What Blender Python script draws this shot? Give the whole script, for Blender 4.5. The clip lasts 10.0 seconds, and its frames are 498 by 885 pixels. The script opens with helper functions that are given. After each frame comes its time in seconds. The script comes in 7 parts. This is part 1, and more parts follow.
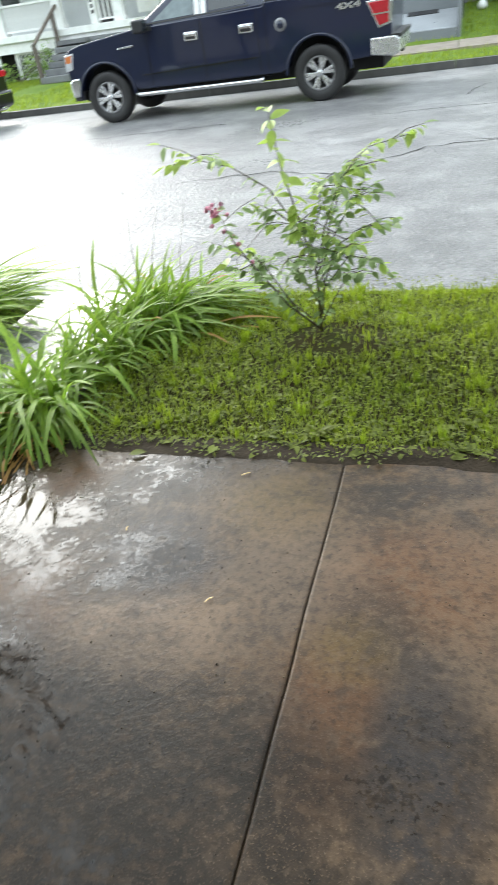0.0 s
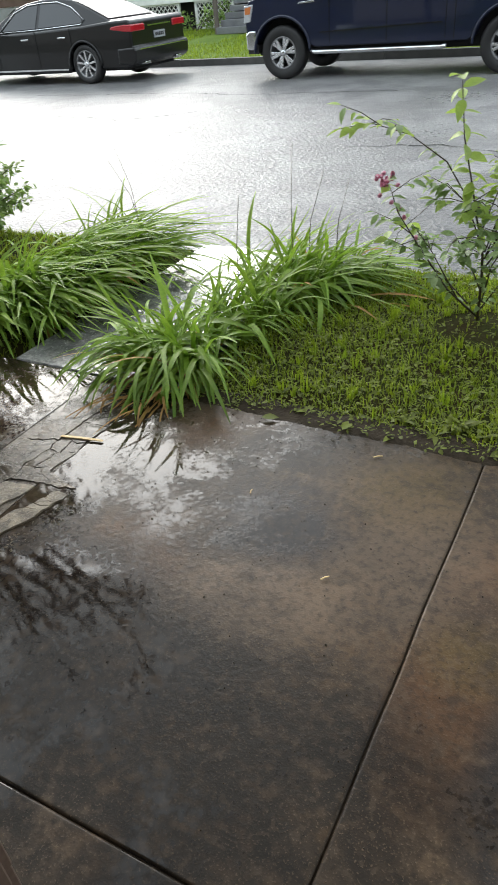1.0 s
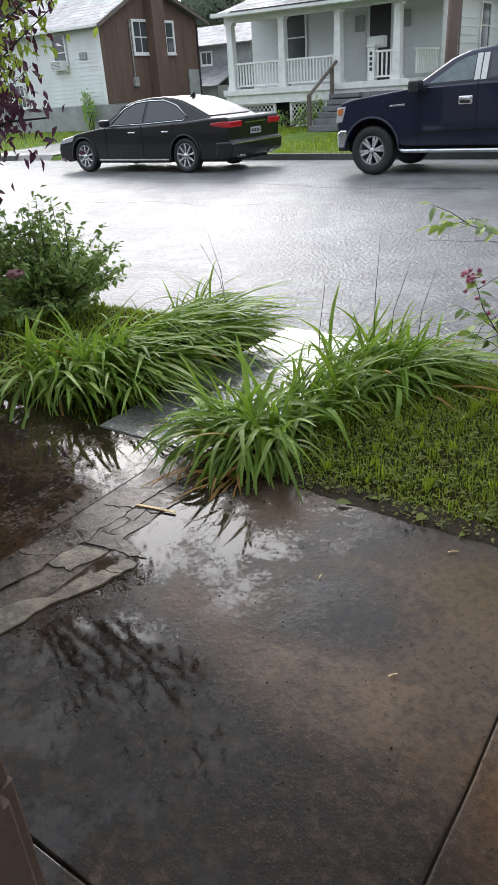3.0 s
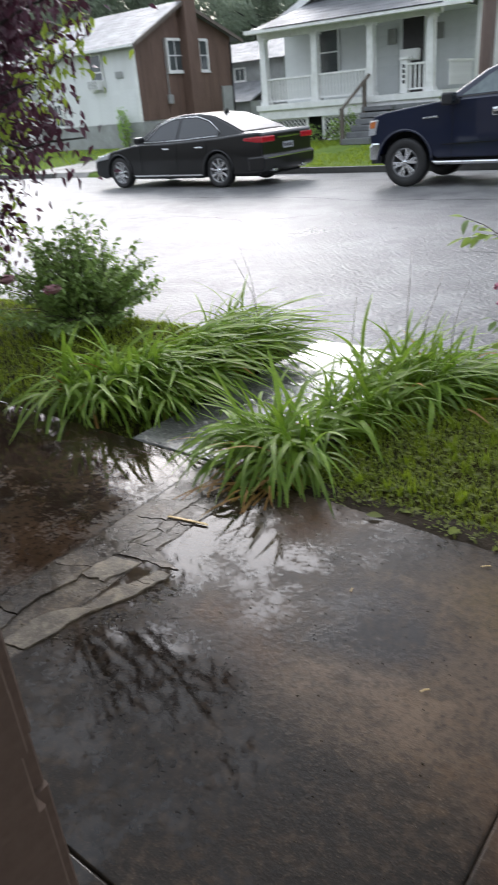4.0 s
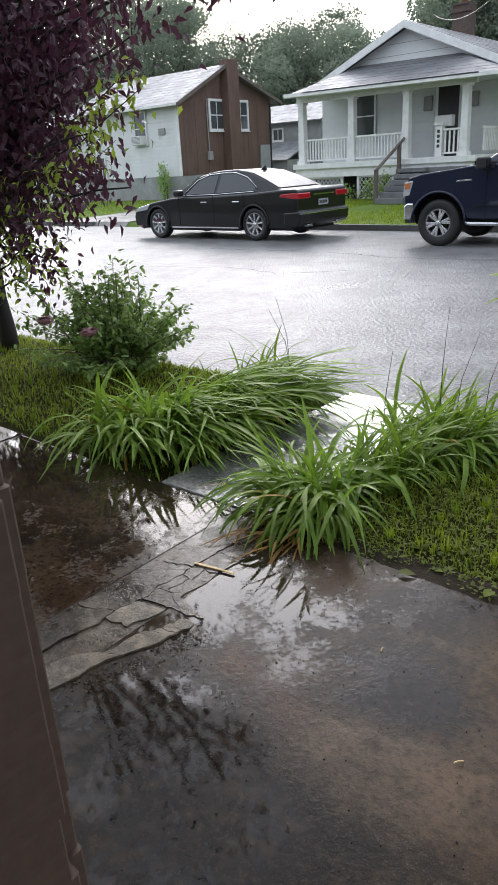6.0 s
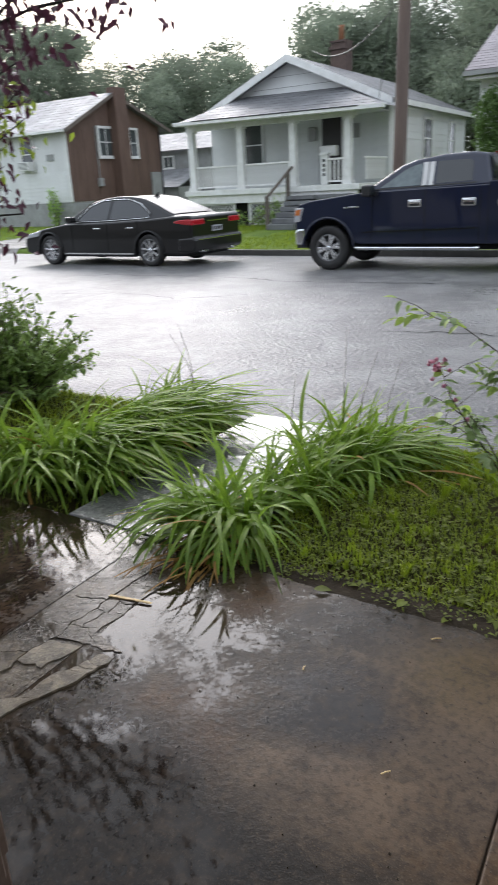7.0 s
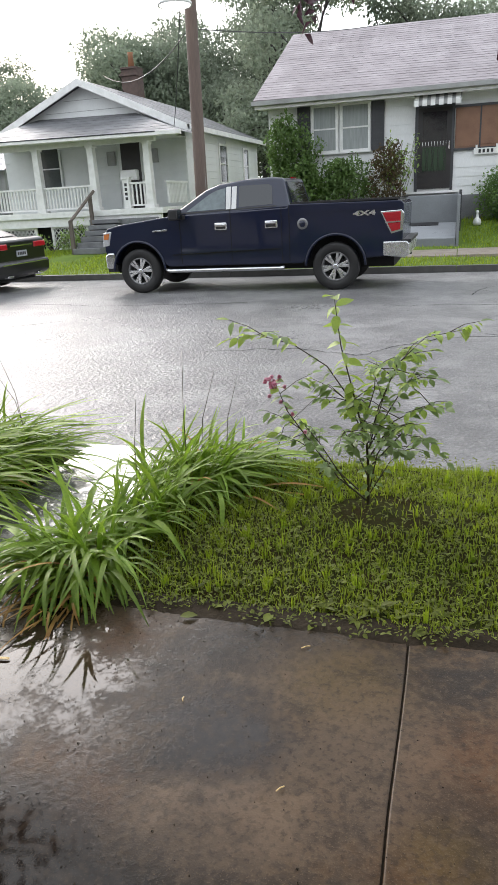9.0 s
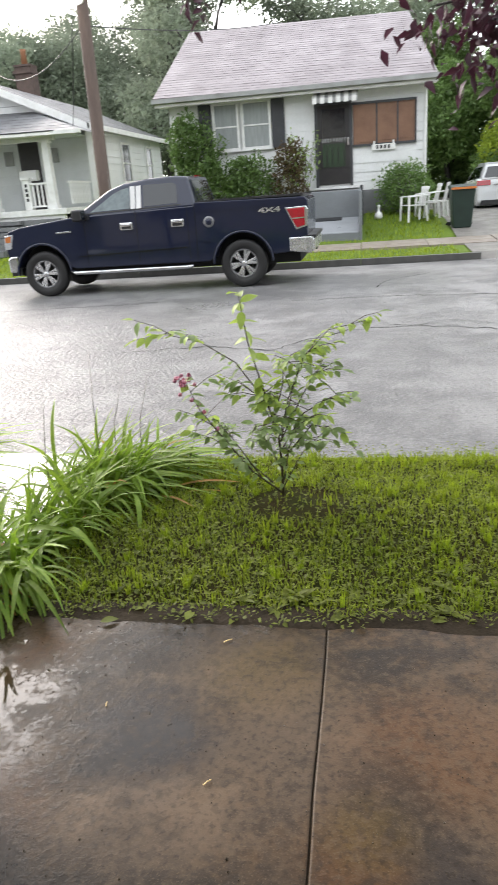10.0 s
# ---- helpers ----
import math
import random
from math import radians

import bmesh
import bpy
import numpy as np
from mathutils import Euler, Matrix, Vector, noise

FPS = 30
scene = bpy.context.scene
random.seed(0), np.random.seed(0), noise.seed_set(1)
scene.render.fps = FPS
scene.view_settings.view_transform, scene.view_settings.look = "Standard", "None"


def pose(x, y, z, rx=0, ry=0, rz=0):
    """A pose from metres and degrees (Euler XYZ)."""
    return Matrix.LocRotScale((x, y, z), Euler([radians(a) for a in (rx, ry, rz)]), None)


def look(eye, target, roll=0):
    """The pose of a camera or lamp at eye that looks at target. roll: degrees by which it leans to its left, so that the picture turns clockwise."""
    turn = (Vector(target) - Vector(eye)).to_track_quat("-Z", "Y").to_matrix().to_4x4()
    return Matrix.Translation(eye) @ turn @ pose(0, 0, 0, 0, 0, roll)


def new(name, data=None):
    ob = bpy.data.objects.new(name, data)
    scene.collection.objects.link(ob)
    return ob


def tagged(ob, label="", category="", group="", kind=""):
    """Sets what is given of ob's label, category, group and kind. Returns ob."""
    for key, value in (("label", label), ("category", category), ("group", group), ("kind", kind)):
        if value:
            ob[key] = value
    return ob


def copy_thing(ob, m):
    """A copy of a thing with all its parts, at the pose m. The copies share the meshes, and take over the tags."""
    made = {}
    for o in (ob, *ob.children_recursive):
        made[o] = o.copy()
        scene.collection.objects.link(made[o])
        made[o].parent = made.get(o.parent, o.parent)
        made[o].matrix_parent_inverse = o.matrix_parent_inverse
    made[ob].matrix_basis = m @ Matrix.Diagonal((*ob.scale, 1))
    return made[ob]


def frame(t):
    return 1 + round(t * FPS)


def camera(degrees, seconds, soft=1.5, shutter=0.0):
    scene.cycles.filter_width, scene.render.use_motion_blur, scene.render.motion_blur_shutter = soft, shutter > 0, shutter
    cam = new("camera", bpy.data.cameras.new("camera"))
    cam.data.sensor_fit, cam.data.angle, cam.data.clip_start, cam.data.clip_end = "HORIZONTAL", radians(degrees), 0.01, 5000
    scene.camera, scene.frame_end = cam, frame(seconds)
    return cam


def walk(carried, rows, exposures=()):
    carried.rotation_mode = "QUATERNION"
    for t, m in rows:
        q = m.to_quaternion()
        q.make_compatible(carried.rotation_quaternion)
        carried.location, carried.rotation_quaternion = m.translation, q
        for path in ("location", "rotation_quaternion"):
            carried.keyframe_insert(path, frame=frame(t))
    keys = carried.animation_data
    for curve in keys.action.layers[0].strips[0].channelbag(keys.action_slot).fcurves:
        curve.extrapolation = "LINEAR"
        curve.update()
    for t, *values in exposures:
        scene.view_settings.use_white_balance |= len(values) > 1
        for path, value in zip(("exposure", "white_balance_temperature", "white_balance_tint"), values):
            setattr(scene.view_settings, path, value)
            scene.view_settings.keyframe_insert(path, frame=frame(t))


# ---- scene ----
cam = camera(39.5, 10.0, 0.8, 0.35)
PATH = [
    (0, (0.328, 1.28, 1.468), (-0.251, 2.869, 0.401), -8.7),
    (0.5, (0.253, 1.274, 1.466), (-0.505, 2.764, 0.368), -6.2),
    (1, (0.228, 1.291, 1.46), (-0.63, 2.717, 0.351), -5.5),
    (1.5, (0.197, 1.282, 1.467), (-0.73, 2.672, 0.369), -4.4),
    (2, (0.175, 1.271, 1.468), (-0.84, 2.618, 0.392), -4.1),
    (2.5, (0.204, 1.27, 1.489), (-0.86, 2.673, 0.541), -4.6),
    (3.8, (0.192, 1.263, 1.482), (-0.867, 2.706, 0.589), -3.6),
    (4, (0.212, 1.26, 1.498), (-0.933, 2.65, 0.627), -5.2),
    (4.5, (0.181, 1.264, 1.486), (-1.082, 2.625, 0.743), -4.6),
    (5, (0.149, 1.253, 1.487), (-1.106, 2.632, 0.763), -3.2),
    (6.5, (0.171, 1.253, 1.489), (-1.005, 2.691, 0.748), -3.6),
    (7, (0.14, 1.241, 1.49), (-0.87, 2.823, 0.801), -2.9),
    (7.5, (0.083, 1.212, 1.497), (-0.646, 2.93, 0.775), -5.3),
    (8, (0.061, 1.215, 1.491), (-0.564, 2.979, 0.785), -5.0),
    (8.5, (0.042, 1.201, 1.518), (-0.525, 3.003, 0.861), -3.6),
    (9, (0.038, 1.213, 1.509), (-0.518, 3.018, 0.851), -3.1),
    (9.5, (0.051, 1.204, 1.517), (-0.442, 3.017, 0.831), -3.7),
    (10, (0.081, 1.205, 1.507), (-0.255, 3.057, 0.831), -4.2),
]
walk(cam, [(t, look(eye, target, roll)) for t, eye, target, roll in PATH],
     [(0, 0.66, 6150, 6), (0.5, 0.18, 6150, 7), (1.0, -0.02, 6200, 8), (2.5, -0.33, 6050, 12), (4.5, -0.3, 6000, 14), (6.5, -0.44, 6000, 14),
      (7.5, -0.3, 6200, 14), (8.5, -0.05, 6350, 14), (9.0, -0.05, 6400, 14), (9.5, 0.05, 6450, 14), (10.0, 0.3, 6600, 14)])

# ---------------------------------------------------------------- sky and light
SUN_EL, SUN_AZ = radians(25), radians(-44)          # azimuth from +y, clockwise
world = bpy.data.worlds.new("overcast_sky")
scene.world = world
world.use_nodes = True
wn, wl = world.node_tree.nodes, world.node_tree.links
wn.clear()
sky = wn.new("ShaderNodeTexSky")
sky.sky_type = "NISHITA"
sky.sun_disc = False
sky.sun_elevation, sky.sun_rotation = SUN_EL, SUN_AZ
sky.air_density, sky.dust_density, sky.ozone_density = 1.0, 6.0, 1.0
cloud = wn.new("ShaderNodeMix")
cloud.data_type = "RGBA"
cloud.inputs[0].default_value = 0.72
cloud.inputs[7].default_value = (10.6, 11.35, 11.7, 1)
bg = wn.new("ShaderNodeBackground")
bg.inputs[1].default_value = 0.22
wo = wn.new("ShaderNodeOutputWorld")
wl.new(sky.outputs[0], cloud.inputs[6])
wl.new(cloud.outputs[2], bg.inputs[0])
wl.new(bg.outputs[0], wo.inputs[0])
sun = new("sun", bpy.data.lights.new("sun", "SUN"))
sun.data.energy, sun.data.angle, sun.data.color = 2.2, radians(34), (1.0, 0.98, 0.95)
sun.matrix_world = look((0, 0, 30), Vector((0, 0, 30)) - Vector((math.sin(SUN_AZ) * math.cos(SUN_EL), math.cos(SUN_AZ) * math.cos(SUN_EL), math.sin(SUN_EL))))


# ---------------------------------------------------------------- materials
def mat(name, c1, c2=None, rough=0.6, rough2=None, scale=3.0, fine=60.0, bump=0.15, metal=0.0, coat=0.0, rand=0.0, stretch=(1, 1, 1), trans=0.0, spec=0.5, grit=0.35, dist=0.004):
    """Two colours mixed by a coarse and a fine noise, with roughness and relief from the same."""
    m = bpy.data.materials.new(name)
    m.use_nodes = True
    n, l = m.node_tree.nodes, m.node_tree.links
    b = n["Principled BSDF"]
    c2 = c2 or tuple(v * 0.75 for v in c1)
    tc, mp = n.new("ShaderNodeTexCoord"), n.new("ShaderNodeMapping")
    mp.inputs["Scale"].default_value = stretch
    l.new(tc.outputs["Object"], mp.inputs[0])
    coarse, small = n.new("ShaderNodeTexNoise"), n.new("ShaderNodeTexNoise")
    coarse.inputs["Scale"].default_value, coarse.inputs["Detail"].default_value = scale, 5
    small.inputs["Scale"].default_value, small.inputs["Detail"].default_value = fine, 3
    for t in (coarse, small):
        l.new(mp.outputs[0], t.inputs["Vector"])
    f = n.new("ShaderNodeMix")
    f.inputs[0].default_value = grit
    l.new(coarse.outputs[0], f.inputs[2])
    l.new(small.outputs[0], f.inputs[3])
    r = n.new("ShaderNodeMapRange")
    r.inputs[1].default_value, r.inputs[2].default_value = 0.32, 0.68
    l.new(f.outputs[0], r.inputs[0])
    c = n.new("ShaderNodeMix")
    c.data_type = "RGBA"
    c.inputs[6].default_value, c.inputs[7].default_value = (*c1, 1), (*c2, 1)
    l.new(r.outputs[0], c.inputs[0])
    out = c.outputs[2]
    if rand:
        info, hsv, mr = n.new("ShaderNodeObjectInfo"), n.new("ShaderNodeHueSaturation"), n.new("ShaderNodeMapRange")
        mr.inputs[3].default_value, mr.inputs[4].default_value = 1 - rand, 1 + rand
        isl, both = n.new("ShaderNodeNewGeometry"), n.new("ShaderNodeMath")
        l.new(info.outputs["Random"], both.inputs[0])
        l.new(isl.outputs["Random Per Island"], both.inputs[1])
        mr.inputs[2].default_value = 2
        l.new(both.outputs[0], mr.inputs[0])
        l.new(mr.outputs[0], hsv.inputs["Value"])
        l.new(out, hsv.inputs["Color"])
        out = hsv.outputs[0]
    l.new(out, b.inputs["Base Color"])
    rr = n.new("ShaderNodeMapRange")
    rr.inputs[3].default_value, rr.inputs[4].default_value = rough, rough if rough2 is None else rough2
    l.new(r.outputs[0], rr.inputs[0])
    l.new(rr.outputs[0], b.inputs["Roughness"])
    b.inputs["Metallic"].default_value = metal
    b.inputs["Coat Weight"].default_value = coat
    b.inputs["Coat Roughness"].default_value = 0.04
    b.inputs["Specular IOR Level"].default_value = spec
    if bump:
        bp = n.new("ShaderNodeBump")
        bp.inputs["Strength"].default_value, bp.inputs["Distance"].default_value = bump, dist
        l.new(f.outputs[0], bp.inputs["Height"])
        l.new(bp.outputs[0], b.inputs["Normal"])
    return m


def leaf_mat(name, c1, c2, rough=0.35, scale=9.0, island=0.35, through_light=0.35):
    """Foliage: colour varies by leaf, some light passes through."""
    m = mat(name, c1, c2, rough, rough + 0.15, scale, 80, 0.1)
    n, l = m.node_tree.nodes, m.node_tree.links
    b = n["Principled BSDF"]
    geo, info, add, hsv, mr = (n.new(k) for k in ("ShaderNodeNewGeometry", "ShaderNodeObjectInfo", "ShaderNodeMath", "ShaderNodeHueSaturation", "ShaderNodeMapRange"))
    l.new(geo.outputs["Random Per Island"], add.inputs[0])
    l.new(info.outputs["Random"], add.inputs[1])
    mr.inputs[1].default_value, mr.inputs[2].default_value = 0, 2
    mr.inputs[3].default_value, mr.inputs[4].default_value = 1 - island, 1 + island
    l.new(add.outputs[0], mr.inputs[0])
    l.new(mr.outputs[0], hsv.inputs["Value"])
    old = b.inputs["Base Color"].links[0].from_socket
    l.new(old, hsv.inputs["Color"])
    l.new(hsv.outputs[0], b.inputs["Base Color"])
    tr, mix, out = n.new("ShaderNodeBsdfTranslucent"), n.new("ShaderNodeMixShader"), n["Material Output"]
    l.new(hsv.outputs[0], tr.inputs[0])
    mix.inputs[0].default_value = through_light
    l.new(b.outputs[0], mix.inputs[1])
    l.new(tr.outputs[0], mix.inputs[2])
    l.new(mix.outputs[0], out.inputs[0])
    return m


def wet_ground(name, dry, stain, dark, puddle_lo, puddle_hi, rough, bias=0.0, scale=1.2, bump=0.35, bias_x=-1.0, grain=170.0, relief=0.004, ior=1.33, stains=(), fleck=64.0):
    """Wet concrete or asphalt: rust and dirt stains, gritty damp parts and smooth standing water."""
    m = bpy.data.materials.new(name)
    m.use_nodes = True
    n, l = m.node_tree.nodes, m.node_tree.links
    b = n["Principled BSDF"]
    tc = n.new("ShaderNodeTexCoord")

    def noise_at(s, d=5, w=0.0, off=(0, 0, 0), sc=(1, 1, 1)):
        mp, t = n.new("ShaderNodeMapping"), n.new("ShaderNodeTexNoise")
        mp.inputs[1].default_value, mp.inputs[3].default_value = off, sc
        t.inputs["Scale"].default_value, t.inputs["Detail"].default_value, t.inputs["Distortion"].default_value = s, d, w
        l.new(tc.outputs["Object"], mp.inputs[0])
        l.new(mp.outputs[0], t.inputs["Vector"])
        return t.outputs[0]

    def span(v, lo, hi, a=0.0, z=1.0):
        r = n.new("ShaderNodeMapRange")
        r.interpolation_type = "SMOOTHSTEP"
        r.inputs[1].default_value, r.inputs[2].default_value, r.inputs[3].default_value, r.inputs[4].default_value = lo, hi, a, z
        l.new(v, r.inputs[0])
        return r.outputs[0]

    def mixc(f, a, z):
        c = n.new("ShaderNodeMix")
        c.data_type = "RGBA"
        l.new(f, c.inputs[0])
        for i, v in ((6, a), (7, z)):
            if isinstance(v, tuple):
                c.inputs[i].default_value = (*v, 1)
            else:
                l.new(v, c.inputs[i])
        return c.outputs[2]

    def calc(op, a, z):
        c = n.new("ShaderNodeMath")
        c.operation = op
        for i, v in enumerate((a, z)):
            if isinstance(v, (int, float)):
                c.inputs[i].default_value = v
            else:
                l.new(v, c.inputs[i])
        return c.outputs[0]

    big, mid, tiny, speck = noise_at(scale, 6, 0.6), noise_at(scale * 3.1, 6, 0.4, (7, 3, 1)), noise_at(grain, 2), noise_at(fleck, 5, 0.0, (2, 9, 4))
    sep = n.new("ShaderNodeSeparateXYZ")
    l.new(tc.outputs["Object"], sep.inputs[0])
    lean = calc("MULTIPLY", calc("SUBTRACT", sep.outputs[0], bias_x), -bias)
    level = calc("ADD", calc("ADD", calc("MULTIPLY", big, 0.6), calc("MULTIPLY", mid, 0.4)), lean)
    pits = noise_at(26, 6, 0.0, (1, 4, 2))
    fray = calc("ADD", calc("MULTIPLY", noise_at(3.4, 8, 0.3, (4, 2, 9)), 1.3), calc("MULTIPLY", pits, 0.5))
    spots = []
    for x, y, rx, ry, tone, amount, wet in stains:
        mp, ln = n.new("ShaderNodeMapping"), n.new("ShaderNodeVectorMath")
        mp.inputs[1].default_value, mp.inputs[3].default_value = (-x / rx, -y / ry, 0), (1 / rx, 1 / ry, 0)
        ln.operation = "LENGTH"
        l.new(tc.outputs["Object"], mp.inputs[0])
        l.new(mp.outputs[0], ln.inputs[0])
        mask = span(calc("ADD", ln.outputs["Value"], fray), 1.35, 2.3, 1.0, 0.0)
        spots.append((mask, tone, amount))
        if wet:
            level = calc("ADD", level, calc("MULTIPLY", mask, wet))
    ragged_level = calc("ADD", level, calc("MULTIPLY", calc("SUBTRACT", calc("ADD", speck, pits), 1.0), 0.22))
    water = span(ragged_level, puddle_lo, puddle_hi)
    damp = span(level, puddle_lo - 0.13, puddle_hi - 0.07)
    blot, film = noise_at(scale * 7, 9, 0.5, (3, 1, 6)), noise_at(scale * 1.6, 9, 0.3, (11, 5, 2))
    mott = noise_at(scale * 18, 8, 0.2, (5, 8, 2))
    col = mixc(span(film, 0.38, 0.64), dry, stain)
    col = mixc(calc("MULTIPLY", span(big, 0.38, 0.62), 0.85 if not stains else 0.5), col, dark)
    col = mixc(calc("MULTIPLY", span(blot, 0.45, 0.60), 0.7), col, tuple(v * 0.75 for v in dark))
    col = mixc(calc("MULTIPLY", span(mott, 0.45, 0.57), 0.5), col, tuple(v * 0.75 for v in dark))
    col = mixc(calc("MULTIPLY", span(mid, 0.48, 0.66), 0.5), col, tuple(v * 1.35 for v in dry))
    for mask, tone, amount in spots:
        col = mixc(calc("MULTIPLY", calc("MULTIPLY", mask, amount), span(mott, 0.36, 0.52, 0.45, 1.0)), col, tone)
    col = mixc(calc("MULTIPLY", span(speck, 0.52, 0.68), 0.4), col, tuple(v * 0.6 for v in dark))
    col = mixc(calc("MULTIPLY", span(tiny, 0.58, 0.70), 0.45), col, tuple(min(1, v * 1.5) for v in dry))
    if stains:
        drip = noise_at(34, 9, 0.3, (9, 1, 3))
        col = mixc(calc("MULTIPLY", span(drip, 0.52, 0.62), 0.28), col, tuple(v * 0.7 for v in dark))
        col = mixc(calc("MULTIPLY", span(drip, 0.46, 0.36), 0.18), col, tuple(v * 1.5 for v in dry))
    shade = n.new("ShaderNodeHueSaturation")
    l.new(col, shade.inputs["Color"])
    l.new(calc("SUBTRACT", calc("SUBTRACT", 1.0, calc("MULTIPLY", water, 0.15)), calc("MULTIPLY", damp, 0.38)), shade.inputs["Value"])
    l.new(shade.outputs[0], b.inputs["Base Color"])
    rough_v = calc("ADD", calc("MULTIPLY", mid, 0.16), rough - 0.08)
    keep = calc("SUBTRACT", 1.0, water)
    l.new(calc("ADD", calc("MULTIPLY", rough_v, keep), 0.03), b.inputs["Roughness"])
    bp = n.new("ShaderNodeBump")
    bp.inputs["Distance"].default_value = relief
    l.new(calc("MULTIPLY", calc("ADD", keep, 0.04), bump), bp.inputs["Strength"])
    l.new(calc("ADD", calc("ADD", calc("MULTIPLY", tiny, 0.6), speck), calc("MULTIPLY", pits, 1.2)), bp.inputs["Height"])
    l.new(bp.outputs[0], b.inputs["Normal"])
    b.inputs["IOR"].default_value = ior
    if stains:
        l.new(calc("ADD", 0.28, calc("MULTIPLY", water, 0.3)), b.inputs["Specular IOR Level"])
    return m


def glass_mat(name, tint=(0.02, 0.025, 0.03), rough=0.03, alpha=1.0):
    m = bpy.data.materials.new(name)
    m.use_nodes = True
    b = m.node_tree.nodes["Principled BSDF"]
    b.inputs["Base Color"].default_value = (*tint, 1)
    b.inputs["Roughness"].default_value = rough
    b.inputs["Transmission Weight"].default_value = alpha
    b.inputs["IOR"].default_value = 1.45
    return m


M = {}
TAN, RUST, OCHRE, DAMP_AND_REFLECTION, GREY = (0.15, 0.103, 0.066), (0.105, 0.049, 0.019), (0.095, 0.062, 0.022), (0.022, 0.017, 0.012), (0.05, 0.046, 0.046)
# The wide spot at (-0.72, 1.96) puts a dark reflection into the colour.
STAINS = [(-0.54, 2.51, 0.26, 0.16, TAN, 0.8, -0.1), (0.05, 2.34, 0.13, 0.3, RUST, 0.7, 0), (-0.24, 2.10, 0.3, 0.2, DAMP_AND_REFLECTION, 0.7, 0), (-0.26, 3.08, 0.2, 0.2, OCHRE, 0.7, -0.04),
          (0.32, 2.78, 0.3, 0.22, RUST, 0.75, -0.05), (0.28, 2.2, 0.13, 0.3, GREY, 0.7, 0.12), (-0.60, 2.80, 0.22, 0.2, GREY, 0.7, 0.08), (-1.0, 2.5, 0.22, 0.2, RUST, 0.6, 0.05),
          (-1.95, 2.5, 0.25, 0.25, RUST, 0.4, 0.0), (-1.1, 2.32, 0.26, 0.2, DAMP_AND_REFLECTION, 0.8, 0.06), (-0.72, 1.96, 0.85, 0.4, DAMP_AND_REFLECTION, 0.85, 0.06), (-1.09, 3.16, 0.16, 0.2, RUST, 0.7, 0.02),
          (0.12, 2.62, 0.14, 0.14, DAMP_AND_REFLECTION, 0.6, 0), (0.07, 2.5, 0.12, 0.12, OCHRE, 0.7, 0), (0.9, 2.7, 0.6, 0.7, TAN, 0.5, -0.05), (-0.15, 2.78, 0.2, 0.3, TAN, 0.45, -0.05)]
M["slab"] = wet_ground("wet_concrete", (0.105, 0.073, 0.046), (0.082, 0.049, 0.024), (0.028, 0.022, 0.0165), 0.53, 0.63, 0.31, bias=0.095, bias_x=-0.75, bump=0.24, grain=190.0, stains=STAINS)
M["slab_old"] = wet_ground("old_wet_concrete", (0.16, 0.128, 0.09), (0.095, 0.066, 0.04), (0.05, 0.038, 0.027), 0.54, 0.66, 0.24, bias=0.03, bias_x=-1.4, bump=0.45, scale=3.5, grain=160.0, fleck=90.0)
M["slab_pale"] = wet_ground("pale_worn_concrete", (0.25, 0.205, 0.145), (0.17, 0.13, 0.085), (0.08, 0.064, 0.045), 0.68, 0.85, 0.4, bump=0.5, scale=3.0, fleck=90.0)
M["path"] = wet_ground("wet_pebble_concrete", (0.42, 0.41, 0.39), (0.34, 0.33, 0.31), (0.22, 0.215, 0.205), 0.42, 0.62, 0.12, bump=0.4, grain=65.0, scale=2.5, ior=1.5, relief=0.003)
M["road"] = wet_ground("wet_asphalt", (0.27, 0.265, 0.262), (0.235, 0.23, 0.227), (0.185, 0.181, 0.18), 0.48, 1.0, 0.30, scale=0.35, bump=1.0, grain=45.0, relief=0.010, fleck=24.0)
M["kerb"] = mat("kerb_concrete", (0.10, 0.098, 0.09), (0.055, 0.054, 0.05), 0.35, 0.6, 4, 90, 0.4)
M["walk"] = mat("pavement_concrete", (0.30, 0.25, 0.21), (0.2, 0.17, 0.14), 0.35, 0.6, 3, 90, 0.3)
M["soil"] = mat("grassy_soil", (0.034, 0.044, 0.011), (0.034, 0.023, 0.010), 0.9, 0.98, 5, 70, 0.8, dist=0.02, spec=0.04)
M["yard"] = mat("far_lawn", (0.12, 0.18, 0.02), (0.08, 0.13, 0.018), 0.7, 0.95, 0.8, 25, 0.8, dist=0.03, spec=0.2)
M["gravel"] = mat("wet_gravel", (0.25, 0.235, 0.21), (0.13, 0.12, 0.11), 0.35, 0.6, 2, 60, 0.6, dist=0.01)
M["white"] = mat("white_siding_paint", (0.72, 0.73, 0.72), (0.58, 0.585, 0.57), 0.5, 0.65, 1.2, 40, 0.05, stretch=(1, 1, 0.4))
M["trim"] = mat("white_trim_paint", (0.78, 0.78, 0.76), (0.6, 0.6, 0.57), 0.45, 0.6, 5, 60, 0.08)
# White house paint, with the shade under the porch put into the colour.
M["shadewall"] = mat("shaded_porch_paint", (0.62, 0.64, 0.63), (0.52, 0.54, 0.53), 0.5, 0.65, 1.5, 40, 0.05)
M["brown"] = mat("brown_asphalt_siding", (0.14, 0.085, 0.062), (0.095, 0.058, 0.043), 0.6, 0.85, 2.5, 45, 0.3, stretch=(1, 1, 0.3))
M["chimney"] = mat("dark_brick", (0.11, 0.07, 0.055), (0.06, 0.045, 0.04), 0.7, 0.9, 6, 50, 0.4)
M["found"] = mat("grey_foundation", (0.34, 0.35, 0.34), (0.2, 0.2, 0.19), 0.6, 0.8, 2, 50, 0.2)
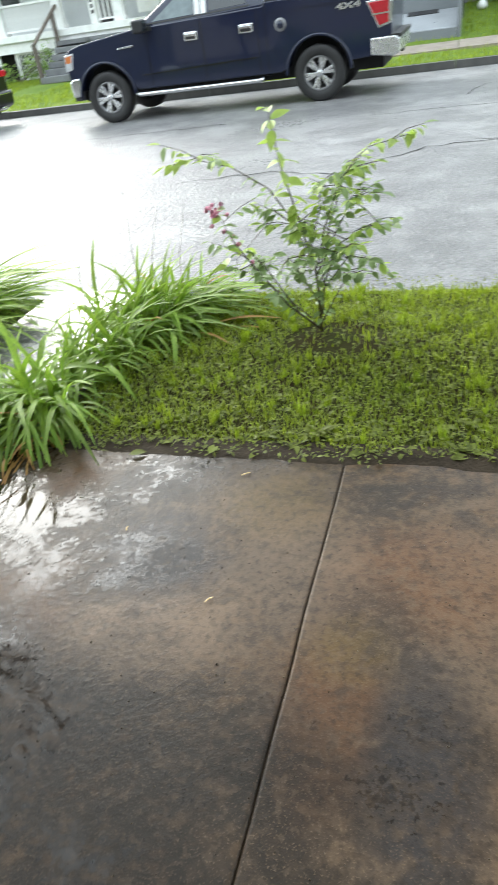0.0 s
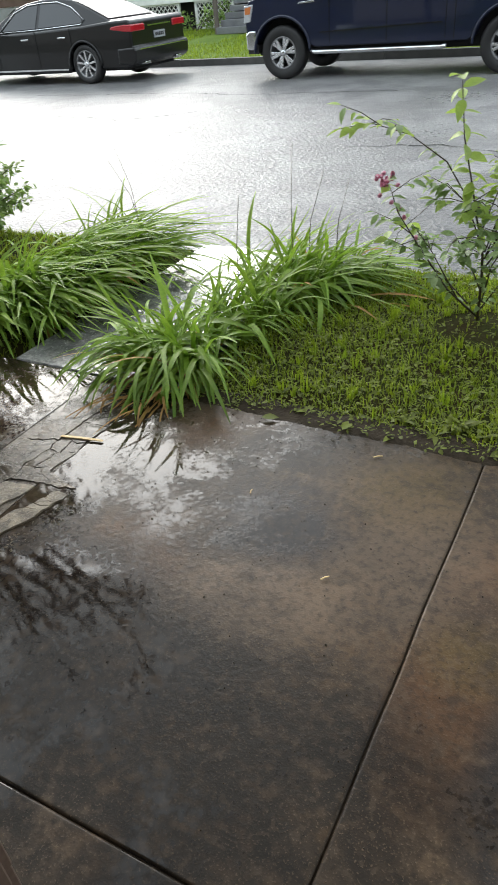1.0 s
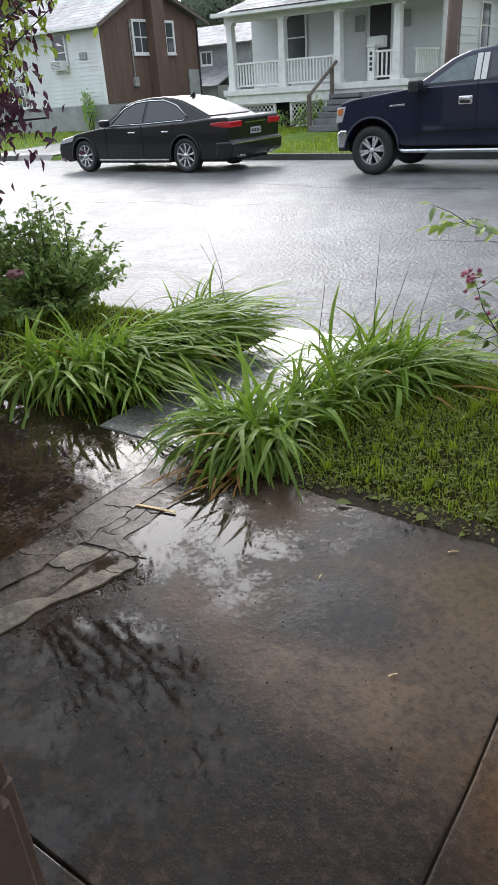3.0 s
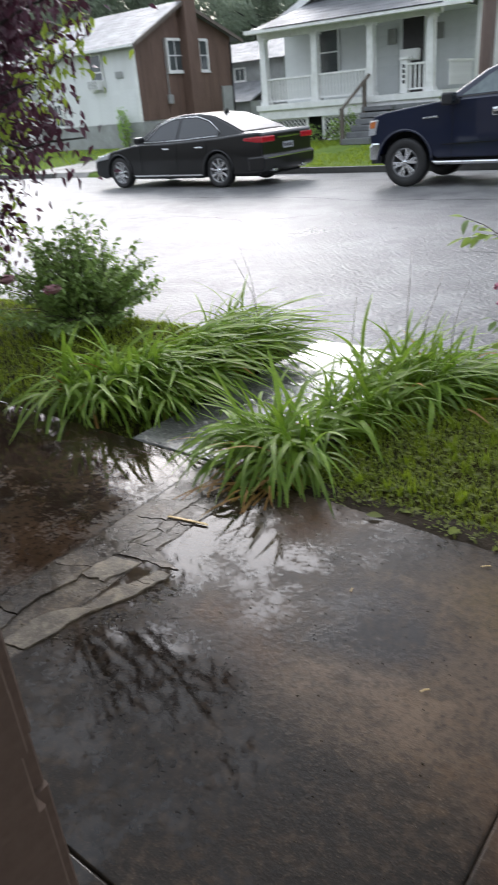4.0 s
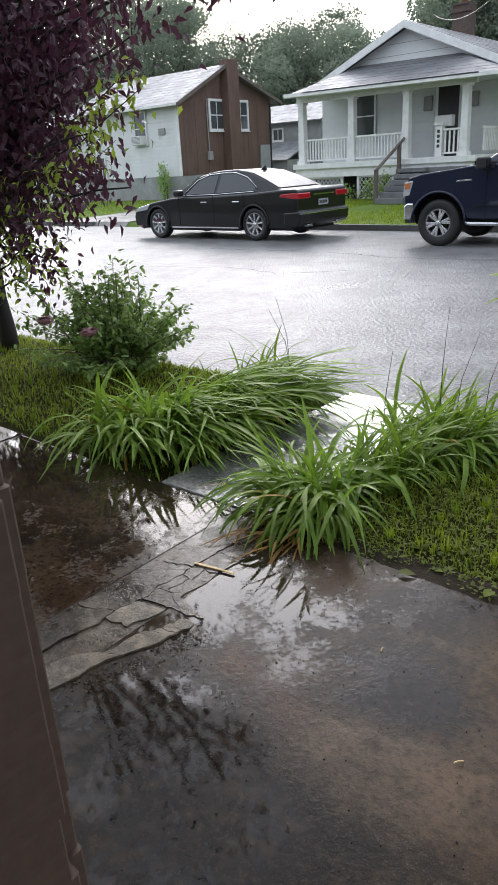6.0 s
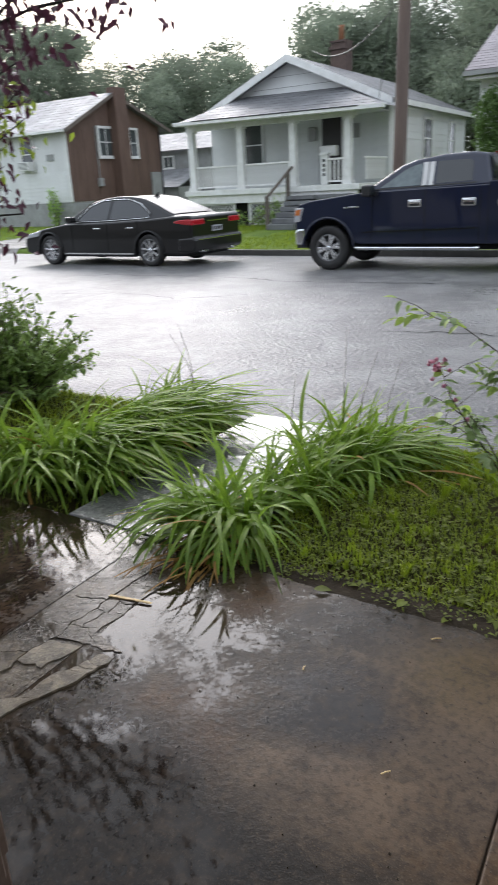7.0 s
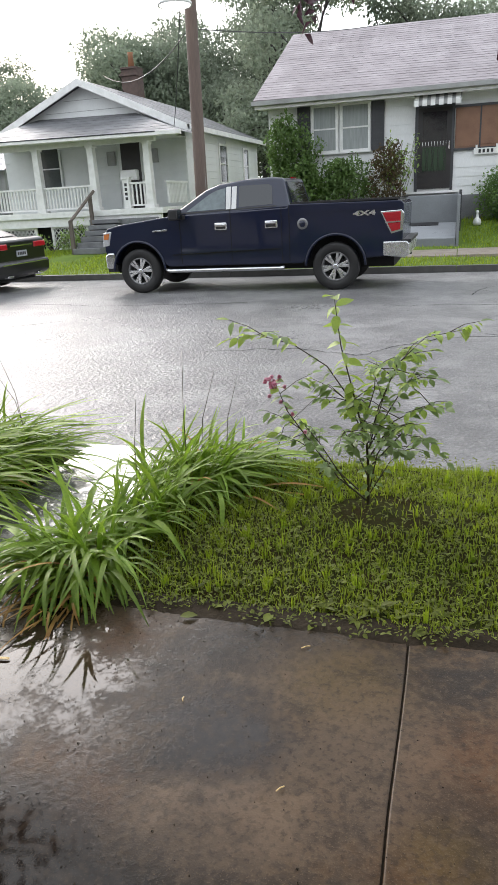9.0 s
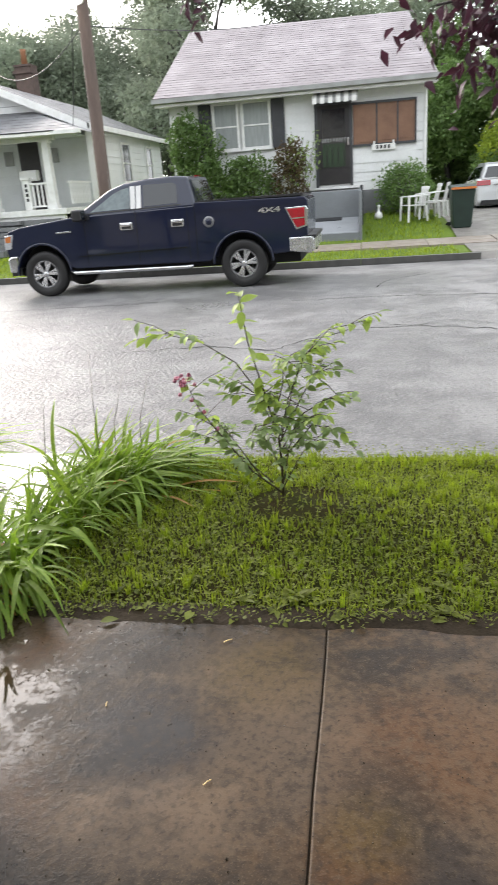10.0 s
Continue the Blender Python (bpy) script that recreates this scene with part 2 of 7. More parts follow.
M["roof1"] = mat("grey_shingle", (0.15, 0.153, 0.16), (0.10, 0.10, 0.104), 0.4, 0.6, 1.5, 60, 0.4, rand=0.12)
M["roof2"] = mat("mauve_shingle", (0.27, 0.235, 0.245), (0.18, 0.155, 0.16), 0.35, 0.55, 1.2, 50, 0.4, rand=0.12)
M["roof3"] = mat("pale_metal_roof", (0.24, 0.245, 0.25), (0.14, 0.14, 0.145), 0.4, 0.6, 2.5, 30, 0.5, rand=0.22)
M["wood"] = mat("weathered_wood", (0.16, 0.13, 0.105), (0.085, 0.07, 0.06), 0.6, 0.8, 4, 60, 0.4, stretch=(1, 1, 0.15))
M["pole"] = mat("pole_wood", (0.15, 0.105, 0.082), (0.085, 0.06, 0.05), 0.6, 0.8, 5, 70, 0.4, stretch=(1, 1, 0.1))
M["stone"] = mat("grey_block", (0.19, 0.195, 0.2), (0.11, 0.112, 0.115), 0.55, 0.75, 3, 50, 0.4, rand=0.2)
M["steppaint"] = mat("grey_step_paint", (0.20, 0.215, 0.225), (0.15, 0.16, 0.17), 0.35, 0.5, 2, 50, 0.1)
M["ramp"] = mat("light_grey_step", (0.33, 0.345, 0.36), (0.25, 0.26, 0.275), 0.25, 0.4, 2, 50, 0.1)
M["shutter"] = mat("dark_shutter", (0.05, 0.052, 0.056), (0.035, 0.036, 0.04), 0.5, 0.6, 4, 50, 0.1)
M["darkdoor"] = mat("dark_iron_door", (0.025, 0.022, 0.02), (0.014, 0.012, 0.012), 0.35, 0.5, 5, 60, 0.05)
M["board"] = mat("brown_board", (0.22, 0.115, 0.065), (0.15, 0.075, 0.045), 0.45, 0.6, 3, 40, 0.1, rand=0.15)
M["pane"] = mat("window_pane", (0.075, 0.085, 0.085), (0.045, 0.05, 0.052), 0.06, 0.1, 1.2, 20, 0.0, spec=0.6)
M["curtain"] = mat("pale_curtain", (0.32, 0.34, 0.33), (0.22, 0.24, 0.235), 0.7, 0.8, 6, 30, 0.1, stretch=(4, 1, 0.3))
M["blackvoid"] = mat("dark_inside", (0.012, 0.012, 0.012), (0.008, 0.008, 0.008), 0.9, 0.9, 3, 20, 0.0)
M["navy"] = mat("navy_car_paint", (0.004, 0.0085, 0.031), (0.0035, 0.0075, 0.027), 0.3, 0.36, 3, 80, 0.0, coat=0.75, spec=0.3)
M["blackpaint"] = mat("black_car_paint", (0.0035, 0.0035, 0.004), (0.003, 0.003, 0.0035), 0.3, 0.36, 3, 80, 0.0, coat=0.4, spec=0.3)
M["silverpaint"] = mat("white_car_paint", (0.6, 0.61, 0.62), (0.56, 0.57, 0.58), 0.25, 0.3, 3, 60, 0.0, coat=0.8)
M["chrome"] = mat("chrome", (0.72, 0.73, 0.74), (0.62, 0.63, 0.64), 0.1, 0.2, 8, 60, 0.0, metal=1.0)
M["alloy"] = mat("alloy", (0.74, 0.745, 0.75), (0.6, 0.6, 0.61), 0.22, 0.32, 8, 60, 0.0, metal=0.9)
M["tyre"] = mat("tyre_rubber", (0.014, 0.014, 0.014), (0.022, 0.021, 0.02), 0.5, 0.75, 9, 90, 0.2)
M["blackplastic"] = mat("black_plastic", (0.014, 0.014, 0.015), (0.02, 0.02, 0.021), 0.4, 0.55, 6, 80, 0.1)
M["autoglass"] = mat("car_glass", (0.012, 0.016, 0.018), (0.008, 0.01, 0.012), 0.03, 0.05, 2, 30, 0.0, spec=0.8)
M["paleglass"] = mat("pale_car_glass", (0.12, 0.16, 0.165), (0.06, 0.08, 0.085), 0.04, 0.07, 4.5, 14, 0.0, spec=0.8)
M["rearglass"] = mat("sloped_car_glass", (0.02, 0.026, 0.03), (0.012, 0.016, 0.018), 0.2, 0.28, 2, 30, 0.0, spec=0.07)
M["redlens"] = mat("red_lens", (0.42, 0.012, 0.022), (0.3, 0.008, 0.014), 0.12, 0.2, 8, 60, 0.0, coat=0.6)
M["amber"] = mat("amber_lens", (0.6, 0.2, 0.05), (0.5, 0.16, 0.05), 0.15, 0.25, 8, 60, 0.0, coat=0.5)
M["lens"] = mat("clear_lens", (0.55, 0.56, 0.57), (0.35, 0.36, 0.37), 0.1, 0.2, 14, 60, 0.0, coat=0.8)
M["plate"] = mat("plate_paint", (0.36, 0.37, 0.40), (0.3, 0.3, 0.33), 0.4, 0.5, 8, 60, 0.0)
M["whiteplastic"] = mat("white_plastic", (0.75, 0.75, 0.73), (0.62, 0.62, 0.6), 0.35, 0.5, 5, 60, 0.05)
M["binplastic"] = mat("dark_green_plastic", (0.012, 0.03, 0.022), (0.009, 0.022, 0.016), 0.4, 0.55, 4, 60, 0.05)
M["letter"] = mat("dark_lettering", (0.03, 0.03, 0.03), (0.02, 0.02, 0.02), 0.5, 0.6, 8, 60, 0.0)
M["brickpaint"] = mat("pillar_brick", (0.125, 0.082, 0.058), (0.08, 0.048, 0.034), 0.6, 0.8, 3, 70, 0.3, rand=0.07)
M["mortar"] = mat("pillar_mortar", (0.09, 0.066, 0.05), (0.06, 0.045, 0.035), 0.7, 0.9, 5, 90, 0.3)
M["plaster"] = mat("porch_plaster", (0.35, 0.34, 0.32), (0.28, 0.27, 0.255), 0.6, 0.8, 2, 50, 0.15)
M["bark"] = mat("dark_bark", (0.032, 0.026, 0.023), (0.018, 0.015, 0.014), 0.6, 0.85, 12, 80, 0.7, stretch=(1, 1, 0.25), dist=0.01)
M["twig"] = mat("brown_twig", (0.075, 0.045, 0.03), (0.05, 0.05, 0.025), 0.5, 0.7, 20, 90, 0.2)
M["cable"] = mat("black_cable", (0.02, 0.02, 0.02), (0.03, 0.03, 0.03), 0.5, 0.6, 4, 60, 0.0)
M["straw"] = mat("pale_wood", (0.72, 0.52, 0.23), (0.58, 0.38, 0.15), 0.4, 0.6, 30, 90, 0.2)
M["lamplight"] = mat("lit_lamp_lens", (0.8, 0.8, 0.78), (0.75, 0.75, 0.73), 0.4)
M["lamplight"].node_tree.nodes["Principled BSDF"].inputs["Emission Color"].default_value = (1, 0.98, 0.94, 1)
M["lamplight"].node_tree.nodes["Principled BSDF"].inputs["Emission Strength"].default_value = 3.0
M["dryleaf"] = leaf_mat("dry_lily_leaf", (0.5, 0.30, 0.075), (0.36, 0.17, 0.05), 0.5)
M["lily"] = leaf_mat("lily_leaf", (0.30, 0.42, 0.045), (0.145, 0.26, 0.026), 0.42, 5, 0.5, 0.42)
M["grass"] = leaf_mat("grass_blade", (0.30, 0.37, 0.02), (0.18, 0.25, 0.016), 0.5, 2.5, 0.6, 0.45)
M["tuft"] = leaf_mat("tuft_blade", (0.29, 0.37, 0.02), (0.19, 0.28, 0.016), 0.45, 2.0, 0.45, 0.5)
M["weed"] = leaf_mat("weed_leaf", (0.24, 0.28, 0.035), (0.14, 0.17, 0.026), 0.55, 3.0, 0.6, 0.45)
M["rose_leaf"] = leaf_mat("shrub_leaf", (0.29, 0.39, 0.14), (0.20, 0.29, 0.10), 0.4, 12, 0.35, 0.45)
M["young_leaf"] = leaf_mat("young_leaf", (0.43, 0.55, 0.11), (0.31, 0.43, 0.085), 0.35, 12, 0.3, 0.5)
M["bush_leaf"] = leaf_mat("bush_leaf", (0.33, 0.46, 0.12), (0.22, 0.34, 0.085), 0.42, 5, 0.45, 0.45)
M["far_shrub"] = leaf_mat("far_shrub_leaf", (0.15, 0.235, 0.062), (0.09, 0.16, 0.045), 0.45, 3, 0.5, 0.4)
M["purple_leaf"] = leaf_mat("purple_leaf", (0.105, 0.03, 0.055), (0.06, 0.02, 0.034), 0.36, 4, 0.5, 0.3)
M["yellow_leaf"] = leaf_mat("yellow_green_leaf", (0.34, 0.43, 0.05), (0.24, 0.32, 0.04), 0.4, 6, 0.35, 0.5)
# Rain haze over the distant trees is put into this pale leaf colour.
M["tree_leaf"] = leaf_mat("hazed_tree_leaf", (0.26, 0.30, 0.22), (0.20, 0.24, 0.17), 0.5, 0.4, 0.4, 0.55)
M["red_shrub"] = leaf_mat("reddish_shrub_leaf", (0.12, 0.12, 0.035), (0.13, 0.06, 0.035), 0.4, 2.5, 0.45, 0.35)
M["pink"] = leaf_mat("pink_petal", (0.68, 0.33, 0.43), (0.5, 0.18, 0.28), 0.5, 20, 0.3, 0.3)
M["dustypink"] = leaf_mat("dusty_pink_petal", (0.42, 0.22, 0.24), (0.3, 0.15, 0.16), 0.6, 20, 0.3, 0.3)


# ---------------------------------------------------------------- mesh helpers
class Geo:
    """Vertices and faces of one mesh."""

    def __init__(self):
        self.v, self.f = [], []

    def add(self, verts, faces):
        o = len(self.v)
        self.v += [tuple(p) for p in verts]
        self.f += [tuple(i + o for i in q) for q in faces]
        return self

    def box(self, x0, x1, y0, y1, z0, z1):
        return self.add([(x, y, z) for z in (z0, z1) for y in (y0, y1) for x in (x0, x1)],
                        [(0, 2, 3, 1), (4, 5, 7, 6), (0, 1, 5, 4), (1, 3, 7, 5), (3, 2, 6, 7), (2, 0, 4, 6)])

    def prism(self, poly, y0, y1, axis="y", inset=None):
        """A polygon in (x, z) swept along y (or in (y, z) along x, or in (x, y) along z)."""
        def place(p, d):
            return (p[0], d, p[1]) if axis == "y" else (d, p[0], p[1]) if axis == "x" else (p[0], p[1], d)
        k = len(poly)
        second = inset or poly
        verts = [place(p, y0) for p in poly] + [place(p, y1) for p in second]
        return self.add(verts, [tuple(range(k)), tuple(range(2 * k - 1, k - 1, -1))] + [(i, i + k, (i + 1) % k + k, (i + 1) % k) for i in range(k)])

    def tube(self, pts, radii, n=8, cap=True):
        pts = [Vector(p) for p in pts]
        if isinstance(radii, (int, float)):
            radii = [radii] * len(pts)
        verts, faces = [], []
        side = None
        for i, p in enumerate(pts):
            d = (pts[min(i + 1, len(pts) - 1)] - pts[max(i - 1, 0)]).normalized()
            if side is None:
                side = d.orthogonal().normalized()
            side = (side - d * side.dot(d))
            side = side.normalized() if side.length > 1e-6 else d.orthogonal().normalized()
            up = d.cross(side)
            for j in range(n):
                a = 2 * math.pi * j / n
                verts.append(p + (side * math.cos(a) + up * math.sin(a)) * radii[i])
        for i in range(len(pts) - 1):
            for j in range(n):
                faces.append((i * n + j, i * n + (j + 1) % n, (i + 1) * n + (j + 1) % n, (i + 1) * n + j))
        if cap:
            faces += [tuple(range(n - 1, -1, -1)), tuple((len(pts) - 1) * n + j for j in range(n))]
        return self.add(verts, faces)

    def lathe(self, profile, n=24, centre=(0, 0, 0), axis="z"):
        """(radius, height) pairs turned about an axis."""
        verts, faces = [], []
        for r, h in profile:
            for j in range(n):
                a = 2 * math.pi * j / n
                c, s = r * math.cos(a), r * math.sin(a)
                p = (c, s, h) if axis == "z" else (c, h, s)
                verts.append((p[0] + centre[0], p[1] + centre[1], p[2] + centre[2]))
        for i in range(len(profile) - 1):
            for j in range(n):
                faces.append((i * n + j, i * n + (j + 1) % n, (i + 1) * n + (j + 1) % n, (i + 1) * n + j))
        return self.add(verts, faces)

    def mesh(self, name, material, smooth=False):
        me = bpy.data.meshes.new(name)
        me.from_pydata(self.v, [], self.f)
        bm = bmesh.new()
        bm.from_mesh(me)
        bmesh.ops.recalc_face_normals(bm, faces=bm.faces)
        bm.to_mesh(me)
        bm.free()
        me.materials.append(material)
        if smooth:
            me.polygons.foreach_set("use_smooth", [True] * len(me.polygons))
        return me


def part(name, geo, material, parent=None, label="", smooth=False, bevel=0.0, seg=2):
    me = geo.mesh(name, material, smooth) if isinstance(geo, Geo) else geo
    ob = new(name, me)
    if parent:
        ob.parent = parent
    if label:
        ob["label"] = label
    if bevel:
        md = ob.modifiers.new("edge", "BEVEL")
        md.width, md.segments, md.limit_method, md.angle_limit = bevel, seg, "ANGLE", radians(35)
    return ob


def thing(name, label, category, at=(0, 0, 0), rz=0.0, group="", kind=""):
    ob = new(name)
    ob.matrix_basis = pose(*at, 0, 0, rz)
    ob.empty_display_size = 0.1
    return tagged(ob, label, category, group, kind)


def structure(name, geo, material, label="", category="", smooth=False, bevel=0.0):
    return tagged(part(name, geo, material, None, "", smooth, bevel), label, category, "", "structure")


def B(*a):
    return Geo().box(*a)


def flat_mesh(name, verts, faces, material, smooth=False):
    """A mesh from arrays, for stuff with many pieces."""
    me = bpy.data.meshes.new(name)
    me.from_pydata(verts, [], faces)
    me.materials.append(material)
    if smooth:
        me.polygons.foreach_set("use_smooth", [True] * len(me.polygons))
    return me


def lerp(x, xs, ys):
    return float(np.interp(x, xs, ys))


# ---------------------------------------------------------------- ground, road, kerbs
ROAD_Z = -0.06
KERB_NEAR, KERB_FAR = 5.27, 16.2
SLAB_Y = 3.37


def ground_z(x, y):
    if y < 5.6:
        z = lerp(y, [-50, 1.0, 3.2, 3.45, 4.2, 5.0, 5.24, 5.6], [-0.12, -0.12, -0.1, 0.005, 0.05, 0.005, -0.1, -0.2])
        if 3.4 < y < 5.2:
            z += 0.018 * noise.noise((x * 1.7, y * 1.7, 0)) + 0.008 * noise.noise((x * 6, y * 6, 3))
            w = lerp(abs(x + 1.95), [0.45, 0.7], [1, 0])
            z = z * (1 - w) - 0.10 * w
        return z
    if y < 16.25:
        return -0.2
    a = lerp(y, [16.25, 16.4, 17.6, 19.0, 20.3, 21.6, 22.3, 30, 60, 400], [-0.1, 0.03, 0.08, 0.15, 0.40, 0.66, 0.72, 0.8, 1.0, 1.5])
    b = lerp(y, [16.25, 16.4, 17.6, 19.0, 23, 28, 60, 400], [-0.1, 0.03, 0.07, 0.12, 0.26, 0.45, 0.9, 1.5])
    k = lerp(x, [-7.5, -5.5], [0, 1])
    z = a * k + b * (1 - k)
    if x > 1.9:
        c = lerp(y, [16.25, 16.4, 19.0, 25, 40, 60, 400], [-0.1, 0.03, 0.12, 0.26, 0.6, 0.9, 1.5])
        z += (c - z) * lerp(x, [1.9, 2.7], [0, 1])
    if y > 16.5:
        z += 0.03 * noise.noise((x * 0.7, y * 0.7, 5))
    return z


gx = sorted(set([-400, -200, -120, -80, -60, -50] + [round(-40 + i * 0.5, 2) for i in range(0, 111)] + [round(-9 + i * 0.12, 2) for i in range(0, 115)] + [18, 25, 40, 60, 120, 400]))
gy = sorted(set([-400, -120, -40, -15, -5, 0, 1, 2] + [round(3.2 + i * 0.1, 2) for i in range(0, 25)] + [5.8, 8, 12, 15.9, 16.19, 16.25, 16.32] + [round(16.4 + i * 0.4, 2) for i in range(0, 40)] + [34, 38, 44, 55, 80, 130, 250, 420]))
gv = [(x, y, ground_z(x, y)) for y in gy for x in gx]
gn = len(gx)
gf, gm = [], []
for j in range(len(gy) - 1):
    for i in range(gn - 1):
        gf.append((j * gn + i, j * gn + i + 1, (j + 1) * gn + i + 1, (j + 1) * gn + i))
        gm.append(1 if gy[j] > 16 else 0)
gme = flat_mesh("ground", gv, gf, M["soil"], True)
gme.materials.append(M["yard"])
gme.polygons.foreach_set("material_index", gm)
tagged(new("ground", gme), "grassy soil that slopes up beyond the street", "ground", "", "structure")

# road: crowned strip with long cracks let into the asphalt
rx = [-400, -120, -60] + [-40 + i * 1.0 for i in range(61)] + [40, 120, 400]
ry = [KERB_NEAR - 0.02, 7, 9, 10.8, 12.6, 14.4, KERB_FAR + 0.02]
rv = [(x, y, ROAD_Z + 0.05 * (1 - ((y - 10.8) / 5.4) ** 2) - 0.015) for y in ry for x in rx]
rf = [(j * len(rx) + i, j * len(rx) + i + 1, (j + 1) * len(rx) + i + 1, (j + 1) * len(rx) + i) for j in range(len(ry) - 1) for i in range(len(rx) - 1)]
tagged(new("road", flat_mesh("road", rv, rf, M["road"], True)), "wet grey asphalt street mirroring a white sky", "road", "", "structure")


def road_z(y):
    return ROAD_Z + 0.05 * (1 - ((y - 10.8) / 5.4) ** 2) - 0.015


def crack(name, pts, width, material, z):
    """A ragged tar-dark crack as a thin raised ribbon."""
    rng = random.Random(len(pts) + int(abs(pts[0][0]) * 100))
    fine = []
    for (x0, y0), (x1, y1) in zip(pts, pts[1:]):
        k = max(3, int(math.hypot(x1 - x0, y1 - y0) / 0.12))
        for i in range(k):
            s = i / k
            fine.append((x0 + (x1 - x0) * s + rng.uniform(-0.04, 0.04), y0 + (y1 - y0) * s + rng.uniform(-0.05, 0.05)))
    verts, faces = [], []
    for i, (x, y) in enumerate(fine):
        a, b2 = fine[max(i - 1, 0)], fine[min(i + 1, len(fine) - 1)]
        dx, dy = b2[0] - a[0], b2[1] - a[1]
        q = math.hypot(dx, dy) or 1
        w = width * rng.uniform(0.4, 1.2)
        h = z(y) if callable(z) else z
        verts += [(x - dy / q * w, y + dx / q * w, h), (x + dy / q * w, y - dx / q * w, h)]
    for i in range(len(fine) - 1):
        faces.append((2 * i, 2 * i + 1, 2 * i + 3, 2 * i + 2))
    return structure(name, Geo().add(verts, faces), material, "dark crack line in wet paving", "crack")


M["jointdirt"] = mat("joint_dirt", (0.045, 0.033, 0.022), (0.026, 0.02, 0.014), 0.7, 0.9, 12, 90, 0.3, spec=0.15)
M["mud"] = mat("wet_mud", (0.046, 0.033, 0.019), (0.02, 0.015, 0.010), 0.7, 0.9, 14, 90, 0.9, dist=0.012, spec=0.15)
M["cracktar"] = mat("crack_dirt", (0.016, 0.014, 0.012), (0.010, 0.009, 0.008), 0.9, 0.98, 12, 90, 0.3, spec=0.05)
for pts in ([(-2.6, 8.3), (-1.6, 8.5), (-0.9, 8.2), (-0.1, 9.1), (0.9, 9.3)], [(-1.0, 11.4), (0.3, 11.5), (2.0, 11.2), (5, 11.3)], [(0.4, 9.3), (1.6, 8.8), (4.5, 8.9)],
            [(-10, 11.9), (-7, 12.0), (-5.5, 11.7), (-3, 11.9)], [(-9.2, 9.4), (-7.5, 9.9), (-6.4, 9.6), (-5.4, 10.3)], [(0.2, 12.4), (0.5, 13.4), (1.3, 14.2)]):
    crack("road_crack", pts, 0.010, M["cracktar"], lambda y: road_z(y) + 0.004)

# kerbs, each stone a piece
for nm, y0, y1, top, x0, x1 in (("kerb_far", KERB_FAR, KERB_FAR + 0.15, 0.055, -60, 30), ("kerb_near", KERB_NEAR - 0.14, KERB_NEAR, 0.012, 40, 60)):
    k = thing(nm, "worn wet concrete kerb along the street", "kerb", kind="structure")
    stone = B(0.006, 2.394, y0, y1, -0.25, top).mesh("kerb_stone", M["kerb"])
    x = x0
    while x < x1:
        if not (-21.5 < x < -17.2) and not (2.2 < x < 4.3):
            s = part("kerb_stone", stone, None, k)
            s.location = (x, 0, random.uniform(-0.008, 0.008))
        x += 2.4

# far pavement slabs
pv = thing("pavement_far", "damp buff concrete pavement between verge and yards", "pavement", kind="structure")
sl = [Geo().add([(0.01, 17.75, 0), (1.49, 17.75, 0), (1.49, 18.95, 0.05), (0.01, 18.95, 0.05), (0.01, 17.75, -0.2), (1.49, 17.75, -0.2), (1.49, 18.95, -0.2), (0.01, 18.95, -0.2)],
                [(0, 1, 2, 3), (4, 5, 1, 0), (5, 6, 2, 1), (6, 7, 3, 2), (7, 4, 0, 3)]).mesh("paving_slab", M["walk"])]
for i in range(28, 40):
    s = part("paving_slab", sl[0], None, pv)
    s.location = (-45 + i * 1.5, 0, 0.135 + random.uniform(-0.01, 0.01))

# ---------------------------------------------------------------- near paving
pad = thing("patio", "wet stained concrete paving with open joints", "paving", kind="structure")


def spot(a, b, i, n):
    """Even steps but for a narrow worn edge at both ends."""
    steps = {0: a, 1: a + 0.005, 2: a + 0.011, n: b, n - 1: b - 0.005, n - 2: b - 0.011}
    return steps[i] if i in steps else a + 0.011 + (b - a - 0.022) * (i - 2) / (n - 4)


def slab(x0, x1, y0, y1, top=0.0, material=None, name="slab", parent=None):
    """A cast slab with a worn arris; its top is a fine grid so that it can dip a little."""
    nx, ny = max(7, int((x1 - x0) / 0.07)), max(7, int((y1 - y0) / 0.07))
    verts, faces = [], []
    for j in range(ny + 1):
        for i in range(nx + 1):
            x, y = spot(x0, x1, i, nx), spot(y0, y1, j, ny)
            e = min(i, nx - i, j, ny - j)
            w = 0.004 * noise.noise((x * 4, y * 4, 8)) if e <= 1 else 0
            verts.append((x + w, y + w, top + 0.003 * noise.noise((x * 0.9, y * 0.9, 2)) - (0.0012 if e == 0 else 0)))
    for j in range(ny):
        for i in range(nx):
            a = j * (nx + 1) + i
            faces.append((a, a + 1, a + nx + 2, a + nx + 1))
    rim = [i for i in range(nx + 1)] + [j * (nx + 1) + nx for j in range(1, ny + 1)] + [ny * (nx + 1) + i for i in range(nx - 1, -1, -1)] + [j * (nx + 1) for j in range(ny - 1, 0, -1)]
    o = len(verts)
    verts += [(verts[r][0], verts[r][1], top - 0.1) for r in rim]
    k = len(rim)
    for i in range(k):
        faces.append((rim[i], o + i, o + (i + 1) % k, rim[(i + 1) % k]))
    ob = part(name, flat_mesh(name, verts, faces, material or M["slab"], True), None, parent or pad)
    return ob


slab(-0.067, 1.75, 1.752, SLAB_Y)
slab(1.762, 3.6, 1.752, SLAB_Y)
slab(-1.50, -0.0735, 1.752, SLAB_Y)
slab(-3.60, -1.80, 1.752, SLAB_Y + 0.03)
slab(-6.4, -3.612, 1.752, SLAB_Y + 0.05)
slab(-9.4, -6.412, 1.752, SLAB_Y + 0.05)
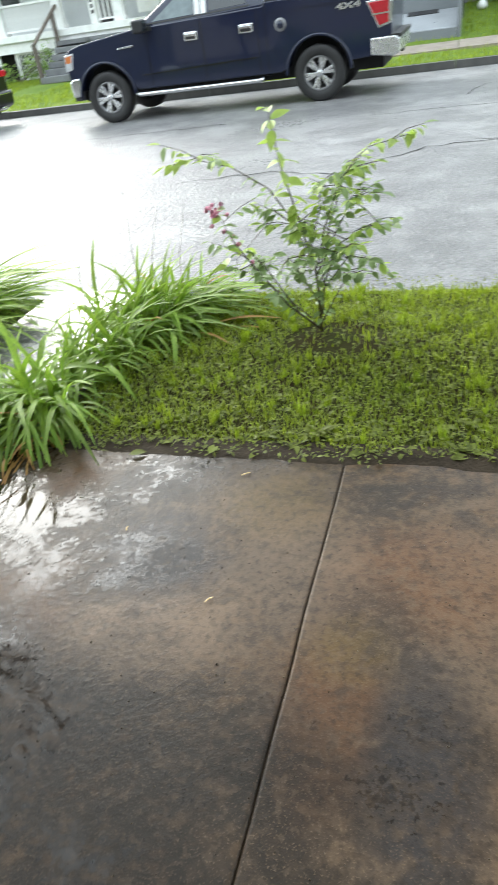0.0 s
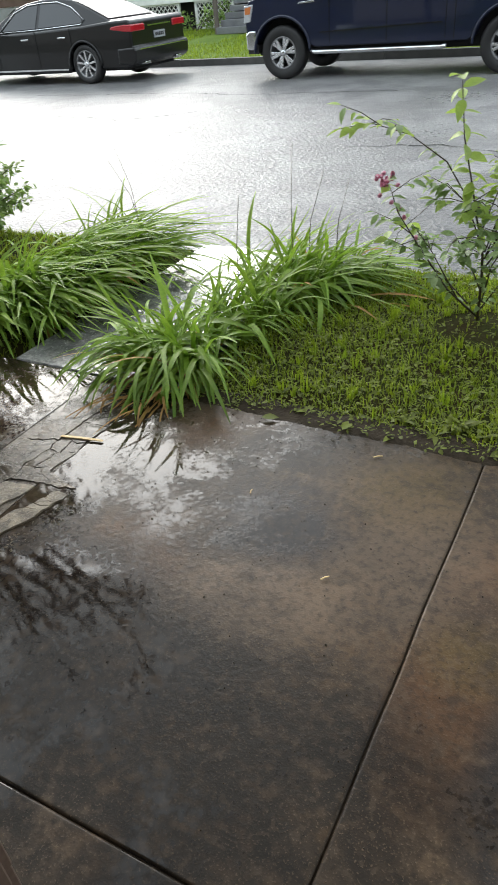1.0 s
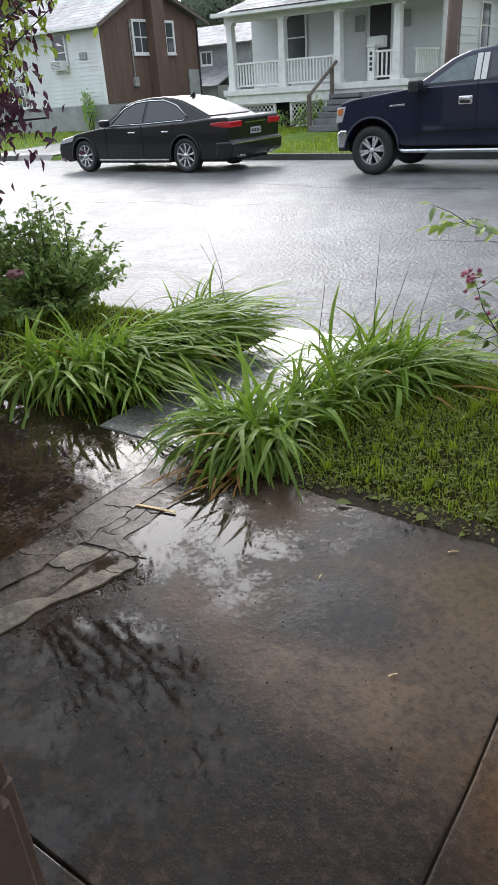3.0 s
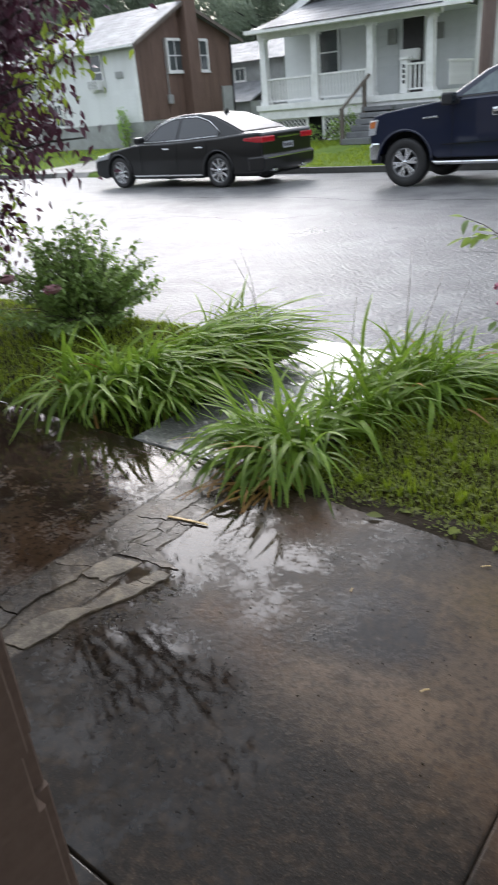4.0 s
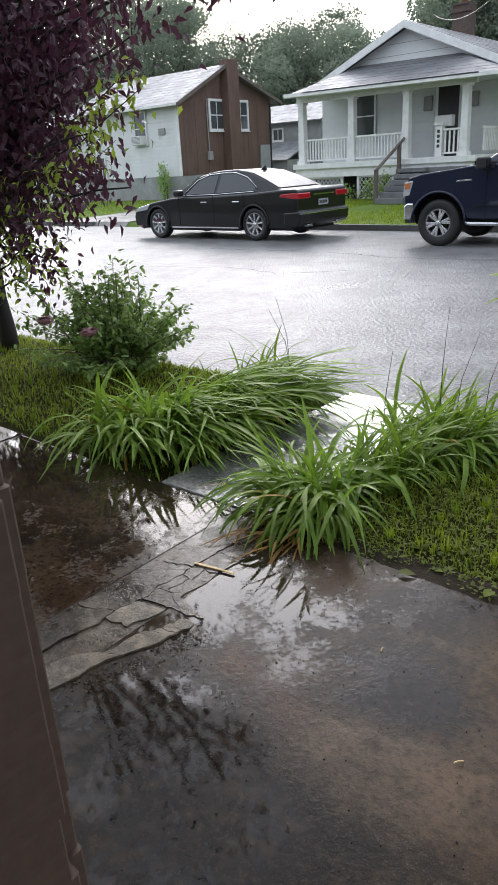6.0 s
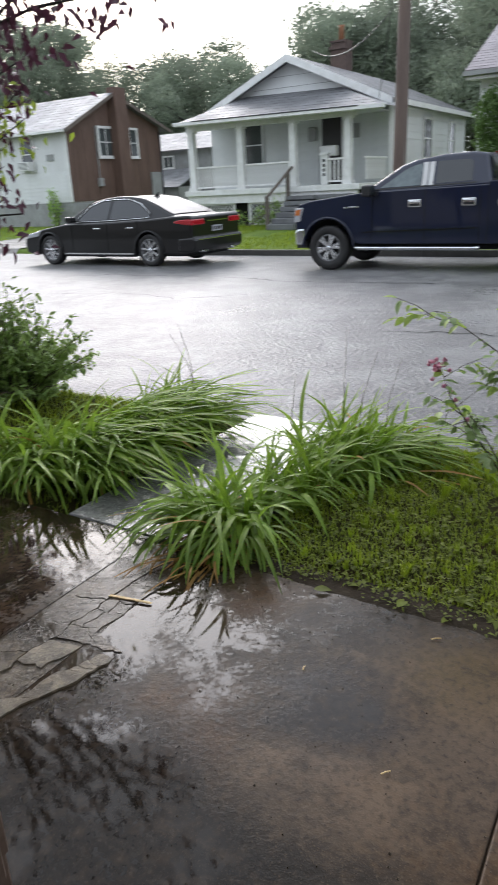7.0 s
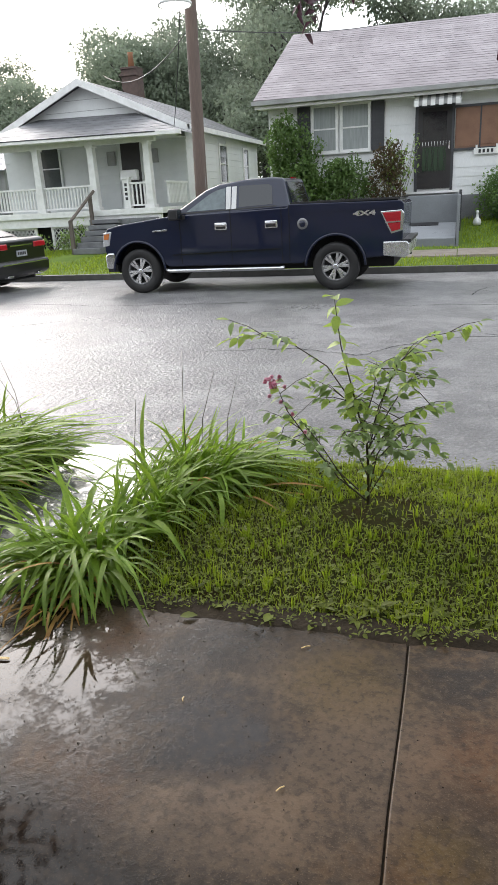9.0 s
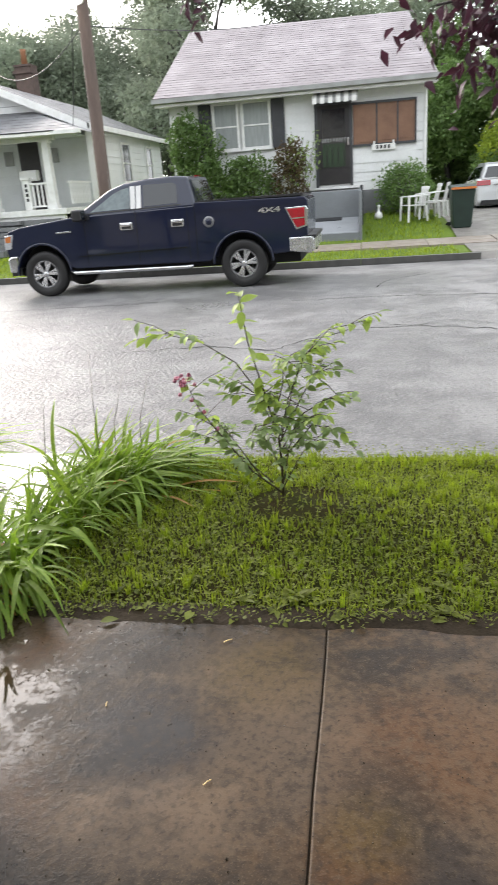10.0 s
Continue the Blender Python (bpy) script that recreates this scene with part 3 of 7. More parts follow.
for a, b in ((-3.6, -1.31), (-1.30, 0.9), (0.91, 3.6)):
    slab(a, b, 0.2, 1.747, 0.0)

# mud washed from the lawn over the paving edge
g = Geo()
xs_ = [-1.25 + i * 0.02 for i in range(245)]
for x in xs_:
    reach = min(3.358, 3.345 + 0.04 * noise.noise((x * 3.1, 1.0, 4)) + 0.018 * noise.noise((x * 13, 2.0, 4)) + 0.006 * noise.noise((x * 41, 3.0, 4)))
    for k in range(5):
        y = reach + (3.47 - reach) * k / 4
        g.v.append((x, y, (-0.002, 0.006, 0.012, 0.016, 0.012)[k] + (0.004 * noise.noise((x * 25, y * 25, 7)) if k else 0)))
g.f = [(5 * i + k, 5 * i + k + 5, 5 * i + k + 6, 5 * i + k + 1) for i in range(len(xs_) - 1) for k in range(4)]
structure("soil_edge", g, M["mud"], "dark wet mud along the lawn edge", "soil", smooth=True)

# the broken strip between the two slabs: lifted ragged pieces of old concrete
strip = thing("broken_paving", "cracked and lifted strip of old concrete with loose edges", "paving", kind="structure")


def shard(poly, top, thick, material, name="paving_piece", tilt=0.0):
    cx, cy = sum(p[0] for p in poly) / len(poly), sum(p[1] for p in poly) / len(poly)
    low = [(x, y) for x, y in poly]
    size = max(0.05, max(math.hypot(x - cx, y - cy) for x, y in poly))
    hi = [(cx + (x - cx) * (1 - 0.002 / size), cy + (y - cy) * (1 - 0.002 / size)) for x, y in poly]
    k = len(poly)
    verts = [(x, y, top - thick) for x, y in low] + [(x, y, top - 0.003 + tilt * (x - cx)) for x, y in low] + [(x, y, top + tilt * (x - cx)) for x, y in hi]
    faces = [tuple(range(2 * k, 3 * k))]
    for r in (0, 1):
        for i in range(k):
            faces.append((r * k + i, r * k + (i + 1) % k, (r + 1) * k + (i + 1) % k, (r + 1) * k + i))
    return part(name, Geo().add(verts, faces), material, strip)


rs = random.Random(5)


def ragged(y0, y1, xl, xr, gap=0.0012):
    """A patch between two edge lines, warped by one shared noise so that neighbours meet along the same ragged break."""
    def warp(x, y):
        wx = 0.035 * noise.noise((x * 7, y * 7, 3)) + 0.012 * noise.noise((x * 24, y * 24, 5)) + 0.005 * noise.noise((x * 70, y * 70, 5))
        wy = 0.05 * noise.noise((x * 6, y * 6, 13)) + 0.016 * noise.noise((x * 22, y * 22, 15)) + 0.006 * noise.noise((x * 70, y * 70, 2))
        return (x + wx, y + wy + 0.25 * (x + 1.64))
    n = max(4, int((y1 - y0) / 0.02))
    ys = [y0 + gap + (y1 - y0 - 2 * gap) * i / n for i in range(n + 1)]
    right, left = [(xr(y) - gap, y) for y in ys], [(xl(y) + gap, y) for y in ys]
    k = max(3, int((right[0][0] - left[0][0]) / 0.02))
    across = lambda p, q: [(p[0] + (q[0] - p[0]) * i / k, p[1] + (q[1] - p[1]) * i / k) for i in range(1, k)]
    return [warp(x, y) for x, y in right + across(right[-1], left[-1]) + left[::-1] + across(left[0], right[0])]


def xa(y):
    return -1.785 + 0.02 * math.sin(y * 5)


def xb(y):
    return lerp(y, [1.7, 2.13, 2.24, 2.35, 2.49, 2.62, 2.68, 3.4], [-1.51, -1.47, -1.46, -1.40, -1.36, -1.33, -1.503, -1.503])


def xm(y):
    return lerp(y, [1.7, 2.2, 2.6, 3.4], [-1.66, -1.66, -1.62, -1.6])


for y0, y1, top, tilt in ((1.70, 2.22, 0.003, 0), (2.22, 2.52, 0.005, 0.01), (2.52, 2.90, 0.004, -0.012), (2.90, 3.30, 0.005, 0)):
    shard(ragged(y0, y1, xa, xm), top, 0.06, M["slab_old"], tilt=tilt)
shard(ragged(1.70, 2.06, xm, xb), 0.001, 0.06, M["slab_old"])
shard(ragged(2.06, 2.30, lambda y: xb(y) - 0.115, xb), 0.006, 0.06, M["slab_pale"], tilt=0.03)
shard(ragged(2.30, 2.45, lambda y: xb(y) - 0.085, xb), 0.006, 0.06, M["slab_pale"], tilt=0.04)
for y0, y1 in ((2.45, 2.485), (2.485, 2.53), (2.53, 2.565), (2.565, 2.60)):
    shard(ragged(y0, y1, lambda y: xb(y) - 0.07, xb), rs.uniform(0.003, 0.007), 0.06, M["slab_pale"], tilt=rs.uniform(-0.03, 0.04))
shard(ragged(2.06, 2.45, xm, lambda y: xb(y) - 0.115), -0.003, 0.05, M["slab_old"], tilt=0.02)
shard(ragged(2.46, 2.60, xm, lambda y: xm(y) + 0.11), 0.004, 0.06, M["slab_pale"], tilt=-0.03)
# the crazed corner: small plates between fine cracks
cells = [2.62, 2.71, 2.83, 2.90, 3.02, 3.13, 3.28]
for i, (y0, y1) in enumerate(zip(cells, cells[1:])):
    cut_at = rs.uniform(0.3, 0.65)
    inner = lambda y, f=cut_at: xm(y) + (xb(y) - xm(y)) * f
    shard(ragged(y0, y1, xm, inner, 0.0006), 0.002 + rs.uniform(-0.001, 0.002), 0.05, M["slab_old"])
    shard(ragged(y0, y1, inner, xb, 0.0006), 0.002 + rs.uniform(-0.001, 0.002), 0.05, M["slab_old"])
structure("strip_bed", B(-1.80, -1.12, 1.77, 3.36, -0.05, -0.002), M["slab_old"], "muddy worn fill between broken paving pieces", "bed")
structure("patio_bed", B(-9.4, 3.6, 0.2, 3.36, -0.3, -0.009), M["jointdirt"], "dark dirt under the paving joints", "bed")
bits = thing("concrete_rubble", "loose bits of broken concrete beside the lifted edge", "rubble", kind="stuff")
g = Geo()
for i in range(190):
    t = rs.random()
    y = 2.05 + t * 0.6
    x, r = xb(y) + rs.uniform(0.005, 0.09), rs.uniform(0.003, 0.010)
    g.add([(x + rs.uniform(-r, r), y + rs.uniform(-r, r), rs.uniform(-0.002, r * 0.2)) if c else (x, y, r * 0.7) for c in (1, 1, 1, 1, 0)], [(0, 1, 4), (1, 2, 4), (2, 3, 4), (3, 0, 4)])
part("rubble", g, M["slab_pale"], bits)
# front walk down to the street
fw = thing("front_walk", "wet pebbled concrete walk running down to the street", "walk", kind="structure")
for y0, y1, z in ((3.43, 4.42, -0.012), (4.44, 5.28, -0.035)):
    slab(-2.36, -1.48, y0, y1, z, M["path"], "walk_slab", fw)
structure("walk_joint", B(-2.40, -1.5, 5.285, 5.31, -0.2, -0.07), M["cracktar"], "dark joint where walk meets street", "joint")

# ---------------------------------------------------------------- own porch: pillar, wall, roof
PX, PY = -0.276, 1.47
pil = thing("brick_pillar", "painted brick porch pillar with worn mortar joints", "pillar", kind="structure")
part("core", B(PX - 0.37, PX - 0.001, PY - 0.37, PY - 0.001, 0.0, 2.7), M["mortar"], pil)
def brick_mesh(h):
    """A worn brick with cut corners."""
    def ring(e, z):
        c = 0.003
        return [(x, y, z) for x, y in ((e + c, e), (0.199 - e - c, e), (0.199 - e, e + c), (0.199 - e, 0.089 - e - c), (0.199 - e - c, 0.089 - e), (e + c, 0.089 - e), (e, 0.089 - e - c), (e, e + c))]
    rings = [ring(0.0, 0), ring(0.0, h)]
    f = [tuple(range(7, -1, -1)), tuple(8 + i for i in range(8))] + [(8 * k + i, 8 * k + (i + 1) % 8, 8 * k + 8 + (i + 1) % 8, 8 * k + 8 + i) for k in range(1) for i in range(8)]
    return Geo().add([p for q in rings for p in q], f).mesh("brick", M["brickpaint"])


bl = brick_mesh(0.0752)
for k in range(36):
    z = 0.004 + k * 0.075
    offs = (0.0, 0.2) if k % 2 else (-0.0, 0.2)
    for o in offs:
        j = rs.uniform(-0.001, 0.001) - (0.006 if k % 5 == 2 else 0)
        b = part("brick", bl, None, pil)
        b.matrix_basis = pose(PX - 0.38 + o, PY - 0.088 + j, z)
        b = part("brick", bl, None, pil)
        b.matrix_basis = pose(PX + j, PY - 0.38 + o - (0.0 if k % 2 else 0.0), z, 0, 0, 90)
structure("wall_porch", B(-9.4, 3.6, -0.05, 0.2, -0.1, 3.0), M["plaster"], "plain porch wall of the near house", "wall")
# Unseen ceiling over the porch, added to darken the paving below.
structure("ceiling_porch", B(-9.4, 3.6, -0.05, 1.75, 2.72, 2.9), M["trim"], "unseen plain porch ceiling", "ceiling")

# ---------------------------------------------------------------- houses
def clapboards(parent, x0, x1, z0, z1, pitch, y, material, holes=(), axis="x", name="siding_board", sign=-1):
    """Lapped boards on a wall that faces -y (axis x) or +x (axis y), each board a piece, broken by openings."""
    z, cache = z0, {}
    while z < z1 - 0.01:
        h = min(pitch, z1 - z)
        runs = [(x0, x1)]
        for hx0, hx1, hz0, hz1 in holes:
            if hz0 < z + h - 0.01 and hz1 > z + 0.01:
                runs = [r for a, b in runs for r in ((a, min(b, hx0)), (max(a, hx1), b)) if r[1] - r[0] > 0.02]
        for a, b in runs:
            key = (round(b - a, 2), round(h, 3))
            if key not in cache:
                w = b - a
                if axis == "x":
                    cache[key] = Geo().add([(0, 0.0, 0), (w, 0.0, 0), (w, sign * 0.022, 0), (0, sign * 0.022, 0), (0, 0.0, h), (w, 0.0, h), (w, sign * 0.006, h), (0, sign * 0.006, h)],
                                           [(3, 2, 6, 7), (0, 1, 2, 3), (4, 5, 6, 7), (0, 3, 7, 4), (1, 2, 6, 5)]).mesh(name, material)
                else:
                    cache[key] = Geo().add([(0, 0, 0), (0, w, 0), (0.022, w, 0), (0.022, 0, 0), (0, 0, h), (0, w, h), (0.006, w, h), (0.006, 0, h)],
                                           [(3, 2, 6, 7), (0, 1, 2, 3), (4, 5, 6, 7), (0, 3, 7, 4), (1, 2, 6, 5)]).mesh(name, material)
            ob = part(name, cache[key], None, parent)
            ob.location = (a, y, z) if axis == "x" else (y, a, z)
        z += pitch


def window(parent, x0, x1, z0, z1, y, axis="x", bars=(1, 1), frame_w=0.07, material=None, trim=None, name="window"):
    """A sash window: casing, glass and bars, on a wall that faces -y or +x."""
    def bx(a, b, c, d, out0, out1):
        return B(a, b, y - out1, y - out0, c, d) if axis == "x" else B(y + out0, y + out1, a, b, c, d)
    w = part(name, bx(x0, x1, z0, z1, 0.0, 0.012), material or M["pane"], parent)
    g = Geo()
    f = frame_w
    for a, b, c, d in ((x0 - f, x0, z0 - f, z1 + f), (x1, x1 + f, z0 - f, z1 + f), (x0, x1, z1, z1 + f), (x0, x1, z0 - f, z0)):
        q = bx(a, b, c, d, 0.0, 0.05)
        g.add(q.v, q.f)
    part("frame", g, trim or M["trim"], w)
    s = bx(x0 - f - 0.03, x1 + f + 0.03, z0 - f - 0.03, z0 - f, 0.0, 0.09)
    part("sill", s, trim or M["trim"], w)
    nx, nz = bars
    for i in range(1, nx + 1):
        xm_ = x0 + (x1 - x0) * i / (nx + 1)
        part("glazing_bar", bx(xm_ - 0.014, xm_ + 0.014, z0, z1, 0.012, 0.03), trim or M["trim"], w)
    for i in range(1, nz + 1):
        zm = z0 + (z1 - z0) * i / (nz + 1)
        part("glazing_bar", bx(x0, x1, zm - 0.02, zm + 0.02, 0.012, 0.034), trim or M["trim"], w)
    return w


def roof_sheet(parent, p0, p1, p2, p3, material, rows, thick=0.05, name="roof", piece=0.5, course="shingle"):
    """A roof plane p0-p1 (eave), p2-p3 (ridge end to start), with courses of shingles as pieces."""
    p0, p1, p2, p3 = (Vector(p) for p in (p0, p1, p2, p3))
    n = (p1 - p0).cross(p3 - p0).normalized()
    if n.z < 0:
        n = -n
    d = n * thick
    r = part(name, Geo().add([p0 - d, p1 - d, p2 - d, p3 - d, p0, p1, p2, p3], [(3, 2, 1, 0), (4, 5, 6, 7), (0, 1, 5, 4), (1, 2, 6, 5), (2, 3, 7, 6), (3, 0, 4, 7)]), material, parent)
    for k in range(rows):
        a, b = k / rows, (k + 1.12) / rows
        b = min(b, 1.0)
        l0, l1 = p0.lerp(p3, a), p0.lerp(p3, b)
        r0, r1 = p1.lerp(p2, a), p1.lerp(p2, b)
        m = max(1, int((r0 - l0).length / piece))
        cuts = [0] + [min(0.999, max(0.001, (i + rs.uniform(-0.25, 0.25)) / m)) for i in range(1, m)] + [1]
        g = Geo()
        for s0, s1 in zip(cuts, cuts[1:]):
            e = 0.004 / max(0.01, (r0 - l0).length)
            lift = rs.uniform(0.006, 0.012)
            q = [l0.lerp(r0, s0 + e) + n * lift, l0.lerp(r0, s1 - e) + n * lift, l1.lerp(r1, s1 - e) + n * 0.004, l1.lerp(r1, s0 + e) + n * 0.004]
            base = [l0.lerp(r0, s0 + e) + n * 0.001, l0.lerp(r0, s1 - e) + n * 0.001]
            g.add(q + base, [(0, 1, 2, 3), (4, 5, 1, 0)])
        c = part("shingle_course", g, material, r)
    return r


# house 2: side-gabled, mauve shingles, security door, boarded window
H2Y, H2X0, H2X1 = 22.3, -5.35, 1.72
h2 = thing("house", "white clapboard bungalow with mauve shingle roof", "house")
wl2 = part("wall", B(H2X0, H2X1, H2Y, 30.3, 0.45, 4.02), M["white"], h2)
holes2 = [(-1.24, -0.22, 1.5, 3.7), (-0.22, 1.5, 2.5, 3.6), (-4.3, -2.05, 2.6, 3.95)]
clapboards(wl2, H2X0, H2X1, 1.36, 4.0, 0.235, H2Y, M["white"], holes2)
part("foundation", B(H2X0 - 0.01, H2X1 + 0.01, H2Y - 0.03, H2Y - 0.003, 0.4, 1.36), M["stone"], h2)
part("gable", Geo().prism([(H2Y, 4.02), (30.3, 4.02), (26.3, 6.25)], H2X0, 1.38, "x"), M["white"], h2)
roof_sheet(h2, (-5.63, 21.72, 4.10), (2.03, 21.72, 4.02), (1.5, 26.35, 6.44), (-5.45, 26.35, 6.52), M["roof2"], 30, 0.07, "roof", 0.33)
roof_sheet(h2, (2.03, 30.9, 4.0), (-5.63, 30.9, 4.0), (-5.45, 26.35, 6.52), (1.5, 26.35, 6.44), M["roof2"], 4, 0.07, "roof_back", 3.0)
part("gutter", Geo().prism([(21.60, 3.99), (21.60, 3.88), (21.71, 3.86), (21.74, 3.99), (21.70, 3.99), (21.69, 3.90), (21.63, 3.90), (21.63, 3.99)], -5.65, 2.05, "x"), M["found"], h2).location = (0, 0, 0.08)
part("soffit", B(-5.6, 2.0, 21.76, 22.29, 3.90, 3.94), M["trim"], h2)
part("fascia", B(-5.6, 2.0, 21.745, 21.775, 3.87, 4.0), M["trim"], h2)
part("downspout", Geo().tube([(H2X1 + 0.02, 22.22, 3.85), (H2X1 + 0.02, 22.22, 0.8)], 0.035, 8), M["trim"], h2)
window(h2, -4.04, -3.42, 2.72, 3.84, H2Y - 0.024, bars=(0, 1), material=M["curtain"])
window(h2, -3.22, -2.52, 2.72, 3.84, H2Y - 0.024, bars=(0, 1), material=M["curtain"])
for x0, x1 in ((-2.43, -2.08), (-4.5, -4.14)):
    sh = part("shutter", B(x0, x1, H2Y - 0.06, H2Y - 0.022, 2.64, 3.9), M["shutter"], h2, bevel=0.006)
    for i in range(14):
        part("slat", B(x0 + 0.04, x1 - 0.04, H2Y - 0.07, H2Y - 0.058, 2.68 + i * 0.08, 2.73 + i * 0.08), M["shutter"], sh)
door = part("security_door", B(-1.17, -0.29, H2Y - 0.05, H2Y - 0.01, 1.56, 3.60), M["darkdoor"], h2, "dark iron security door with a glazed lower half")
part("door_frame", Geo().box(-1.25, -1.17, H2Y - 0.06, H2Y - 0.003, 1.5, 3.68).box(-0.29, -0.22, H2Y - 0.06, H2Y - 0.003, 1.5, 3.68).box(-1.17, -0.29, H2Y - 0.06, H2Y - 0.003, 3.60, 3.68), M["shutter"], door)
part("glass", B(-1.05, -0.42, H2Y - 0.06, H2Y - 0.051, 2.02, 2.62), glass_mat("greenish_glass", (0.035, 0.06, 0.035), 0.15, 0.0), door)
part("glass", B(-1.05, -0.42, H2Y - 0.06, H2Y - 0.051, 2.78, 3.5), M["autoglass"], door)
for i in range(9):
    x = -1.04 + i * 0.077
    part("bar", Geo().tube([(x, H2Y - 0.068, 1.98), (x + (0.03 if i % 2 else -0.03), H2Y - 0.068, 2.3), (x, H2Y - 0.068, 2.62)], 0.006, 6), M["darkdoor"], door)
    part("bar", Geo().tube([(x, H2Y - 0.068, 2.66), (x, H2Y - 0.068, 2.76)], 0.008, 6), M["chrome"], door)
part("handle", B(-0.36, -0.32, H2Y - 0.10, H2Y - 0.05, 2.55, 2.75), M["chrome"], door, bevel=0.008)
part("threshold", B(-1.5, -0.05, H2Y - 0.2, H2Y - 0.03, 1.44, 1.5), M["trim"], h2)
bw = part("boarded_window", B(-0.2, 1.46, H2Y - 0.03, H2Y - 0.005, 2.55, 3.55), M["board"], h2, "window boarded with brown sheets behind dark bars")
for i, (a, b) in enumerate(((-0.16, 0.42), (0.46, 0.98), (1.02, 1.42))):
    part("board", B(a, b, H2Y - 0.045, H2Y - 0.031, 2.6 + 0.02 * i, 3.5), M["board"], bw)
g = Geo().box(-0.22, 1.5, H2Y - 0.065, H2Y - 0.02, 3.55, 3.61).box(-0.22, 1.5, H2Y - 0.065, H2Y - 0.02, 2.49, 2.55).box(1.46, 1.5, H2Y - 0.065, H2Y - 0.02, 2.55, 3.55)
part("frame", g, M["shutter"], bw)
for x in (0.44, 1.0):
    part("glazing_bar", B(x - 0.02, x + 0.02, H2Y - 0.06, H2Y - 0.046, 2.55, 3.55), M["shutter"], bw)
# striped aluminium awning over the door
aw = part("awning", Geo().prism([(21.72, 3.70), (22.28, 3.97), (22.28, 3.99), (21.72, 3.72)], -1.26, -0.06, "x"), M["found"], h2, "small striped awning with scalloped edge")
for i in range(6):
    x = -1.26 + i * 0.21
    part("stripe", Geo().prism([(21.715, 3.60), (21.715, 3.735), (22.28, 4.005), (22.28, 3.995), (21.722, 3.722), (21.722, 3.60)], x, x + 0.115, "x"), M["trim"], aw)
part("valance", B(-1.26, -0.06, 21.716, 21.722, 3.62, 3.71), M["found"], aw)
# number plaque with unreadable bars
plq = tagged(part("house_sign", B(0.30, 0.95, H2Y - 0.075, H2Y - 0.045, 2.36, 2.52), M["trim"], None, bevel=0.008), "white plaque with dark bars hung under a boarded window", "sign")
for i in range(4):
    part("number_bar", B(0.42 + i * 0.105, 0.48 + i * 0.105, H2Y - 0.082, H2Y - 0.074, 2.4, 2.49), M["letter"], plq)
for x in (0.34, 0.86):
    part("hook", B(x, x + 0.05, H2Y - 0.085, H2Y - 0.05, 2.5, 2.6), M["trim"], plq)
# grey stoop: landing block, sloped lower part, side panel
st = thing("front_stoop", "grey painted stoop with a paler sloping ramp below", "steps")
part("landing", B(-1.42, 0.0, 20.75, 22.27, 0.3, 1.40), M["steppaint"], st, bevel=0.015)
part("ramp", Geo().prism([(20.74, 0.72), (19.35, 0.42), (19.35, 0.1), (20.74, 0.1)], -1.40, -0.06, "x"), M["ramp"], st, bevel=0.01)
part("riser", B(-1.40, -0.06, 19.30, 19.345, 0.1, 0.40), M["steppaint"], st)
part("door_mat", Geo().prism([(20.72, 0.735), (20.45, 0.675), (20.45, 0.665), (20.72, 0.722)], -1.2, -0.5, "x"), M["blackplastic"], st)
part("side_panel", B(-0.05, 0.02, 19.3, 20.9, 0.2, 1.38), M["steppaint"], st, bevel=0.01)
part("post", B(-0.02, 0.05, 20.8, 20.9, 0.2, 1.5), M["shutter"], st)

# house 1: front gable, hipped porch roof, columns, balusters, lattice
H1X0, H1X1, PFY, PWY = -16.02, -8.95, 23.0, 25.0
RGX = -12.47
h1 = thing("house", "white front-gabled bungalow with a railed porch", "house")
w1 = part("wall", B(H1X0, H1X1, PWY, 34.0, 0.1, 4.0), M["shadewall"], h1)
clapboards(w1, PWY, 34.0, 1.4, 4.0, 0.24, H1X1, M["white"], [(28.4, 29.4, 2.2, 3.6), (31.6, 32.4, 2.2, 3.6)], "y")
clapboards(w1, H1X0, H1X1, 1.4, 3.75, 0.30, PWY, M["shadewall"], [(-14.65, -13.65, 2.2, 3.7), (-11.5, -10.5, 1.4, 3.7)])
part("gable", Geo().prism([(H1X0 - 0.15, 3.96), (H1X1 + 0.15, 3.96), (RGX, 5.52)], PWY - 0.02, PWY + 0.2), M["white"], h1)
for z in (4.35, 4.7, 5.05):
    part("gable_seam", B(RGX - (5.46 - z) * 2.1, RGX + (5.46 - z) * 2.1, PWY - 0.032, PWY - 0.019, z, z + 0.012), M["found"], h1)
PK, EV = 5.64, 3.96
roof_sheet(h1, (H1X1 + 0.35, 34.4, EV), (H1X1 + 0.35, 24.55, EV), (RGX, 24.55, PK), (RGX, 34.4, PK), M["roof1"], 12, 0.06, "roof")
roof_sheet(h1, (H1X0 - 0.35, 24.55, EV), (H1X0 - 0.35, 34.4, EV), (RGX, 34.4, PK), (RGX, 24.55, PK), M["roof1"], 5, 0.06, "roof_back", 3.0)
for sx, ex in ((1, H1X1 + 0.40), (-1, H1X0 - 0.40)):
    a, b = Vector((RGX, 0, PK + 0.02)), Vector((ex, 0, EV - 0.02))
    part("rake_board", Geo().prism([(a.x, a.z), (b.x, b.z), (b.x, b.z - 0.24), (a.x, a.z - 0.24)], 24.50, 24.56), M["trim"], h1)
part("eave_board", B(H1X1 + 0.30, H1X1 + 0.37, 24.5, 34.3, 3.82, 3.98), M["trim"], h1)
# porch
def sloped(g, x0, k):
    """Tilts a run along x, as a gutter that falls to one end."""
    g.v = [(x, y, z + (x - x0) * k) for x, y, z in g.v]
    return g


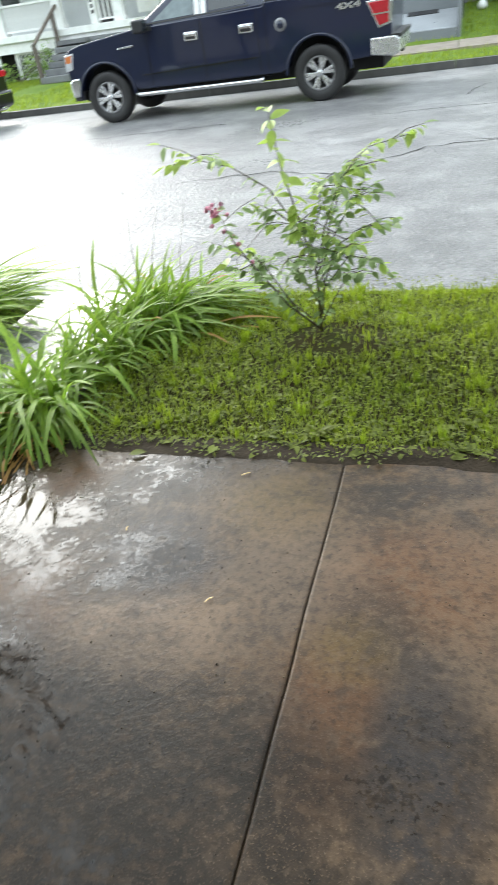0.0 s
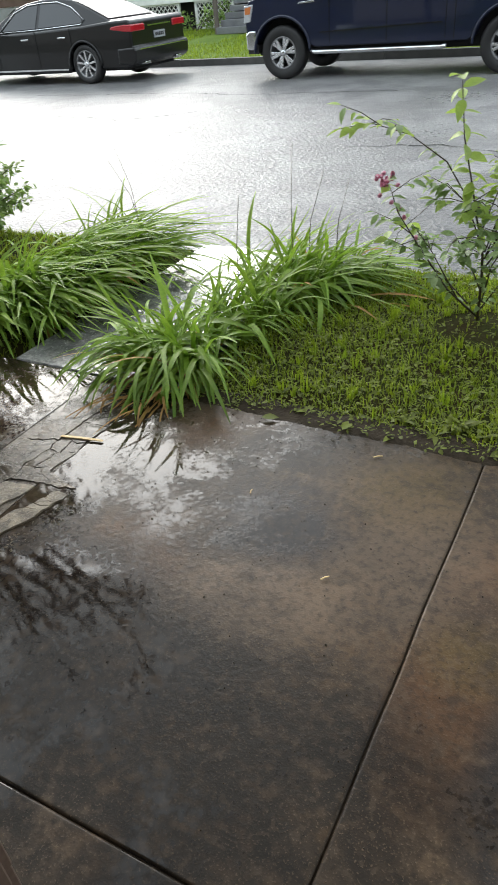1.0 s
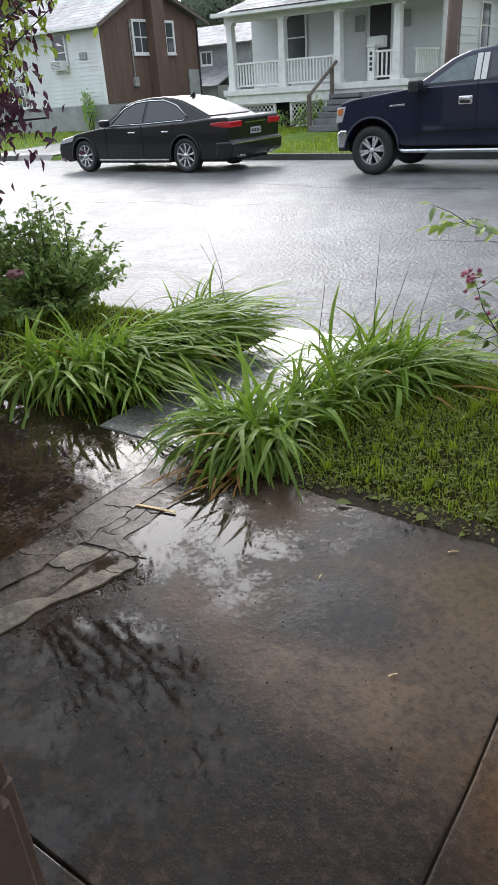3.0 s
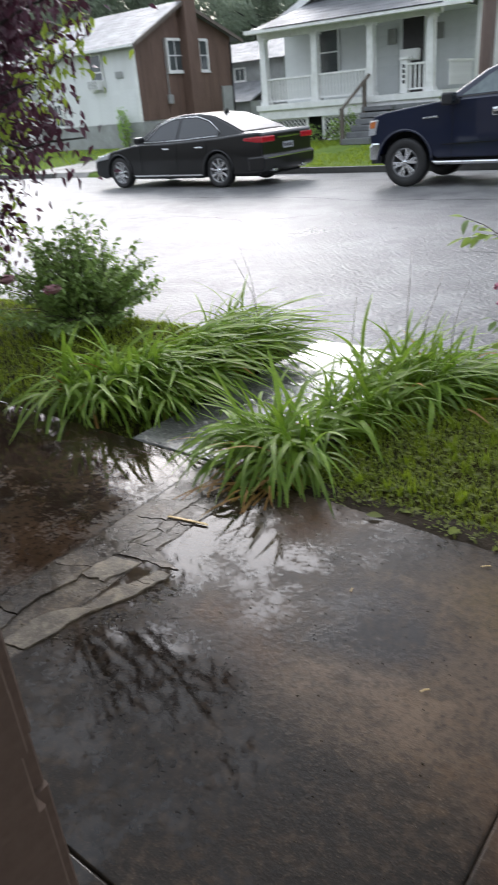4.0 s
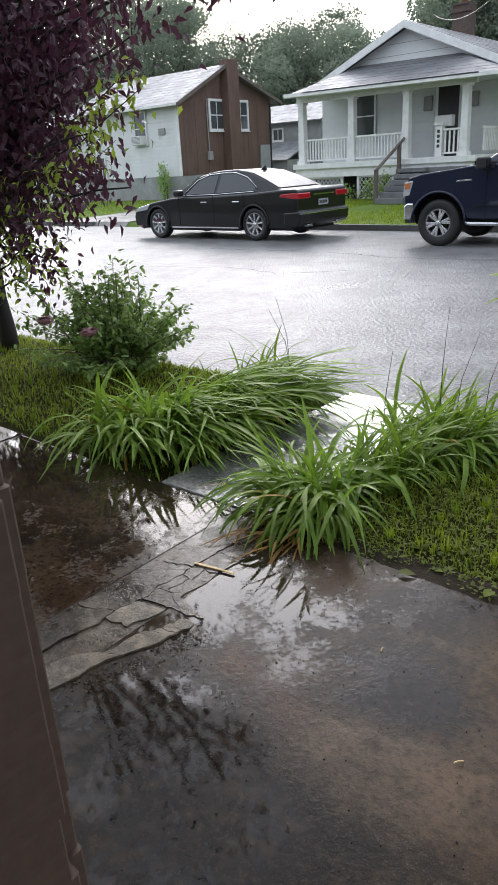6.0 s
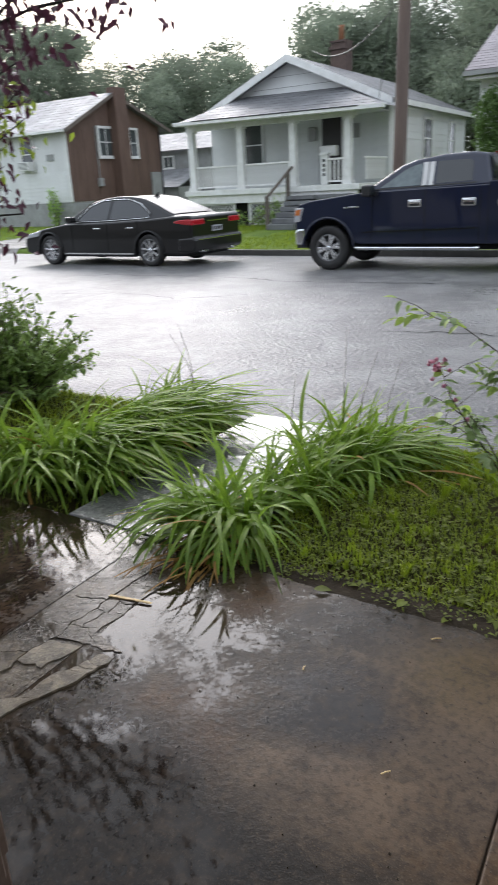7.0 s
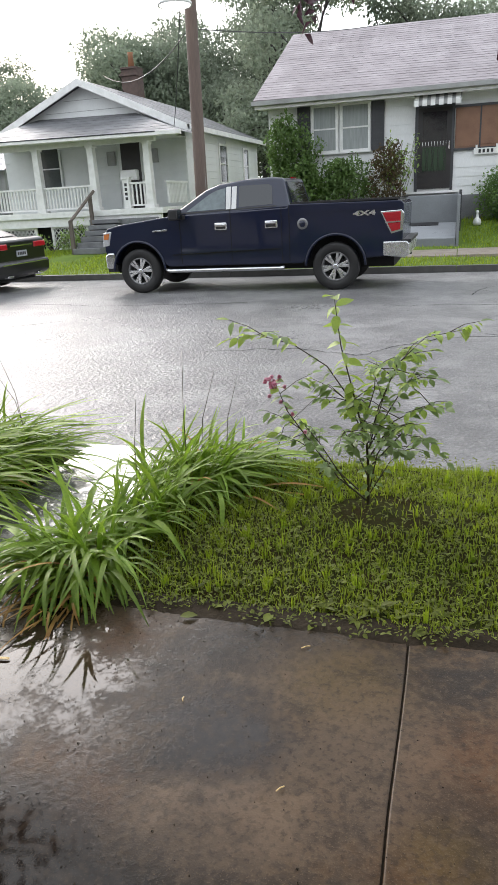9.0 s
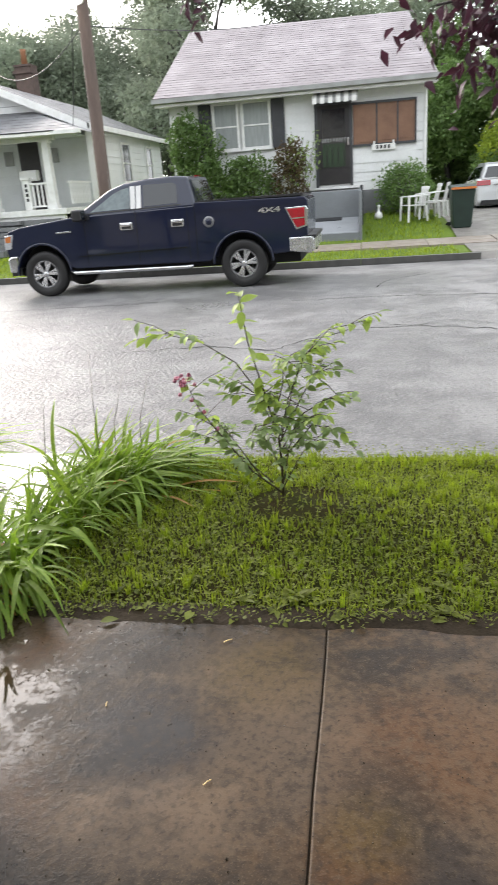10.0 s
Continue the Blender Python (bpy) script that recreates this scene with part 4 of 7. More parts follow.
part("porch_floor", B(-15.75, -9.0, 22.7, 25.0, 1.28, 1.46), M["trim"], h1, bevel=0.01)
part("porch_skirt", B(-15.7, -9.1, 22.78, 22.9, 1.0, 1.28), M["trim"], h1)
# Solid near-black block: the shade under the porch is put into its colour.
part("under_porch", B(-15.65, -9.1, 23.3, 25.0, 0.1, 1.28), M["blackvoid"], h1)
part("porch_beam", B(-15.68, -9.2, 22.9, 23.1, 3.42, 3.62), M["trim"], h1)
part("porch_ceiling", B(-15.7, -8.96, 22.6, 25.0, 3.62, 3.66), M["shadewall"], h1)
e0, e1, r0_, r1_ = (-15.74, 22.45, 3.68), (-8.16, 22.45, 3.60), (-10.66, 25.0, 4.5), (-14.4, 25.0, 4.56)
roof_sheet(h1, e0, e1, r0_, r1_, M["roof1"], 8, 0.05, "porch_roof")
part("porch_roof_end", Geo().add([e1, (-8.16, 25.0, 3.60), r0_], [(0, 1, 2)]), M["roof1"], h1)
part("porch_roof_end", Geo().add([e0, (-15.74, 25.0, 3.68), r1_], [(0, 2, 1)]), M["roof1"], h1)
part("porch_gutter", sloped(Geo().prism([(22.33, 3.70), (22.33, 3.59), (22.45, 3.57), (22.45, 3.70)], -15.8, -8.1, "x"), -15.8, -0.0106), M["trim"], h1)
part("gutter_stain", sloped(B(-15.0, -8.9, 22.32, 22.335, 3.675, 3.71), -15.8, -0.0106), M["blackplastic"], h1)
for x in (-15.5, -13.46, -11.45, -9.5):
    c = part("column", Geo().prism([(x - 0.13, 1.46), (x + 0.13, 1.46), (x + 0.10, 3.44), (x - 0.10, 3.44)], 22.88, 23.12), M["trim"], h1, bevel=0.012)
    part("plinth", B(x - 0.16, x + 0.16, 22.85, 23.15, 1.46, 1.56), M["trim"], c)
    part("capital", B(x - 0.14, x + 0.14, 22.86, 23.14, 3.36, 3.44), M["trim"], c)
bal = B(-0.022, 0.022, -0.022, 0.022, 0, 0.62).mesh("baluster", M["trim"])


def railing(x0, x1, z=1.53, y=23.0, h=0.66):
    r = part("railing", B(x0, x1, y - 0.05, y + 0.05, z + h, z + h + 0.06), M["trim"], h1, bevel=0.008)
    part("bottom_rail", B(x0, x1, y - 0.03, y + 0.03, z, z + 0.05), M["trim"], r)
    n = int((x1 - x0) / 0.115)
    for i in range(n):
        b = part("baluster", bal, None, r)
        b.location = (x0 + (i + 0.5) * (x1 - x0) / n, y, z + 0.05)


railing(-15.37, -13.59)
railing(-13.33, -11.58)
railing(-10.2, -9.63)
post = part("number_post", B(-10.42, -10.2, 22.9, 23.12, 1.46, 2.36), M["trim"], h1, bevel=0.01)
part("cap", B(-10.46, -10.16, 22.86, 23.16, 2.36, 2.42), M["trim"], post)
for i in range(4):
    part("number_bar", B(-10.35, -10.27, 22.885, 22.902, 1.72 + i * 0.14, 1.81 + i * 0.14), M["letter"], post)
part("side_rail", B(-9.05, -8.98, 23.1, 25.0, 2.19, 2.25), M["trim"], h1)
for i in range(14):
    b = part("baluster", bal, None, h1)
    b.location = (-9.01, 23.25 + i * 0.125, 1.57)
# lattice panels below the porch
for x0, x1 in ((-15.6, -13.75), (-13.2, -11.8)):
    fr = part("lattice_frame", Geo().box(x0, x1, 22.86, 22.92, 0.95, 1.02).box(x0, x0 + 0.08, 22.86, 22.92, 0.3, 0.95).box(x1 - 0.08, x1, 22.86, 22.92, 0.3, 0.95).box(x0, x1, 22.86, 22.92, 0.25, 0.32), M["trim"], h1)
    for s in (1, -1):
        k = x0 - 0.7
        while k < x1:
            a, b = max(k, x0 + 0.06), min(k + 0.63, x1 - 0.06)
            if b > a:
                za, zb = 0.32 + (a - k), 0.32 + (b - k)
                if s < 0:
                    za, zb = 1.27 - za, 1.27 - zb
                part("lattice_strip", Geo().prism([(a, za), (a + 0.03, za), (b, zb), (b - 0.03, zb)] if abs(b - a) > 0.07 else [(a, za), (b, za), (b, zb), (a, zb)], 22.87 + 0.012 * (s > 0), 22.882 + 0.012 * (s > 0)), M["trim"], fr)
            k += 0.16
stn = part("stone_pier", B(-11.6, -9.2, 22.62, 22.95, 0.1, 1.17), M["stone"], h1)
for k in range(4):
    for i in range(5):
        part("block", B(-11.6 + i * 0.48 + (0.2 if k % 2 else 0) * (i < 4) + 0.008, -11.6 + (i + 1) * 0.48 - 0.008, 22.59, 22.625, 0.12 + k * 0.26, 0.37 + k * 0.26), M["stone"], stn)
stp = thing("porch_steps", "grey concrete steps up to a porch with a wooden handrail", "steps")
for k in range(6):
    part("step", B(-11.4, -10.45, 21.0 + k * 0.28, 22.6, 0.2 + k * 0.17 - 0.0, 0.37 + k * 0.16), M["stone"], stp, bevel=0.012)
hr = part("handrail", Geo().tube([(-11.45, 21.1, 1.15), (-11.45, 22.85, 2.05)], 0.05, 6), M["wood"], stp, "weathered brown handrail on posts")
part("rail_post", B(-11.5, -11.4, 21.1, 21.2, 0.2, 1.2), M["wood"], hr)
part("rail_post", B(-11.5, -11.4, 22.5, 22.6, 0.3, 1.9), M["wood"], hr)
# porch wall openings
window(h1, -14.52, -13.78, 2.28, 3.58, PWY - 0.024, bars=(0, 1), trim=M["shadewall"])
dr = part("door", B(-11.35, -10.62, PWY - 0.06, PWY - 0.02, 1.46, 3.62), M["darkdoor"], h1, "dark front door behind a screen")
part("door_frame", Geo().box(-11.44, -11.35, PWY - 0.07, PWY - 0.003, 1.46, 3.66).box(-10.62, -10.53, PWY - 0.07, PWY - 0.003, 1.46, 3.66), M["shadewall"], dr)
for x in (-11.72, -10.12):
    part("wall_lamp", B(x - 0.16, x + 0.16, PWY - 0.09, PWY - 0.02, 2.9, 3.35), M["found"], h1, bevel=0.02)
mb = thing("mailbox", "white metal mailbox fixed beside a porch door", "mailbox", (-10.6, 23.9, 2.35))
part("box", B(-0.3, 0.3, -0.12, 0.12, 0, 0.32), M["whiteplastic"], mb, bevel=0.03)
part("stand", B(-0.04, 0.04, -0.03, 0.03, -0.99, 0), M["wood"], mb)
for y0, y1 in ((28.45, 29.35), (31.65, 32.35)):
    window(h1, y0, y1, 2.25, 3.55, H1X1 + 0.024, "y", (0, 1))
ch = thing("chimney", "dark brick chimney with a clay pot above a roof", "chimney")
part("flue_body", B(-13.4, -12.7, 30.0, 30.6, 4.5, 6.75), M["chimney"], ch, bevel=0.015)
part("crown", B(-13.43, -12.67, 29.92, 30.68, 6.5, 6.6), M["chimney"], ch)
part("crown", B(-13.4, -12.7, 29.95, 30.65, 6.75, 6.82), M["chimney"], ch)
part("clay_pot", Geo().lathe([(0.0, 6.82), (0.13, 6.82), (0.10, 7.3), (0.12, 7.38), (0.08, 7.38), (0.07, 6.85)], 16, (-13.05, 30.3, 0)), mat("clay", (0.3, 0.13, 0.06), (0.22, 0.1, 0.05), 0.6, 0.8), ch, smooth=True)

# brown and white corner house
CX, CY, BY1 = -22.66, 24.0, 30.2
BRY, BRZ = 26.8, 5.66
h3 = thing("house", "white-fronted house with brown siding and gable end", "house")
part("wall", B(-29.4, CX, CY, BY1, 1.25, 4.2), M["white"], h3)
fb = part("foundation", B(-29.45, CX + 0.03, CY - 0.03, BY1 + 0.03, 0.1, 1.25), M["found"], h3)
clapboards(h3, -29.4, CX - 0.01, 1.27, 4.15, 0.155, CY, M["white"], [(-25.5, -24.5, 2.5, 4.0), (-28.4, -27.5, 1.2, 2.3)])
bwall = part("brown_wall", Geo().prism([(CY - 0.015, 1.27), (BY1 + 0.02, 1.27), (BY1 + 0.02, 4.42), (BRY, BRZ - 0.12), (CY - 0.015, 4.2)], CX + 0.003, CX + 0.05, "x"), M["brown"], h3, "brown sheet siding on the gable end")
for i in range(9):
    part("seam", B(CX + 0.05, CX + 0.057, CY + 0.7 * (i + 0.4), CY + 0.7 * (i + 0.4) + 0.012, 1.3, 4.15), M["chimney"], bwall)
part("corner_trim", B(CX - 0.09, CX + 0.06, CY - 0.045, CY - 0.016, 1.25, 4.2), M["trim"], h3)
roof_sheet(h3, (-29.8, 23.6, 4.08), (CX + 0.4, 23.6, 4.08), (CX + 0.4, BRY, BRZ), (-29.8, BRY, BRZ), M["roof3"], 12, 0.06)
roof_sheet(h3, (CX + 0.4, 30.7, 4.3), (-29.8, 30.7, 4.3), (-29.8, BRY, BRZ), (CX + 0.4, BRY, BRZ), M["roof3"], 3, 0.06, "roof_back", 3.0)
for ys, zs in ((23.58, 4.06), (30.72, 4.28)):
    part("rake_board", Geo().prism([(BRY, BRZ), (ys, zs), (ys, zs - 0.14), (BRY, BRZ - 0.14)], CX + 0.38, CX + 0.43, "x"), M["wood"], h3)
part("gutter", B(-29.8, CX + 0.4, 23.5, 23.6, 3.98, 4.08), M["trim"], h3)
part("chimney", B(CX + 0.05, CX + 0.5, 26.75, 27.5, 0.4, 5.86), M["brown"], h3, "brown brick chimney on the gable", bevel=0.015)
window(h3, 25.95, 26.8, 3.12, 4.22, CX + 0.055, "y", (1, 1), 0.1)
window(h3, 27.98, 28.45, 3.12, 4.22, CX + 0.055, "y", (0, 1), 0.1)
window(h3, -25.35, -24.65, 2.65, 3.9, CY - 0.024, bars=(0, 1))
window(h3, -28.2, -27.7, 1.35, 2.2, CY - 0.024, bars=(1, 1))
part("vent", B(-23.85, -23.45, CY - 0.07, CY - 0.02, 2.95, 3.2), M["found"], h3)
part("meter_box", B(CX + 0.06, CX + 0.2, 25.6, 25.85, 1.85, 2.2), M["found"], h3, bevel=0.01)
part("conduit", Geo().tube([(CX + 0.1, 25.72, 2.2), (CX + 0.1, 25.72, 4.3)], 0.025, 6), M["found"], h3)
part("hatch", B(CX + 0.055, CX + 0.12, 29.3, 30.05, 1.3, 2.42), M["found"], h3, "pale grey hatch in the gable wall", bevel=0.01)
part("downspout", Geo().tube([(CX + 0.09, 30.15, 4.2), (CX + 0.09, 30.15, 0.6)], 0.04, 6), M["blackplastic"], h3)
ac = thing("air_conditioner", "white window air conditioner hanging from a sash", "air conditioner", (-25.0, CY - 0.02, 2.62))
part("case", B(-0.32, 0.32, -0.35, 0, 0, 0.36), M["whiteplastic"], ac, bevel=0.02)
for i in range(6):
    part("fin", B(-0.28, 0.28, -0.36, -0.345, 0.05 + i * 0.05, 0.075 + i * 0.05), M["found"], ac)
# lean-to at its far side
lt = thing("porch_extension", "white enclosed side porch with weathered boards", "porch")
part("wall", B(-36, -29.5, 23.6, 29.0, 0.2, 3.6), M["white"], lt)
roof_sheet(lt, (-36.3, 23.2, 3.4), (-29.46, 23.2, 3.4), (-29.46, 27.0, 4.6), (-36.3, 27.0, 4.6), M["roof3"], 6, 0.05)
clapboards(lt, -36, -29.5, 0.4, 3.5, 0.155, 23.6, M["white"])
window(lt, -31.6, -30.6, 1.9, 2.9, 23.576, bars=(1, 1))
# grey shed behind, between the two houses
sd = thing("shed", "small grey shed with a pale roof behind the houses", "shed")
part("wall", B(-26.4, -21.6, 33.0, 37.0, 0.3, 3.6), M["found"], sd)
roof_sheet(sd, (-26.8, 32.6, 3.5), (-21.3, 32.6, 3.5), (-21.3, 35.0, 4.5), (-26.8, 35.0, 4.5), M["roof3"], 6, 0.05)
roof_sheet(sd, (-24.8, 30.6, 1.7), (-22.0, 30.6, 1.7), (-22.0, 32.9, 2.6), (-24.8, 32.9, 2.6), M["roof3"], 6, 0.05, "lean_to_roof")
part("lean_to", B(-24.7, -22.1, 30.8, 32.9, 0.3, 1.7), M["found"], sd)
window(sd, -24.6, -24.0, 2.7, 3.2, 32.99, bars=(1, 0))
# driveway of the corner house and of the right-hand house
for nm, x0, x1, y1 in (("driveway_left", -20.9, -17.6, 30.0), ("driveway_right", 2.25, 5.0, 40.0)):
    g = Geo()
    ys = [16.1, 16.4, 17.6, 19.0, 20.3, 21.6, 23.0, 26.0, y1]
    for i, y in enumerate(ys):
        g.v += [(x0, y, max(ground_z(x0, y), ground_z(x1, y)) + (0.03 if i else -0.005)), (x1, y, max(ground_z(x0, y), ground_z(x1, y)) + (0.03 if i else -0.005))]
    g.f += [(2 * i, 2 * i + 1, 2 * i + 3, 2 * i + 2) for i in range(len(ys) - 1)]
    structure(nm, g, M["gravel"], "wet pale driveway sloping up from the street", "driveway")

# utility pole with lamp and cables
po = thing("utility_pole", "leaning brown wooden utility pole behind a parked truck", "pole", (-5.57, 16.85, 0))
part("shaft", Geo().tube([(0.0, 0, -0.2), (0.0, 0, 2.0), (0.03, 0, 5.2), (0.06, 0, 9.0)], [0.15, 0.14, 0.125, 0.11], 14), M["pole"], po, smooth=True)
lamp_ = part("lamp_arm", Geo().tube([(0.0, -0.1, 5.6), (-0.05, -0.4, 5.65), (-0.08, -0.6, 5.55)], 0.025, 6), M["found"], po)
part("lamp_shade", Geo().lathe([(0.05, 0.25), (0.1, 0.2), (0.34, 0.02), (0.35, -0.03), (0.33, -0.03), (0.1, 0.14), (0.0, 0.15)], 20, (-0.08, -0.6, 5.3)), M["whiteplastic"], lamp_, "pale round lamp shade", smooth=True)
part("lamp_lens", Geo().lathe([(0.0, -0.07), (0.2, -0.05), (0.31, -0.01), (0.31, 0.0), (0.0, 0.01)], 20, (-0.08, -0.6, 5.28)), M["lamplight"], lamp_, "lit white lamp lens", smooth=True)
part("conduit", Geo().tube([(0.13, -0.05, 0), (0.1, -0.05, 3.0), (0.05, -0.05, 6.0)], 0.02, 6), M["found"], po)


def cable(name, a, b, sag):
    a, b = Vector(a), Vector(b)
    pts = [a.lerp(b, i / 14) - Vector((0, 0, sag * 4 * (i / 14) * (1 - i / 14))) for i in range(15)]
    return tagged(part(name, Geo().tube(pts, 0.012, 5), M["cable"]), "black overhead service cable slung from a pole", "cable")


cable("overhead_cable", (-5.68, 16.8, 5.95), (-9.2, 24.6, 3.75), 0.25)
cable("overhead_cable", (-5.55, 16.8, 5.0), (-12.2, 26.0, 5.9), 0.55)
cable("overhead_cable", (-5.5, 16.8, 4.95), (-2.6, 27.5, 6.75), 0.15)

# ---------------------------------------------------------------- vehicles
def arc(cx, cz, r, a0, a1, n=12):
    return [(cx + r * math.cos(radians(a0 + (a1 - a0) * i / n)), cz + r * math.sin(radians(a0 + (a1 - a0) * i / n))) for i in range(n + 1)]


def shell(poly, off, width):
    """A side outline (x, z) swept across the width; off(z) draws the sides in with height."""
    k = len(poly)
    verts = [(x, off(z), z) for x, z in poly] + [(x, width - off(z), z) for x, z in poly]
    return Geo().add(verts, [tuple(range(k)), tuple(range(2 * k - 1, k - 1, -1))] + [(i, i + k, (i + 1) % k + k, (i + 1) % k) for i in range(k)])


def panel(poly, off, lift=0.008, thick=0.02, width=None):
    """A plate on the near side of a shell."""
    k = len(poly)
    f = (lambda y: y) if width is None else (lambda y: width - y)
    verts = [(x, f(off(z) - lift), z) for x, z in poly] + [(x, f(off(z) - lift + thick), z) for x, z in poly]
    return Geo().add(verts, [tuple(range(k)), tuple(range(2 * k - 1, k - 1, -1))] + [(i, i + k, (i + 1) % k + k, (i + 1) % k) for i in range(k)])


M["rimdark"] = mat("rim_barrel", (0.3, 0.3, 0.305), (0.18, 0.18, 0.182), 0.3, 0.45, 8, 60, 0.0, metal=0.7)


def wheel(parent, cx, y, cz, r, rim, side, spokes, pair=True, width=0.24):
    """y is the outer face; side -1 faces the near kerb."""
    s = -side
    prof = [(rim * 0.98, 0.03), (rim * 1.02, 0.005), (r * 0.9, 0.0), (r * 0.975, 0.02), (r, 0.05), (r, width - 0.05), (r * 0.975, width - 0.02), (rim, width), (rim * 0.95, width - 0.02)]
    w = part("wheel", Geo().lathe([(a, b * s) for a, b in prof], 40, (cx, y, cz), "y"), M["tyre"], parent, "", True)
    part("rim", Geo().lathe([(rim * 1.0, 0.012 * s), (rim * 0.93, 0.004 * s), (rim * 0.88, 0.03 * s), (rim * 0.85, width * 0.6 * s), (0.03, width * 0.62 * s)], 40, (cx, y, cz), "y"), M["rimdark"], w, "bright alloy rim", True)
    part("brake_drum", Geo().lathe([(0.0, 0.1 * s), (rim * 0.62, 0.1 * s), (rim * 0.62, 0.14 * s)], 24, (cx, y, cz), "y"), M["blackplastic"], w)
    for i in range(spokes):
        a = 2 * math.pi * i / spokes + 0.2
        g = Geo()
        for d in ((-0.16, 0.16) if pair else (0.0,)):
            ca, sa, cb, sb = math.cos(a + d * 0.6), math.sin(a + d * 0.6), math.cos(a + d), math.sin(a + d)
            wd, wd2 = 0.017 * r / 0.4, 0.024 * r / 0.4
            q = []
            for rr, c, sn, ww, yy in ((rim * 0.16, ca, sa, wd, 0.02), (rim * 0.94, cb, sb, wd2, 0.008)):
                for t in (-1, 1):
                    for dep in (0, 0.045):
                        q.append((cx + rr * c - t * ww * sn, y + (yy + dep) * s, cz + rr * sn + t * ww * c))
            g.add(q, [(0, 2, 6, 4), (1, 5, 7, 3), (0, 4, 5, 1), (2, 3, 7, 6), (0, 1, 3, 2), (4, 6, 7, 5)])
        part("spoke", g, M["alloy"], w, bevel=0.004)
    part("hub_cap", Geo().lathe([(0.0, -0.012 * s), (rim * 0.12, -0.012 * s), (rim * 0.2, 0.0), (rim * 0.22, 0.05 * s)], 20, (cx, y, cz), "y"), M["chrome"], w, "", True)
    return w


# pickup truck
tz = road_z(13.5)
W = 1.98
tr = thing("pickup_truck", "navy blue crew-cab pickup truck parked at the kerb, wet", "pickup truck", (-6.52, 13.38, tz))
F1, F2, HZ = 0.86, 4.53, 0.40


def toff(z):
    return 0.02


body = [(0.24, 0.60), (0.19, 0.80), (0.20, 1.06), (0.27, 1.175), (0.50, 1.235), (1.0, 1.29), (1.50, 1.345), (3.70, 1.40), (3.74, 1.455), (5.62, 1.43), (5.67, 1.38), (5.65, 0.62), (5.5, 0.56)]
body += [(F2 + 0.50 * math.cos(radians(a)), 0.42 + 0.50 * math.sin(radians(a))) for a in np.linspace(12, 168, 15)]
body += [(F2 - 0.60, 0.47), (F1 + 0.60, 0.47)]
body += [(F1 + 0.50 * math.cos(radians(a)), 0.42 + 0.50 * math.sin(radians(a))) for a in np.linspace(12, 168, 15)]
body += [(0.33, 0.52)]
bd = part("body", shell(body, toff, W), M["navy"], tr, bevel=0.055, seg=4)


def goff(z):
    return 0.055 + (z - 1.36) * 0.30


cab = [(1.42, 1.27), (2.20, 1.755), (2.45, 1.84), (2.9, 1.895), (3.4, 1.91), (3.62, 1.885), (3.76, 1.38)]
cb = part("cab", shell(cab, goff, W), M["navy"], tr, bevel=0.05, seg=4)
part("windscreen", Geo().add([(1.60, 0.17, 1.40), (2.19, 0.27, 1.768), (2.19, W - 0.27, 1.768), (1.60, W - 0.17, 1.40)], [(0, 1, 2, 3)]), M["paleglass"], cb)
part("rear_window", Geo().add([(3.753, 0.28, 1.44), (3.645, 0.36, 1.82), (3.645, W - 0.36, 1.82), (3.753, W - 0.28, 1.44)], [(0, 1, 2, 3)]), M["autoglass"], cb)
for wd in (None, W):
    part("front_window", panel([(1.86, 1.41), (2.28, 1.685), (2.42, 1.745), (2.58, 1.775), (2.58, 1.43)], goff, 0.006, 0.012, wd), M["paleglass"], cb, "pale reflective side glass")
    part("rear_side_window", panel([(2.83, 1.445), (2.83, 1.795), (3.36, 1.80), (3.42, 1.76), (3.44, 1.47)], goff, 0.006, 0.012, wd), M["autoglass"], cb)
    part("window_seal", panel([(1.74, 1.375), (1.74, 1.395), (3.5, 1.45), (3.5, 1.43)], goff, 0.008, 0.012, wd), M["blackplastic"], cb)
    for x0 in (2.595, 2.70):
        part("pillar_plate", panel([(x0, 1.42), (x0, 1.79), (x0 + 0.085, 1.795), (x0 + 0.085, 1.425)], goff, 0.012, 0.016, wd), M["whiteplastic"], cb, "white cover plate on the door pillar")
# door seams, mouldings, handles
for x, z0, z1 in ((1.72, 0.52, 1.36), (2.68, 0.52, 1.40), (3.60, 0.52, 1.42), (3.735, 0.5, 1.44)):
    part("door_seam", B(x - 0.004, x + 0.004, 0.012, 0.026, z0, z1), M["blackvoid"], bd)
part("side_moulding", Geo().prism([(1.55, 0.67), (1.55, 0.685), (3.55, 0.735), (3.55, 0.72)], 0.006, 0.026), M["blackpaint"], bd)
part("side_crease", Geo().prism([(3.80, 0.79), (3.80, 0.80), (4.0, 0.80), (4.0, 0.79)], 0.01, 0.026), M["navy"], bd)
part("shoulder_line", Geo().prism([(3.78, 1.30), (3.78, 1.315), (5.60, 1.335), (5.60, 1.32)], 0.008, 0.03), M["navy"], bd)
part("bed_rail_cap", B(3.76, 5.60, 0.03, 0.14, 1.45, 1.475), M["blackplastic"], tr, "black bed rail cap")
part("bed_rail_cap", B(3.76, 5.60, W - 0.14, W - 0.03, 1.45, 1.475), M["blackplastic"], tr)
part("bed_cover", B(3.80, 5.56, 0.15, W - 0.15, 1.36, 1.457), M["blackplastic"], tr)
